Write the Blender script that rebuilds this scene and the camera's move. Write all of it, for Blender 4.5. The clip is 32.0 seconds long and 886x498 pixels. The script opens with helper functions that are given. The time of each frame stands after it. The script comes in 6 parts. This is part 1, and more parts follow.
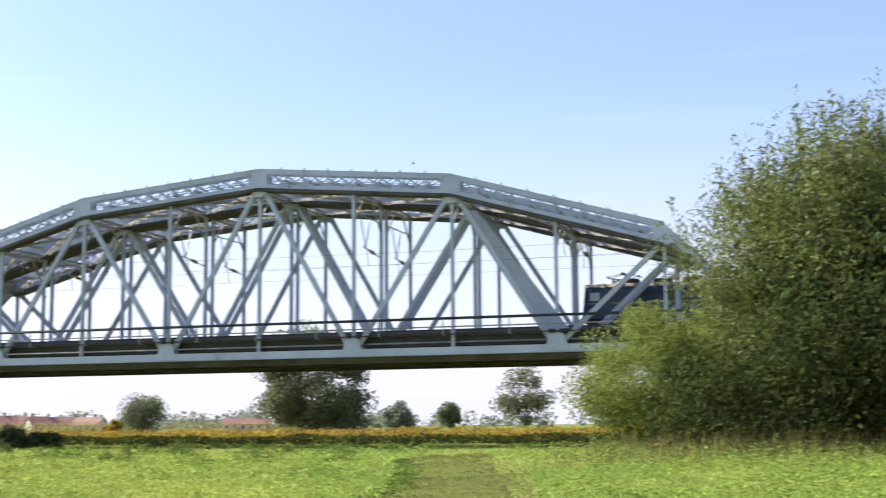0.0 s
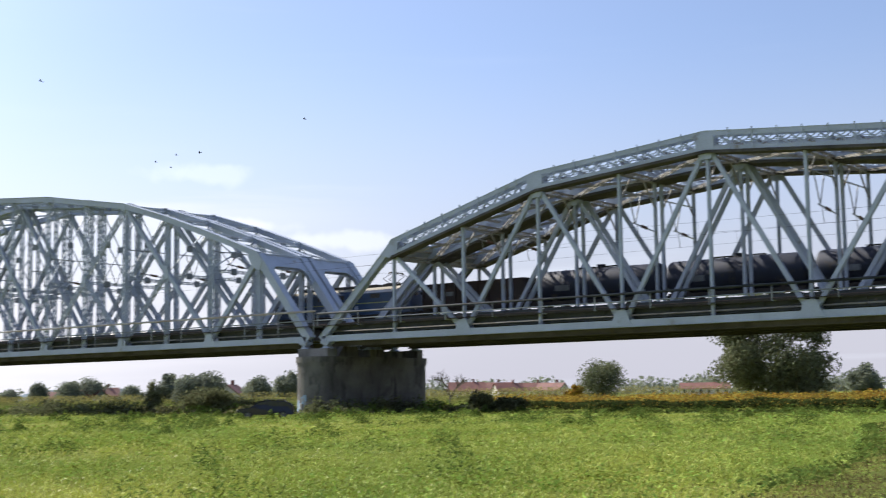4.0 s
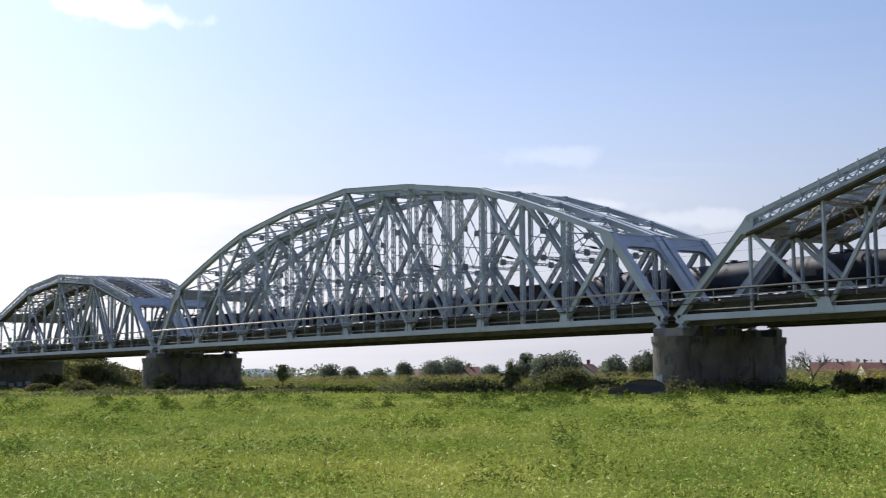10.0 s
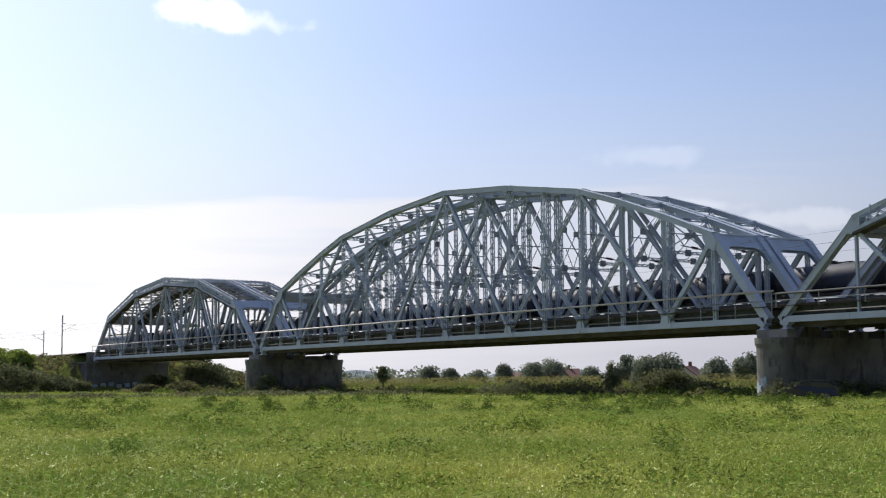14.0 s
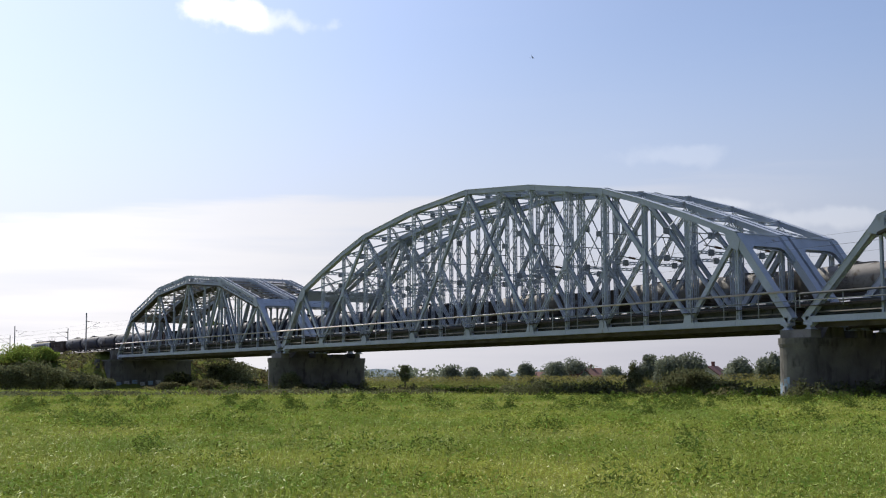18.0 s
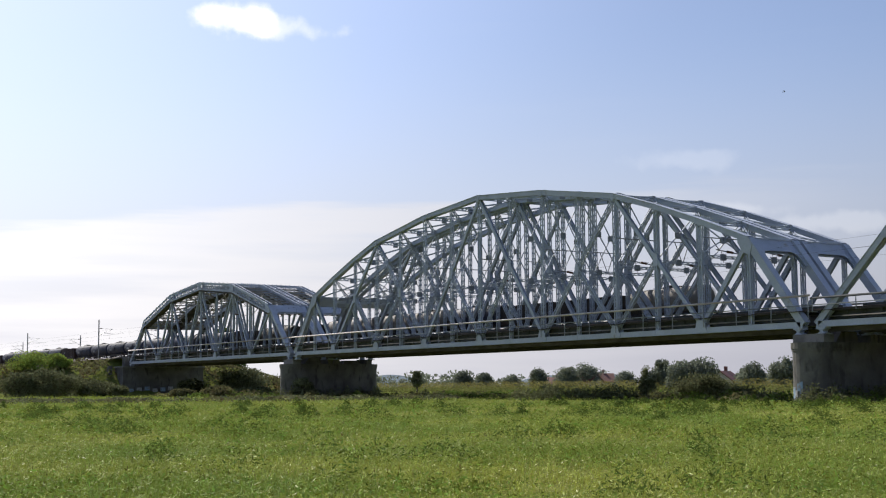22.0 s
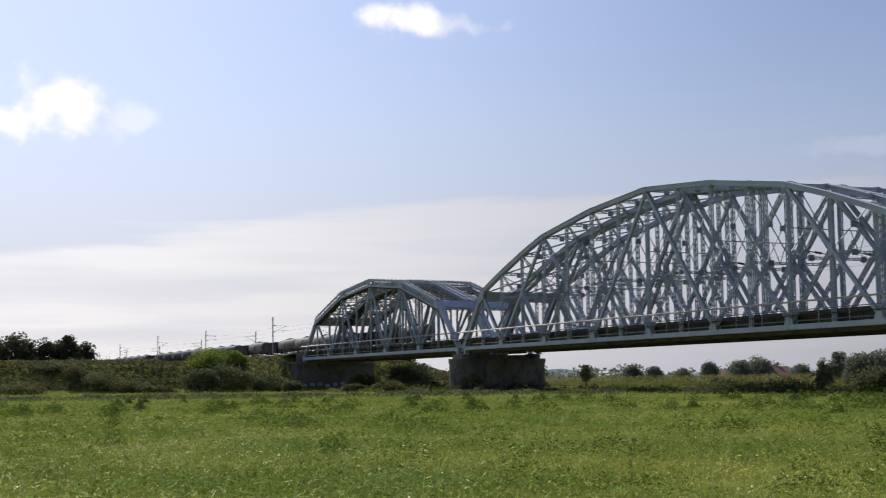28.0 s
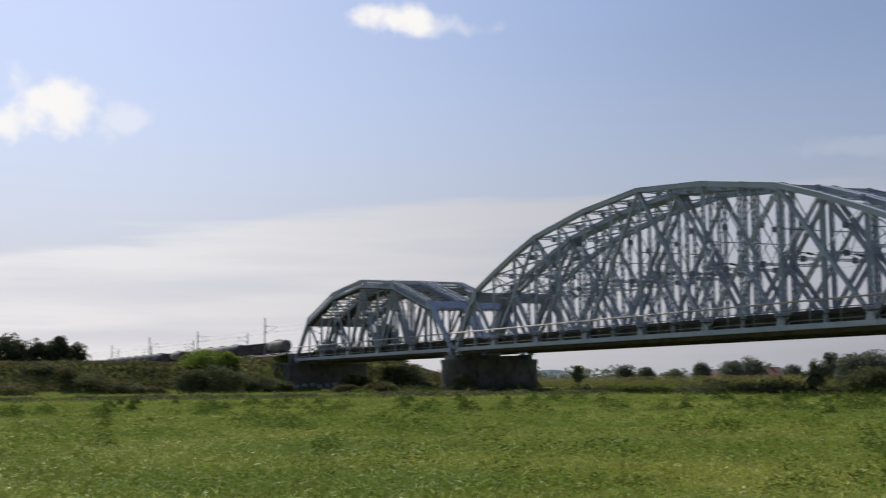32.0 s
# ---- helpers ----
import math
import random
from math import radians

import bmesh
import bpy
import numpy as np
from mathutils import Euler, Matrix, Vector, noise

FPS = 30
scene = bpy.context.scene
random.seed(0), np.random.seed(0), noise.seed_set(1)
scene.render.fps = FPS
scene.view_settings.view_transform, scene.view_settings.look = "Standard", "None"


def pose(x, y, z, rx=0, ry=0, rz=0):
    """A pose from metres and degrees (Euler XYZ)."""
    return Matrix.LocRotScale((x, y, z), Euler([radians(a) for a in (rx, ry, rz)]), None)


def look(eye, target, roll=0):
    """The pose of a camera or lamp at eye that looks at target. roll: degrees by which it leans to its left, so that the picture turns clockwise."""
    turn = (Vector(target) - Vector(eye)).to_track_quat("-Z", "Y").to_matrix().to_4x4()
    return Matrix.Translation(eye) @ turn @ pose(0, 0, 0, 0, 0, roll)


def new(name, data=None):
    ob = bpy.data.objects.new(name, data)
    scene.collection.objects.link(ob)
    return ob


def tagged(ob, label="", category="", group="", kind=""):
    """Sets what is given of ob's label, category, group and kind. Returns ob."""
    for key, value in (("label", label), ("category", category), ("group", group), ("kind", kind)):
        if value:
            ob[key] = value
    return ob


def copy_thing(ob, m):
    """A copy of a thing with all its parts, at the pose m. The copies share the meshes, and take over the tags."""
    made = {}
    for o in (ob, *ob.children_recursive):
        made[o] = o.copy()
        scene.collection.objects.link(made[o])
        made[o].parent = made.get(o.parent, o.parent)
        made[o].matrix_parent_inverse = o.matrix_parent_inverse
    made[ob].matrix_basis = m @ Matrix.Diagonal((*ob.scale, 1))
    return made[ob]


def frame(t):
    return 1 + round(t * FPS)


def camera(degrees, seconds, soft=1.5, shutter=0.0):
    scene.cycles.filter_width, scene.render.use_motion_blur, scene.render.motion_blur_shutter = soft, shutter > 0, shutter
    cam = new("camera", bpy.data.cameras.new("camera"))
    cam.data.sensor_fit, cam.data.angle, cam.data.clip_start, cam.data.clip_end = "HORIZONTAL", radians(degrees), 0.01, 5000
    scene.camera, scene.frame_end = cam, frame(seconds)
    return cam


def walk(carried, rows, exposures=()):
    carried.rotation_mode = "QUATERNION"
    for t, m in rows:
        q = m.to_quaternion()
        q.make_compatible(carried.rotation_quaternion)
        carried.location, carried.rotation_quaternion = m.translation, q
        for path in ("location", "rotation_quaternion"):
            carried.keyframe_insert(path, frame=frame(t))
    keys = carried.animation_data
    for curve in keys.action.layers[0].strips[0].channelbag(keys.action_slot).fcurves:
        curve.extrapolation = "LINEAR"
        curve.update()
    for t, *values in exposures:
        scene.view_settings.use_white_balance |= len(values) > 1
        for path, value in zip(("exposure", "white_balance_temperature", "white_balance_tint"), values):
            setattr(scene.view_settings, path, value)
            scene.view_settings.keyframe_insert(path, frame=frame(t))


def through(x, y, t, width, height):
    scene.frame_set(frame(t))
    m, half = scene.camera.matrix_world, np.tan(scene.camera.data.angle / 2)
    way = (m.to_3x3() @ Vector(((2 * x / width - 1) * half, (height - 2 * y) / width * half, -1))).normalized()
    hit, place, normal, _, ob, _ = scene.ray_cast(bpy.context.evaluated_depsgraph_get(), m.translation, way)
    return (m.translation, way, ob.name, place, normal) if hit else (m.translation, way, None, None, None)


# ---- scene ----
cam = camera(37.28, 32.0, soft=1.12, shutter=0.75)
PATH = [
    (0, pose(0, 0, 1.7, 97.618, 0.477, 17.387)),
    (0.5, pose(0, 0, 1.7, 97.576, 0.417, 19.887)),
    (1, pose(0, 0, 1.7, 97.635, 0.767, 21.701)),
    (1.5, pose(0, 0, 1.7, 97.483, 1.006, 24.107)),
    (2, pose(0, 0, 1.7, 97.446, 1.033, 27.147)),
    (2.5, pose(0, 0, 1.7, 97.362, 0.875, 30.369)),
    (3, pose(0, 0, 1.7, 97.026, 0.954, 33.115)),
    (3.5, pose(0, 0, 1.7, 96.613, 1.022, 35.010)),
    (4, pose(0, 0, 1.7, 96.314, 0.867, 37.024)),
    (4.5, pose(0, 0, 1.7, 96.127, 0.587, 38.719)),
    (6.5, pose(0, 0, 1.7, 96.082, 0.301, 44.732)),
    (7, pose(0, 0, 1.7, 95.989, 0.420, 46.014)),
    (7.5, pose(0, 0, 1.7, 95.829, 0.413, 46.876)),
    (8, pose(0, 0, 1.7, 95.730, 0.496, 47.973)),
    (8.5, pose(0, 0, 1.7, 95.726, 0.643, 49.270)),
    (9, pose(0, 0, 1.7, 95.727, 0.574, 50.604)),
    (9.5, pose(0, 0, 1.7, 95.723, 0.620, 51.551)),
    (10, pose(0, 0, 1.7, 95.624, 0.582, 52.367)),
    (10.5, pose(0, 0, 1.7, 95.562, 0.565, 53.245)),
    (11, pose(0, 0, 1.7, 95.527, 0.543, 54.009)),
    (11.5, pose(0, 0, 1.7, 95.571, 0.560, 54.455)),
    (12, pose(0, 0, 1.7, 95.557, 0.397, 54.831)),
    (12.5, pose(0, 0, 1.7, 95.647, 0.452, 55.123)),
    (13, pose(0, 0, 1.7, 95.708, 0.336, 55.504)),
    (13.5, pose(0, 0, 1.7, 95.743, 0.259, 56.050)),
    (14, pose(0, 0, 1.7, 95.739, 0.466, 56.695)),
    (14.5, pose(0, 0, 1.7, 95.808, 0.408, 57.134)),
    (15, pose(0, 0, 1.7, 95.861, 0.423, 57.559)),
    (15.5, pose(0, 0, 1.7, 95.716, 0.512, 57.772)),
    (17.5, pose(0, 0, 1.7, 95.665, 0.111, 57.649)),
    (18, pose(0, 0, 1.7, 95.700, 0.239, 57.652)),
    (18.5, pose(0, 0, 1.7, 95.792, 0.157, 57.652)),
    (19, pose(0, 0, 1.7, 95.869, 0.105, 57.716)),
    (19.5, pose(0, 0, 1.7, 95.926, 0.171, 57.768)),
    (20, pose(0, 0, 1.7, 95.919, 0.096, 57.643)),
    (20.5, pose(0, 0, 1.7, 95.931, 0.143, 57.681)),
    (21, pose(0, 0, 1.7, 95.890, 0.181, 57.817)),
    (21.5, pose(0, 0, 1.7, 95.898, 0.347, 58.003)),
    (22, pose(0, 0, 1.7, 95.952, 0.410, 58.173)),
    (22.5, pose(0, 0, 1.7, 95.978, 0.403, 58.287)),
    (23, pose(0, 0, 1.7, 96.014, 0.390, 58.404)),
    (23.5, pose(0, 0, 1.7, 96.059, 0.377, 58.417)),
    (24, pose(0, 0, 1.7, 96.105, 0.329, 58.473)),
    (24.5, pose(0, 0, 1.7, 96.121, 0.468, 58.752)),
    (26.5, pose(0, 0, 1.7, 95.913, 0.420, 62.121)),
    (27, pose(0, 0, 1.7, 95.789, 0.332, 63.315)),
    (27.5, pose(0, 0, 1.7, 95.752, 0.533, 64.387)),
    (28, pose(0, 0, 1.7, 95.777, 0.672, 65.481)),
    (28.5, pose(0, 0, 1.7, 95.684, 0.492, 66.404)),
    (29, pose(0, 0, 1.7, 95.663, 0.443, 67.287)),
    (29.5, pose(0, 0, 1.7, 95.717, 0.376, 67.587)),
    (30, pose(0, 0, 1.7, 95.776, 0.438, 67.706)),
    (30.5, pose(0, 0, 1.7, 95.838, 0.605, 67.771)),
    (31, pose(0, 0, 1.7, 95.906, 0.678, 67.855)),
    (31.5, pose(0, 0, 1.7, 95.878, 0.658, 67.285)),
    (32, pose(0, 0, 1.7, 95.807, 0.690, 65.143)),
]
walk(cam, PATH, exposures=((0.0, 1.38), (1.0, 1.2), (2.0, 1.05), (4.0, 0.78), (10.0, 0.5), (14.0, 0.33), (20.0, 0.2), (24.0, 0.14), (28.0, -0.1), (32.0, -0.27)))

# ---- light ----
SUN_AZ, SUN_EL = 89.0, 40.0          # degrees left of straight ahead, degrees up
SUN_WAY = Vector((-math.sin(radians(SUN_AZ)) * math.cos(radians(SUN_EL)), math.cos(radians(SUN_AZ)) * math.cos(radians(SUN_EL)), math.sin(radians(SUN_EL))))
world = bpy.data.worlds.new("world")
scene.world = world
world.use_nodes = True


def build_world():
    """Clear hazy sky, pale towards the horizon, with a few fair-weather clouds and a low veil of cloud."""
    nt = world.node_tree
    nt.nodes.clear()
    N, L = nt.nodes.new, nt.links.new

    def calc(op, a, b=None, c=None):
        n = N("ShaderNodeMath")
        n.operation = op
        for i, v in enumerate((a, b, c)):
            if v is None:
                continue
            if isinstance(v, (int, float)):
                n.inputs[i].default_value = v
            else:
                L(v, n.inputs[i])
        return n.outputs[0]

    def ramp(v, a, b, lo=0.0, hi=1.0):
        n = N("ShaderNodeMapRange")
        n.interpolation_type = "SMOOTHSTEP"
        for i, x in enumerate((a, b, lo, hi)):
            n.inputs[i + 1].default_value = x
        L(v, n.inputs[0])
        return n.outputs[0]

    def mix(f, a, b):
        n = N("ShaderNodeMixRGB")
        if isinstance(f, float):
            n.inputs[0].default_value = f
        else:
            L(f, n.inputs[0])
        for i, v in ((1, a), (2, b)):
            if isinstance(v, tuple):
                n.inputs[i].default_value = (*v, 1)
            else:
                L(v, n.inputs[i])
        return n.outputs[0]

    out = N("ShaderNodeOutputWorld")
    bg = N("ShaderNodeBackground")
    bg.inputs[1].default_value = 0.12
    sky = N("ShaderNodeTexSky")
    sky.sky_type = "NISHITA"
    sky.sun_disc = False
    sky.sun_elevation = radians(SUN_EL)
    sky.sun_rotation = radians(-SUN_AZ)
    sky.altitude = 50
    sky.air_density, sky.dust_density, sky.ozone_density = 1.0, 1.0, 1.6
    tc = N("ShaderNodeTexCoord")
    sep = N("ShaderNodeSeparateXYZ")
    L(tc.outputs["Generated"], sep.inputs[0])
    x, y, z = sep.outputs
    el = calc("DEGREES", calc("ARCSINE", z))
    az = calc("DEGREES", calc("ARCTAN2", calc("MULTIPLY", x, -1.0), y))
    # haze
    toward = N("ShaderNodeVectorMath")
    toward.operation = "DOT_PRODUCT"
    L(tc.outputs["Generated"], toward.inputs[0])
    toward.inputs[1].default_value = tuple(SUN_WAY)
    glow = ramp(toward.outputs["Value"], 0.42, 1.0, 0.0, 1.0)
    pale = mix(glow, (3.2, 3.2, 3.75), (6.25, 6.35, 7.2))
    haze = ramp(el, 0.0, 16.0, 0.97, 0.12)
    clear = N("ShaderNodeMixRGB")
    clear.blend_type = "MULTIPLY"
    clear.inputs[0].default_value = 1.0
    L(sky.outputs[0], clear.inputs[1])
    clear.inputs[2].default_value = (0.665, 0.695, 0.815, 1)
    col = mix(haze, clear.outputs[0], pale)
    # brighter round the sun
    bright = N("ShaderNodeVectorMath")
    bright.operation = "SCALE"
    L(col, bright.inputs[0])
    L(ramp(toward.outputs["Value"], 0.72, 0.9, 0.98, 1.18), bright.inputs["Scale"])
    col = bright.outputs[0]
    # noise in angle space
    comb = N("ShaderNodeCombineXYZ")
    L(az, comb.inputs[0])
    L(el, comb.inputs[1])
    noise_a = N("ShaderNodeTexNoise")
    noise_a.inputs["Scale"].default_value, noise_a.inputs["Detail"].default_value = 0.55, 7
    L(comb.outputs[0], noise_a.inputs["Vector"])
    stretch = N("ShaderNodeMapping")
    stretch.inputs["Scale"].default_value = (0.05, 0.6, 1)
    L(comb.outputs[0], stretch.inputs[0])
    noise_b = N("ShaderNodeTexNoise")
    noise_b.inputs["Scale"].default_value, noise_b.inputs["Detail"].default_value = 1.0, 6
    L(stretch.outputs[0], noise_b.inputs["Vector"])
    na = calc("MULTIPLY", calc("SUBTRACT", noise_a.outputs["Fac"], 0.5), 2.6)
    nb = calc("SUBTRACT", noise_b.outputs["Fac"], 0.5)
    # thin streaky veil low in the sky, thicker to the left
    edge = calc("ADD", calc("MULTIPLY", calc("SUBTRACT", az, 74.0), -0.06), 6.6)
    veil = ramp(calc("ADD", calc("SUBTRACT", edge, el), calc("MULTIPLY", nb, 6.0)), -0.3, 0.7)
    veil = calc("MULTIPLY", veil, ramp(az, 36.0, 62.0, 0.0, 0.62))
    veil = calc("MULTIPLY", veil, ramp(nb, -0.16, 0.1, 0.45, 1.1))
    col = mix(veil, col, mix(ramp(az, 52.0, 84.0), (5.6, 5.5, 5.75), (9.4, 9.05, 8.9)))
    streak = calc("MULTIPLY", ramp(calc("MULTIPLY", nb, 5.0), 0.25, 1.0), ramp(el, 3.0, 9.0, 0.35, 0.03))
    col = mix(streak, col, (5.2, 5.6, 6.3))
    # fair-weather clouds
    for a0, e0, wa, we, k in ((67.2, 15.7, 2.0, 0.75, 1.0), (66.0, 15.5, 2.6, 0.6, 0.4), (82.3, 11.9, 1.7, 1.35, 1.0), (80.9, 11.8, 1.2, 1.1, 0.9), (84.5, 10.9, 2.2, 0.8, 1.0), (79.0, 11.3, 1.3, 0.9, 0.4), (96.0, 15.0, 4.0, 2.0, 1.0), (41.0, 6.7, 2.6, 0.5, 0.14), (45.5, 7.4, 2.2, 0.4, 0.14), (47.5, 9.6, 3.0, 0.5, 0.1)):
        da = calc("DIVIDE", calc("SUBTRACT", az, a0), wa)
        de = calc("DIVIDE", calc("SUBTRACT", el, e0), we)
        d = calc("SQRT", calc("ADD", calc("MULTIPLY", da, da), calc("MULTIPLY", de, de)))
        f = calc("MULTIPLY", ramp(calc("ADD", calc("SUBTRACT", 1.0, d), na), -0.12, 0.62), k)
        col = mix(f, col, (9.6, 9.4, 9.3))
    L(col, bg.inputs[0])
    L(bg.outputs[0], out.inputs[0])


build_world()
sun = new("sun", bpy.data.lights.new("sun", "SUN"))
sun.data.energy, sun.data.angle, sun.data.color = 4.6, radians(0.6), (1.0, 0.94, 0.85)
sun.matrix_world = look(SUN_WAY * 200, (0, 0, 0))

# ---- materials ----
def material(name, base, second=None, rough=0.6, metal=0.0, scale=1.0, fine=12.0, bump=0.15, third=None, third_amount=0.35, spec=0.5, rand=0.0, contrast=0.4, streak=1.0):
    """Two-scale mottled surface: base and second mixed by broad noise, third as stains, fine grain in bump and value."""
    m = bpy.data.materials.new(name)
    m.use_nodes = True
    nt = m.node_tree
    N, L = nt.nodes.new, nt.links.new
    b = nt.nodes["Principled BSDF"]
    b.inputs["Roughness"].default_value, b.inputs["Metallic"].default_value = rough, metal
    b.inputs["Specular IOR Level"].default_value = spec
    tc = N("ShaderNodeNewGeometry")
    n1 = N("ShaderNodeTexNoise")
    n1.inputs["Scale"].default_value, n1.inputs["Detail"].default_value = scale, 5
    L(tc.outputs["Position"], n1.inputs["Vector"])
    n2 = N("ShaderNodeTexNoise")
    n2.inputs["Scale"].default_value, n2.inputs["Detail"].default_value = fine, 3
    L(tc.outputs["Position"], n2.inputs["Vector"])
    second = second or tuple(c * 0.75 for c in base)
    r1 = N("ShaderNodeValToRGB")
    r1.color_ramp.elements[0].position, r1.color_ramp.elements[1].position = 0.36, 0.64
    r1.color_ramp.elements[0].color, r1.color_ramp.elements[1].color = (*second, 1), (*base, 1)
    L(n1.outputs["Fac"], r1.inputs[0])
    col = r1.outputs[0]
    if third:
        n3 = N("ShaderNodeTexNoise")
        n3.inputs["Scale"].default_value, n3.inputs["Detail"].default_value = scale * 2.7, 7
        run = N("ShaderNodeMapping")
        run.inputs["Scale"].default_value = (1.0, 1.0, streak)
        L(tc.outputs["Position"], run.inputs[0])
        L(run.outputs[0], n3.inputs["Vector"])
        r3 = N("ShaderNodeValToRGB")
        r3.color_ramp.elements[0].position, r3.color_ramp.elements[1].position = 1 - third_amount, min(1.0, 1.12 - third_amount)
        L(n3.outputs["Fac"], r3.inputs[0])
        mx = N("ShaderNodeMixRGB")
        L(r3.outputs[0], mx.inputs[0])
        L(col, mx.inputs[1])
        mx.inputs[2].default_value = (*third, 1)
        col = mx.outputs[0]
    g = N("ShaderNodeMixRGB")
    g.blend_type = "MULTIPLY"
    g.inputs[0].default_value = 0.5
    r2 = N("ShaderNodeMapRange")
    r2.inputs[3].default_value, r2.inputs[4].default_value = 1 - contrast, 1 + contrast
    L(n2.outputs["Fac"], r2.inputs[0])
    L(col, g.inputs[1])
    L(r2.outputs[0], g.inputs[2])
    col = g.outputs[0]
    if rand:
        oi = N("ShaderNodeNewGeometry")
        hv = N("ShaderNodeHueSaturation")
        mr = N("ShaderNodeMapRange")
        mr.inputs[3].default_value, mr.inputs[4].default_value = 1 - rand, 1 + rand
        L(oi.outputs["Random Per Island"], mr.inputs[0])
        L(mr.outputs[0], hv.inputs["Value"])
        mr2 = N("ShaderNodeMapRange")
        mr2.inputs[3].default_value, mr2.inputs[4].default_value = 0.5 - rand * 0.07, 0.5 + rand * 0.07
        L(oi.outputs["Random Per Island"], mr2.inputs[0])
        L(mr2.outputs[0], hv.inputs["Hue"])
        L(col, hv.inputs["Color"])
        col = hv.outputs[0]
    L(col, b.inputs["Base Color"])
    if bump:
        bp = N("ShaderNodeBump")
        bp.inputs["Strength"].default_value, bp.inputs["Distance"].default_value = bump, 0.02
        L(n2.outputs["Fac"], bp.inputs["Height"])
        L(bp.outputs[0], b.inputs["Normal"])
    return m


def leafy(name, base, second, rough=0.55, through=0.35, scale=0.5, rand=0.35, spec=0.0, fine=6, contrast=0.4):
    """Foliage: mottled colour, a little light through the blade."""
    m = material(name, base, second, rough=rough, scale=scale, fine=fine, bump=0, rand=rand, spec=spec, contrast=contrast)
    nt = m.node_tree
    b = nt.nodes["Principled BSDF"]
    tr = nt.nodes.new("ShaderNodeBsdfTranslucent")
    mix = nt.nodes.new("ShaderNodeMixShader")
    mix.inputs[0].default_value = through
    src = b.inputs["Base Color"].links[0].from_socket
    nt.links.new(src, tr.inputs[0])
    nt.links.new(b.outputs[0], mix.inputs[1])
    nt.links.new(tr.outputs[0], mix.inputs[2])
    nt.links.new(mix.outputs[0], nt.nodes["Material Output"].inputs[0])
    return m


STEEL = material("grey_blue_paint", (0.415, 0.465, 0.55), (0.345, 0.39, 0.46), rough=0.58, scale=0.35, fine=9, third=(0.24, 0.23, 0.21), third_amount=0.36, bump=0.08)
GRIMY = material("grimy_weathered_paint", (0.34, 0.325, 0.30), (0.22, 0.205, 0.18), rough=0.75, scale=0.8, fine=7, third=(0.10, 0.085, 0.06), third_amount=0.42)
# stained brown-grey soffit paint, underside shade put into its dark tone
OLIVE = material("shaded_soffit_paint", (0.13, 0.12, 0.108), (0.085, 0.078, 0.07), rough=0.85, scale=0.6, fine=8, third=(0.11, 0.095, 0.065), third_amount=0.4, spec=0.2)
# dull green, darkened further to carry the shade of the deck slot
DECKGREEN = material("shaded_green_girder_paint", (0.062, 0.071, 0.066), (0.04, 0.047, 0.043), rough=0.65, scale=0.5, fine=7, third=(0.16, 0.12, 0.08), third_amount=0.35)
TIMBER = material("creosoted_timber", (0.06, 0.05, 0.04), (0.035, 0.03, 0.026), rough=0.85, scale=2, fine=14)
RAILSTEEL = material("rusty_rail_steel", (0.18, 0.13, 0.10), (0.12, 0.09, 0.07), rough=0.5, metal=0.6, scale=2)
RAILING = material("railing_paint", (0.30, 0.33, 0.34), (0.20, 0.21, 0.21), rough=0.5, scale=0.5, fine=8, third=(0.16, 0.10, 0.07), third_amount=0.4)
HANDRAIL = material("worn_handrail_paint", (0.60, 0.56, 0.53), (0.42, 0.35, 0.31), rough=0.4, scale=0.8, third=(0.22, 0.13, 0.09), third_amount=0.35)
DARKPIPE = material("dark_pipe_paint", (0.05, 0.055, 0.06), (0.03, 0.035, 0.04), rough=0.8, scale=1, spec=0.2)
STONE = material("weathered_pier_masonry", (0.165, 0.157, 0.142), (0.095, 0.09, 0.082), rough=0.85, scale=0.45, fine=5, third=(0.06, 0.058, 0.053), third_amount=0.46, bump=0.5, streak=0.4)
# truss grey darkened to stand for shade on the sway plates, plus stains
SHADEDJOINT = material("shaded_joint_paint", (0.27, 0.295, 0.325), (0.19, 0.21, 0.235), rough=0.7, scale=0.6, fine=8, third=(0.09, 0.085, 0.075), third_amount=0.4)
# pale tone that paints the sun's gleam on the strut caps
GLEAMSTEEL = material("sunlit_gleam_paint", (0.62, 0.64, 0.66), (0.52, 0.54, 0.56), rough=0.5, scale=0.5, fine=8)
FLANGE = material("dark_olive_flange", (0.10, 0.094, 0.08), (0.06, 0.055, 0.045), rough=0.85, scale=0.5, fine=6, third=(0.05, 0.045, 0.034), third_amount=0.42, spec=0.2)
CONCRETE = material("stained_concrete", (0.20, 0.195, 0.185), (0.115, 0.11, 0.105), rough=0.85, scale=0.5, fine=6, third=(0.12, 0.12, 0.10), third_amount=0.4, bump=0.4)
GROUND = material("meadow_soil_and_turf", (0.18, 0.195, 0.052), (0.125, 0.155, 0.038), rough=1.0, scale=0.12, fine=2.3, third=(0.17, 0.18, 0.055), third_amount=0.38, bump=0.9, spec=0.0, contrast=0.9)
GRASS = leafy("grass_blades", (0.445, 0.475, 0.10), (0.27, 0.36, 0.073), scale=0.13, rough=0.6, spec=0.05, through=0.15, fine=1.4, contrast=0.55, rand=0.2)
GLOSSGRASS = leafy("glossy_grass_blades", (0.455, 0.465, 0.10), (0.275, 0.345, 0.073), scale=0.13, rough=0.5, spec=0.12, through=0.15, fine=1.6, contrast=0.6, rand=0.28)
WEED = leafy("dark_weeds", (0.14, 0.19, 0.045), (0.09, 0.13, 0.03), scale=0.3)
GOLD = leafy("goldenrod_and_dry_weeds", (0.37, 0.235, 0.045), (0.20, 0.15, 0.04), scale=0.5, fine=1.5, contrast=0.8)
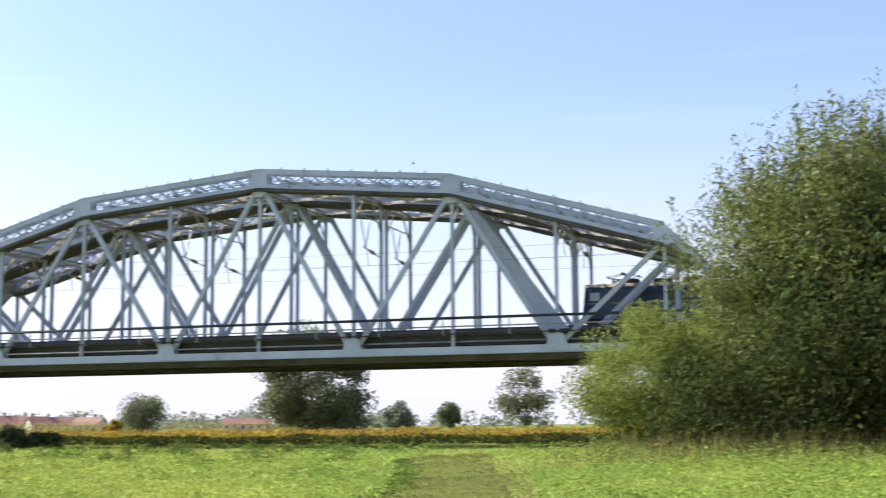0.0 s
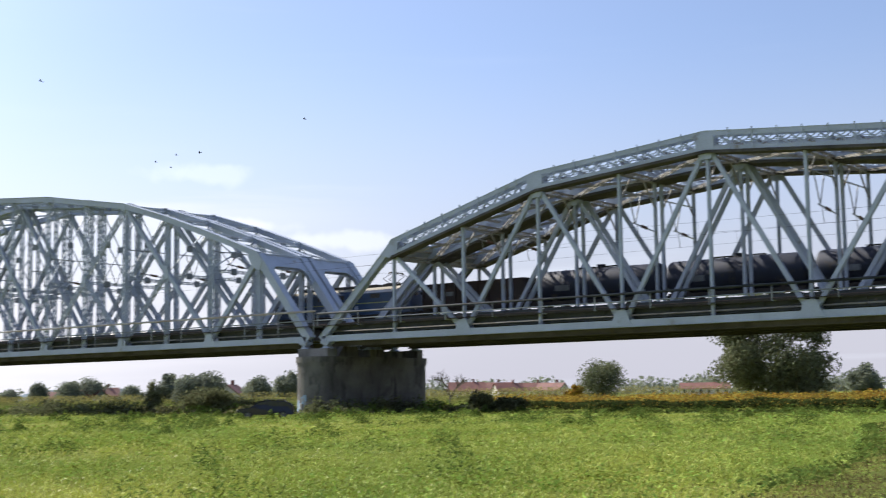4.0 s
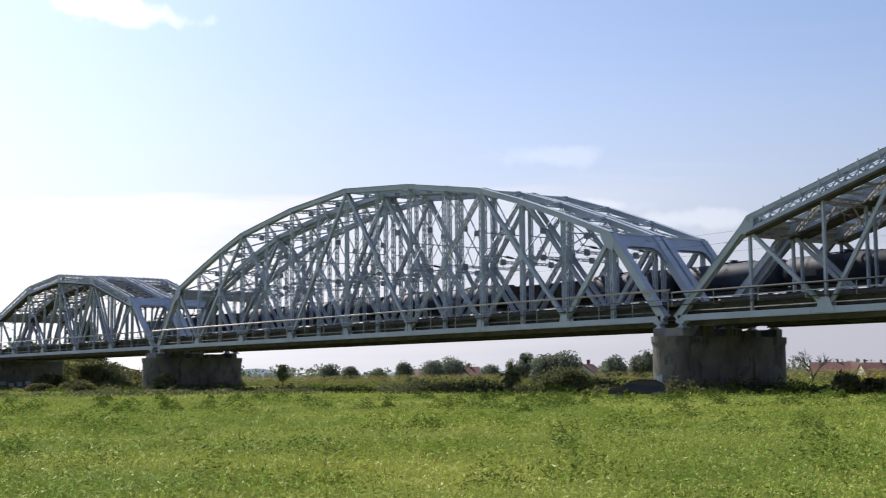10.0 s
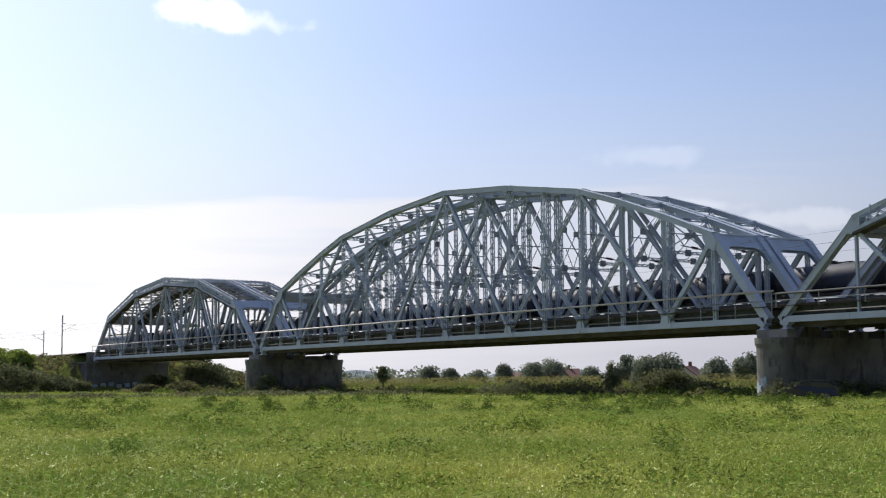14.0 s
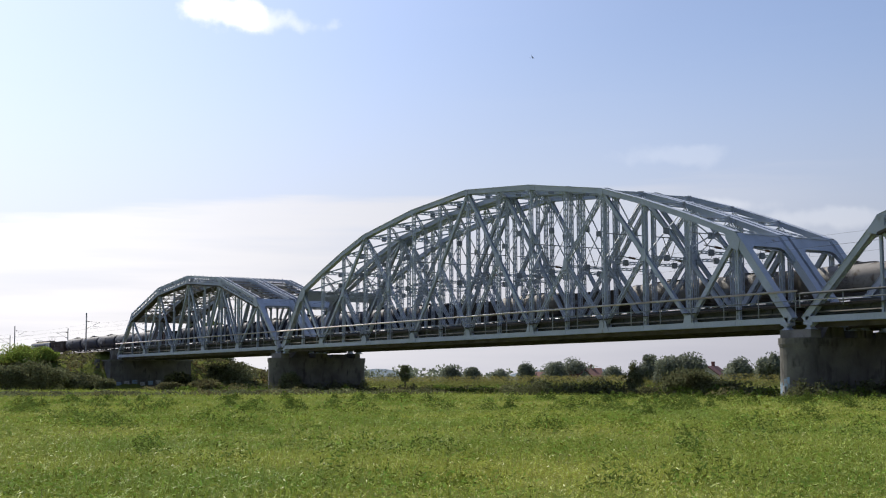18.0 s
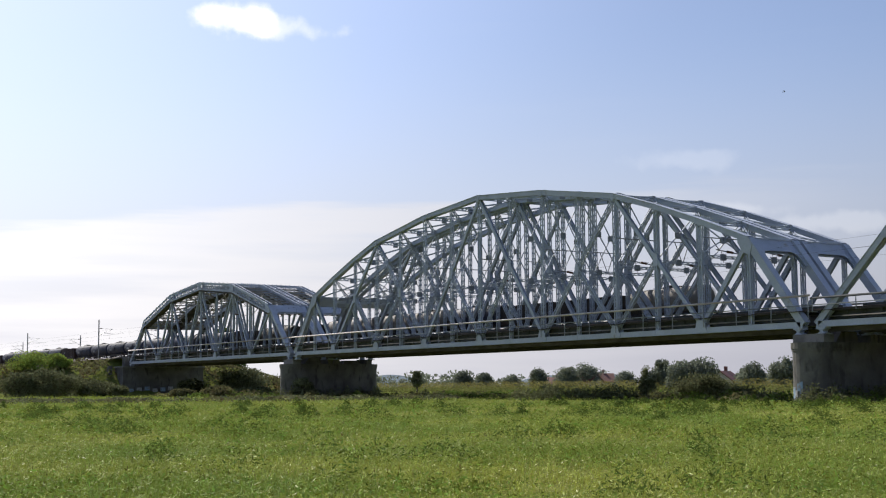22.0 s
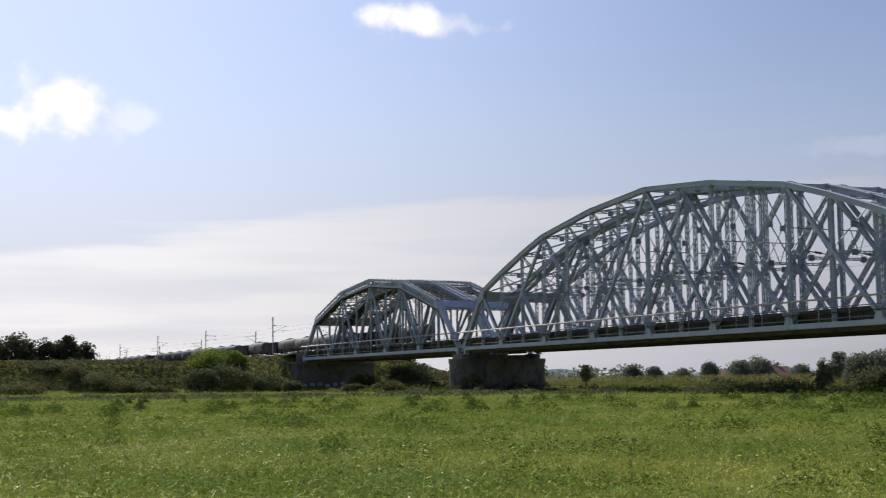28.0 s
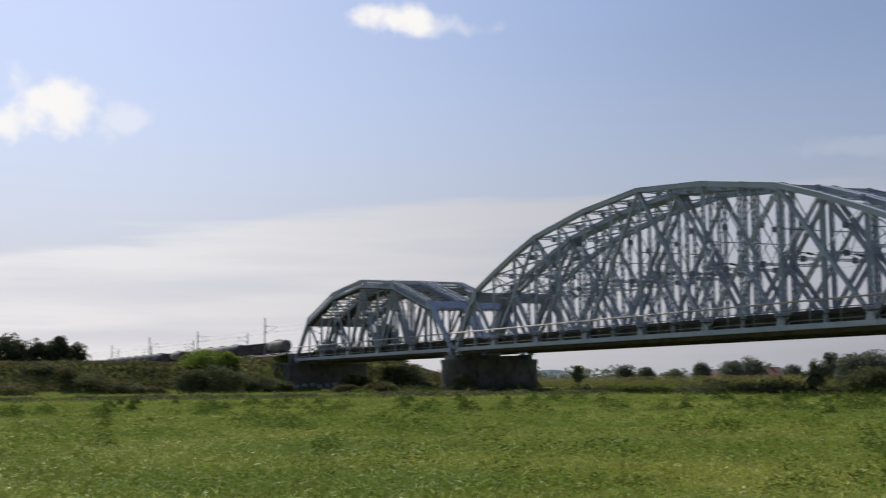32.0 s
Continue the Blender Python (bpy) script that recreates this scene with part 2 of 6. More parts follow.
DRY = leafy("dry_brown_grass", (0.19, 0.145, 0.065), (0.12, 0.11, 0.042), scale=0.4)
CORN = leafy("ripening_maize", (0.30, 0.265, 0.105), (0.23, 0.21, 0.075), scale=0.2, through=0.35, rand=0.2)
WILLOW = leafy("willow_leaves", (0.205, 0.23, 0.06), (0.085, 0.096, 0.036), scale=0.7, rough=0.45, through=0.28, spec=0.12)
OSIER = leafy("osier_leaves", (0.24, 0.28, 0.075), (0.15, 0.18, 0.05), scale=0.6, rough=0.45)
LEVEE = leafy("rank_levee_growth", (0.23, 0.215, 0.105), (0.145, 0.138, 0.07), scale=0.15, through=0.25)
LEAF = leafy("tree_leaves", (0.125, 0.165, 0.055), (0.085, 0.12, 0.04), scale=0.4)
LEAFGREY = leafy("silvery_tree_leaves", (0.20, 0.215, 0.125), (0.125, 0.14, 0.08), scale=0.4)
# distance haze is put into this paler, greyer leaf colour
LEAFFAR = leafy("hazed_far_leaves", (0.25, 0.275, 0.205), (0.18, 0.20, 0.15), scale=0.1, rand=0.2)
SCRUB = leafy("dark_scrub_leaves", (0.185, 0.195, 0.105), (0.115, 0.125, 0.065), scale=0.3)
# dark leaf colour that stands for the goldenrod's own shade
FOOTSHADE = leafy("goldenrod_foot_shade", (0.062, 0.078, 0.026), (0.04, 0.052, 0.019), scale=0.4)
DUSKLEAF = leafy("dark_far_leaves", (0.12, 0.125, 0.075), (0.08, 0.085, 0.05), scale=0.3, rand=0.25)
COLDGRASS = leafy("deep_green_grass", (0.30, 0.37, 0.075), (0.19, 0.26, 0.05), scale=0.3, through=0.15, fine=1.6, contrast=0.8, rand=0.5)
DEEPERGRASS = leafy("deeper_green_blades", (0.33, 0.405, 0.085), (0.20, 0.30, 0.06), scale=0.13, rough=0.6, spec=0.05, through=0.15, fine=1.4, contrast=0.55, rand=0.25)
MAIZELEAF = leafy("green_maize_leaves", (0.23, 0.24, 0.08), (0.16, 0.18, 0.055), scale=0.3, through=0.35, rand=0.2)
YOUNGWILLOW = leafy("young_willow_leaves", (0.29, 0.36, 0.08), (0.20, 0.26, 0.06), scale=0.6, rough=0.45)
# near-black leaves that carry the willow's shade in their colour
SHADELEAF = leafy("shade_dark_leaves", (0.065, 0.08, 0.028), (0.045, 0.058, 0.02), scale=0.5)
BARK = material("bark", (0.12, 0.10, 0.075), (0.07, 0.06, 0.045), rough=0.9, scale=3, fine=20, bump=0.6)

# ---- mesh helpers ----
class Mesh:
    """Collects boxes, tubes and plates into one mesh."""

    def __init__(self):
        self.v, self.f = [], []

    def add(self, verts, faces):
        o = len(self.v)
        self.v += [tuple(p) for p in verts]
        self.f += [tuple(i + o for i in f) for f in faces]
        return self

    def box(self, c, s, r=None):
        c, h = Vector(c), [a / 2 for a in s]
        pts = [Vector((x, y, z)) for x in (-h[0], h[0]) for y in (-h[1], h[1]) for z in (-h[2], h[2])]
        if r is not None:
            pts = [r @ p for p in pts]
        return self.add([c + p for p in pts], [(0, 1, 3, 2), (4, 6, 7, 5), (0, 4, 5, 1), (2, 3, 7, 6), (0, 2, 6, 4), (1, 5, 7, 3)])

    def beam(self, p, q, w, d, side=(0, 1, 0)):
        """Box from p to q; w along side, d across both."""
        p, q = Vector(p), Vector(q)
        a = (q - p).normalized()
        s = Vector(side)
        s = (s - a * s.dot(a)).normalized()
        n = a.cross(s)
        pts = []
        for e in (p, q):
            for i, j in ((-1, -1), (1, -1), (1, 1), (-1, 1)):
                pts.append(e + s * (w / 2 * i) + n * (d / 2 * j))
        return self.add(pts, [(3, 2, 1, 0), (4, 5, 6, 7), (0, 1, 5, 4), (1, 2, 6, 5), (2, 3, 7, 6), (3, 0, 4, 7)])

    def laced(self, p, q, w, d, flange=0.09, pitch=0.9, bar=0.07, side=(0, 1, 0), batten=False):
        """Two flanges joined by zigzag lacing and end plates."""
        p, q = Vector(p), Vector(q)
        a = (q - p).normalized()
        s = Vector(side)
        s = (s - a * s.dot(a)).normalized()
        n = a.cross(s)
        off = n * (d / 2 - flange / 2)
        out = s * (w / 2 - flange / 2)
        for i, j in ((-1, -1), (1, -1), (1, 1), (-1, 1)):
            self.beam(p + off * i + out * j, q + off * i + out * j, flange, flange, side)
        L = (q - p).length
        k = max(2, int(L / pitch))
        for y in (-1, 1):
            for i in range(k + 1) if batten else ():
                e = p + a * (L * i / k)
                self.beam(e + out * y - a * bar, e + out * y + a * bar, 0.02, d * 0.8, side)
                self.beam(e + off * y - a * bar, e + off * y + a * bar, 0.02, w * 0.8, n)
            for i in () if batten else range(k):
                e0, e1 = p + a * (L * i / k), p + a * (L * (i + 1) / k)
                z = 1 if i % 2 else -1
                self.beam(e0 + out * y + off * z, e1 + out * y - off * z, 0.02, bar, side)
                self.beam(e0 + off * y + out * z, e1 + off * y - out * z, 0.02, bar, n)
        for e in (p + a * 0.14, q - a * 0.14):
            self.beam(e - a * 0.14, e + a * 0.14, w * 0.96, d * 0.96, side)
        return self

    def tube(self, p, q, r0, r1=None, n=8, cap=True):
        p, q = Vector(p), Vector(q)
        r1 = r0 if r1 is None else r1
        a = (q - p).normalized()
        u = a.orthogonal().normalized()
        w = a.cross(u)
        pts = [e + (u * math.cos(2 * math.pi * i / n) + w * math.sin(2 * math.pi * i / n)) * r for e, r in ((p, r0), (q, r1)) for i in range(n)]
        faces = [(i, (i + 1) % n, n + (i + 1) % n, n + i) for i in range(n)]
        if cap:
            faces += [tuple(range(n - 1, -1, -1)), tuple(range(n, 2 * n))]
        return self.add(pts, faces)

    def path(self, pts, r, n=5):
        """One unbroken tube through the points."""
        pts = [Vector(p) for p in pts]
        V, F = [], []
        for i, p in enumerate(pts):
            a = (pts[min(i + 1, len(pts) - 1)] - pts[max(i - 1, 0)]).normalized()
            s = a.cross(Vector((0, 0, 1)) if abs(a.z) < 0.9 else Vector((1, 0, 0))).normalized()
            w = a.cross(s)
            V += [p + (s * math.cos(2 * math.pi * k / n) + w * math.sin(2 * math.pi * k / n)) * r for k in range(n)]
        for i in range(len(pts) - 1):
            F += [(i * n + k, i * n + (k + 1) % n, (i + 1) * n + (k + 1) % n, (i + 1) * n + k) for k in range(n)]
        return self.add(V, F)

    def lathe(self, p, q, prof, n=8):
        """One turned body from p to q; prof: (0..1 along, radius)."""
        p, q = Vector(p), Vector(q)
        a = (q - p).normalized()
        u = a.orthogonal().normalized()
        w = a.cross(u)
        V = [p + (q - p) * f + (u * math.cos(2 * math.pi * k / n) + w * math.sin(2 * math.pi * k / n)) * r for f, r in prof for k in range(n)]
        m = len(prof)
        F = [(i * n + k, i * n + (k + 1) % n, (i + 1) * n + (k + 1) % n, (i + 1) * n + k) for i in range(m - 1) for k in range(n)]
        F += [tuple(range(n - 1, -1, -1)), tuple(range((m - 1) * n, m * n))]
        return self.add(V, F)

    def prism(self, poly, a, b, axis="y"):
        """Polygon in the plane across axis, thickened from a to b."""
        def put(u, v, t):
            return {"y": (u, t, v), "z": (u, v, t), "x": (t, u, v)}[axis]
        n = len(poly)
        pts = [put(u, v, a) for u, v in poly] + [put(u, v, b) for u, v in poly]
        return self.add(pts, [tuple(range(n)), tuple(range(2 * n - 1, n - 1, -1))] + [(i, n + i, n + (i + 1) % n, (i + 1) % n) for i in range(n)])

    def mesh(self, name, mat, smooth=False):
        me = bpy.data.meshes.new(name)
        me.from_pydata(self.v, [], self.f)
        bm = bmesh.new()
        bm.from_mesh(me)
        bmesh.ops.recalc_face_normals(bm, faces=bm.faces)
        bm.to_mesh(me)
        bm.free()
        me.materials.append(mat)
        if smooth:
            me.polygons.foreach_set("use_smooth", [True] * len(me.polygons))
        return me


def put(name, me, parent=None, loc=(0, 0, 0), label=""):
    """One mesh object under a thing."""
    ob = new(name, me)
    ob.location = loc
    if parent is not None:
        ob.parent = parent
    if label:
        ob["label"] = label
    return ob


def thing(name, label, category, group="", kind="", loc=(0, 0, 0)):
    ob = new(name)
    ob.location = loc
    ob.empty_display_size = 0.3
    return tagged(ob, label, category, group, kind)


def quads(name, P, mat):
    """One mesh from an array of quads, shape (n, 4, 3)."""
    n = len(P)
    me = bpy.data.meshes.new(name)
    me.vertices.add(n * 4)
    me.vertices.foreach_set("co", np.asarray(P, dtype=np.float32).ravel())
    me.loops.add(n * 4)
    me.loops.foreach_set("vertex_index", np.arange(n * 4, dtype=np.int32))
    me.polygons.add(n)
    me.polygons.foreach_set("loop_start", np.arange(0, n * 4, 4, dtype=np.int32))
    me.update(calc_edges=True)
    me.materials.append(mat)
    return me

# ---- bridge ----
TRUSS_Y = (90.0, 95.9, 97.1, 103.0)     # two single-track bridges side by side
TRACK_Y = (92.95, 100.05)
PIER_X = (-3.2, -82.3, -190.4, -268.5)
Z_BOT, Z_RAIL = 7.0, 8.45
HALF = 2.95                              # half the distance between the trusses of one bridge
SHORT_X, LONG_X = (-42.6, -229.5), -136.0

SHORT_TOP = [(-30.5, 15.4), (-15.24, 19.75), (0.0, 21.1), (15.24, 19.75), (30.5, 15.4)]
LONG_TOP = [(-46.2, 15.65), (-39.6, 18.1), (-33.0, 20.35), (-26.4, 22.3), (-13.2, 24.35), (0.0, 25.4),
            (13.2, 24.35), (26.4, 22.3), (33.0, 20.35), (39.6, 18.1), (46.2, 15.65)]


def height(table, x):
    xs, zs = zip(*table)
    return float(np.interp(x, xs, zs))


def gusset(w, h, chord=0.5, y=0.0):
    """Node plate on the bottom chord: flared, with cut corners."""
    return [(-w / 2 - 0.35, -chord / 2), (w / 2 + 0.35, -chord / 2), (w / 2, chord / 2 + 0.1), (w / 2 - 0.05, h * 0.7), (w * 0.28, h), (-w * 0.28, h), (-w / 2 + 0.05, h * 0.7), (-w / 2, chord / 2 + 0.1)]


def truss_pair(pieces, span, mat=None):
    """Links every piece once for each of the two trusses of a bridge."""
    for name, me, label in pieces:
        for y in (-HALF, HALF):
            put(name, me, span, (0, y, 0), label)


def node_plates(cx, z, w, h):
    m = Mesh()
    for y in (-0.33, 0.33):
        m.prism([(cx + u, z + v) for u, v in gusset(w, h)], y - 0.02, y + 0.02)
    return m


def floor_parts(span, half, step):
    """Cross beams, stringers, sleepers, rails, walkway boards and brackets of one track."""
    n = int(round(2 * half / step))
    cb = Mesh()
    cb.box((0, 0, 0), (0.035, 2 * HALF - 0.5, 0.9))
    cb.box((0, 0, 0.45), (0.34, 2 * HALF - 0.5, 0.05))
    cb.box((0, 0, -0.45), (0.34, 2 * HALF - 0.5, 0.05))
    for y in np.linspace(-2.2, 2.2, 5):
        cb.box((0, y, 0), (0.3, 0.03, 0.84))
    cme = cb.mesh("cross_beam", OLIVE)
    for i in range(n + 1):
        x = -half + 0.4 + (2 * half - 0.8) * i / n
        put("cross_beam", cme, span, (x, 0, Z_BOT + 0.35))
    for y in (-2.35, -0.9, 0.9, 2.35):
        m = Mesh()
        m.box((0, 0, 0), (2 * half - 0.3, 0.03, 0.72))
        m.box((0, 0, 0.36), (2 * half - 0.3, 0.26, 0.04))
        m.box((0, 0, -0.36), (2 * half - 0.3, 0.26, 0.04))
        m.box((0, 0.03 if y > 0 else -0.03, 0.02), (2 * half - 0.3, 0.05, 0.07))
        k = int(2 * half / 1.9)
        for i in range(k):
            m.box((-half + 1 + (2 * half - 2) * i / (k - 1), 0, 0), (0.03, 0.2, 0.7))
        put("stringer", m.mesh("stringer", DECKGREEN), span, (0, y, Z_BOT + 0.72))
    m = Mesh()
    m.box((0, 0, 0), (2 * half - 0.1, 4.9, 0.03))
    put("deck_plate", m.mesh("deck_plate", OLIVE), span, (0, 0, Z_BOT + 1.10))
    sl = Mesh()
    k = int(2 * half / 0.62)
    for i in range(k):
        sl.box((-half + 0.3 + (2 * half - 0.6) * i / (k - 1), 0, 0), (0.24, 2.5, 0.18))
    ob = put("sleepers", sl.mesh("sleepers", TIMBER), span, (0, 0, Z_BOT + 1.21))
    ob["kind"] = "stuff"
    for y in (-0.755, 0.755):
        m = Mesh()
        m.box((0, 0, 0.015), (2 * half + 0.6, 0.14, 0.03))
        m.box((0, 0, 0.075), (2 * half + 0.6, 0.025, 0.11))
        m.box((0, 0, 0.14), (2 * half + 0.6, 0.07, 0.04))
        put("rail", m.mesh("rail", RAILSTEEL), span, (0, y, Z_BOT + 1.30))
    for y in (-2.1, 2.1):
        m = Mesh()
        for j in range(4):
            m.box((0, -0.36 + j * 0.24, 0), (2 * half - 0.2, 0.22, 0.06))
        put("walkway_boards", m.mesh("walkway_boards", TIMBER), span, (0, y, Z_BOT + 1.22))
    # edge timber outside the stringers
    for y in (-2.62, 2.62):
        m = Mesh()
        m.box((0, 0, 0), (2 * half - 0.2, 0.10, 0.24))
        put("edge_timber", m.mesh("edge_timber", TIMBER), span, (0, y, Z_BOT + 1.16))
    # pale pipe along the foot of the outer stringers
    for y in (-2.6, 2.6):
        m = Mesh().tube((-half + 0.2, y, 0), (half - 0.2, y, 0), 0.075, n=6)
        put("cable_pipe", m.mesh("cable_pipe", GRIMY, True), span, (0, 0, Z_BOT + 0.58))
    # cable trough beside the track
    m = Mesh()
    m.box((0, 0, 0), (2 * half - 1.0, 0.36, 0.5))
    m.box((0, 0, 0.27), (2 * half - 1.0, 0.44, 0.05))
    k = int(half / 3)
    for i in range(k):
        m.box((-half + 1 + (2 * half - 2) * i / (k - 1), -0.19, 0), (0.1, 0.05, 0.5))
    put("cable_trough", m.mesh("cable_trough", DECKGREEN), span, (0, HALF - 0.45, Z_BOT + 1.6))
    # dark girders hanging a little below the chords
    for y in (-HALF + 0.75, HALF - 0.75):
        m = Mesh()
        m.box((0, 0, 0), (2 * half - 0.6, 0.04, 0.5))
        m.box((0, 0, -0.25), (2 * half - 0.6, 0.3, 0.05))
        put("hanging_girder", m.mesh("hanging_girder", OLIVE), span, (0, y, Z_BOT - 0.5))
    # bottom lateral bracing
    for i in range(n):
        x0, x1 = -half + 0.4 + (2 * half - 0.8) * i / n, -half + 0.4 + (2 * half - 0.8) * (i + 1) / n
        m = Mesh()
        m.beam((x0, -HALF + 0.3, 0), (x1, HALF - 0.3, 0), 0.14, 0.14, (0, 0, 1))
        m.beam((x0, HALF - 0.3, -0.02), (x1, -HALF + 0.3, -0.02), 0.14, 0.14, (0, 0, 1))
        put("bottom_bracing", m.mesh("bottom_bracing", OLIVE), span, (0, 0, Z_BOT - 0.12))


def portal(span, x_end, x_corner, z_corner, depth, post, arched):
    """Sloping end frame: plated cross girder with rounded haunches between the end posts."""
    p, q = Vector((x_end, 0, Z_BOT + 0.2)), Vector((x_corner, 0, z_corner - 0.25))
    a = (q - p).normalized()
    nrm = Vector((a.z, 0, -a.x)) * (1 if x_end > 0 else -1)
    L = (q - p).length
    w = HALF - post / 2
    r = 0.9 if arched else 0.5
    hole = [(-w + 0.02, L - depth - r * 1.9)]
    for k in range(7):
        t = math.pi / 2 * k / 6
        hole.append((-w + r - r * math.cos(t), L - depth - r * 1.2 + r * 1.2 * math.sin(t)))
    right = [(-u, v) for u, v in reversed(hole)]
    m = Mesh()
    # plate as strips between the outer edge and the opening
    for off in (0.0, 0.35):
        lower = [(-HALF, hole[0][1] - 0.3)] + hole + right + [(HALF, hole[0][1] - 0.3)]
        n = len(lower)
        top = [(u, L) for u, v in lower]
        V = [p + a * v + Vector((0, u, 0)) - nrm * (off - 0.02) for u, v in lower] + [p + a * v + Vector((0, u, 0)) - nrm * (off - 0.02) for u, v in top]
        V2 = [vv - nrm * 0.04 for vv in V]
        m.add(V + V2, [(i, i + 1, n + i + 1, n + i) for i in range(n - 1)] + [(2 * n + i, 3 * n + i, 3 * n + i + 1, 2 * n + i + 1) for i in range(n - 1)] + [(i, 2 * n + i, 2 * n + i + 1, i + 1) for i in range(n - 1)])
    m.beam(p + a * L + Vector((0, -HALF, 0)) - nrm * 0.17, p + a * L + Vector((0, HALF, 0)) - nrm * 0.17, 0.5, 0.08, a)
    put("portal_girder", m.mesh("portal_girder", STEEL), span, (0, 0, 0), "plated portal girder with rounded haunches")


def end_post(x_end, x_corner, z_corner, wide):
    m = Mesh()
    p, q = (x_end, 0, Z_BOT - 0.1), (x_corner, 0, z_corner - 0.3)
    for y in (-0.31, 0.31):
        m.beam((p[0], y, p[2]), (q[0], y, q[2]), 0.05, wide)
    m.beam(p, q, 0.58, 0.05)
    a = (Vector(q) - Vector(p)).normalized()
    nrm = Vector((a.z, 0, -a.x)) * (1 if x_end > 0 else -1)
    m.beam(Vector(p) + nrm * wide * 0.5, Vector(q) + nrm * wide * 0.5, 0.8, 0.04)
    return m


def brace_frames(span, xs, top, floor_z, rods, paint=STEEL):
    """Cross frames between the two trusses above the track: top strut, lower strut, rods."""
    for x in xs:
        zt = height(top, x) - 0.35
        m = Mesh()
        m.laced((x, -HALF, zt), (x, HALF, zt), 0.3, 0.45, 0.09, 0.6, 0.08, (1, 0, 0))
        put("top_strut", m.mesh("top_strut", paint), span)
        if rods and zt - floor_z > 2.0:
            m = Mesh()
            m.laced((x, -HALF, floor_z), (x, HALF, floor_z), 0.2, 0.3, 0.08, 0.6, 0.06, (1, 0, 0))
            for y in (-HALF + 0.35, HALF - 0.35):
                m.box((x, y, floor_z + 0.05), (0.22, 0.4, 0.42))
            put("sway_strut", m.mesh("sway_strut", STEEL), span)
            m = Mesh()
            m.beam((x, -HALF + 0.2, floor_z + 0.3), (x, HALF - 0.2, zt - 0.3), 0.10, 0.10, (1, 0, 0))
            m.beam((x + 0.08, HALF - 0.2, floor_z + 0.3), (x + 0.08, -HALF + 0.2, zt - 0.3), 0.10, 0.10, (1, 0, 0))
            put("sway_brace", m.mesh("sway_brace", STEEL), span)
            for z in (zt - 0.2, (zt + floor_z) / 2, floor_z):
                m = Mesh().prism([(-0.34, z - 0.28), (-0.28, z - 0.32), (0.28, z - 0.32), (0.34, z - 0.28), (0.34, z + 0.28), (0.28, z + 0.32), (-0.28, z + 0.32), (-0.34, z + 0.28)], x - 0.05, x + 0.14, "x")
                put("sway_plate", m.mesh("sway_plate", SHADEDJOINT), span, label="square joint plate with shade put into its dark paint")


def top_laterals(span, xs, top, drop, size, paint=STEEL):
    for x0, x1 in zip(xs, xs[1:]):
        z0, z1 = height(top, x0) - drop, height(top, x1) - drop
        m = Mesh()
        m.laced((x0, -HALF + 0.2, z0), (x1, HALF - 0.2, z1), 0.16, size, 0.05, 0.8, 0.045, (0, 0, 1))
        m.laced((x0, HALF - 0.2, z0 - 0.05), (x1, -HALF + 0.2, z1 - 0.05), 0.16, size, 0.05, 0.8, 0.045, (0, 0, 1))
        put("top_bracing", m.mesh("top_bracing", paint), span)


def bearings(span, half):
    for sx in (-1, 1):
        m = Mesh()
        m.box((sx * (half - 0.55), 0, Z_BOT - 0.42), (1.0, 0.8, 0.2))
        c = sx * (half - 0.55)
        m.prism([(c + u, Z_BOT + v) for u, v in ((-0.45, -0.5), (0.45, -0.5), (0.22, -0.62), (0.15, -0.7), (0.22, -0.79), (0.48, -0.92), (-0.48, -0.92), (-0.22, -0.79), (-0.15, -0.7), (-0.22, -0.62))], -0.33, 0.33)
        m.box((c, 0, Z_BOT - 0.97), (1.1, 0.9, 0.1))
        me = m.mesh("bearing", STEEL)
        for y in (-HALF, HALF):
            put("bearing", me, span, (0, y, 0), "cast steel bearing")


def bottom_chord(half):
    m = Mesh()
    for y in (-0.28, 0.28):
        m.box((0, y, Z_BOT - 0.05), (2 * half, 0.05, 0.52))
    m.box((0, 0, Z_BOT - 0.33), (2 * half, 0.72, 0.04))
    m.box((0, 0, Z_BOT + 0.16), (2 * half, 0.5, 0.03))
    k = int(2 * half / 6.6)
    for i in range(k + 1):
        m.box((-half + 0.5 + (2 * half - 1) * i / k, -0.32, Z_BOT - 0.05), (0.5, 0.03, 0.48))
    return m


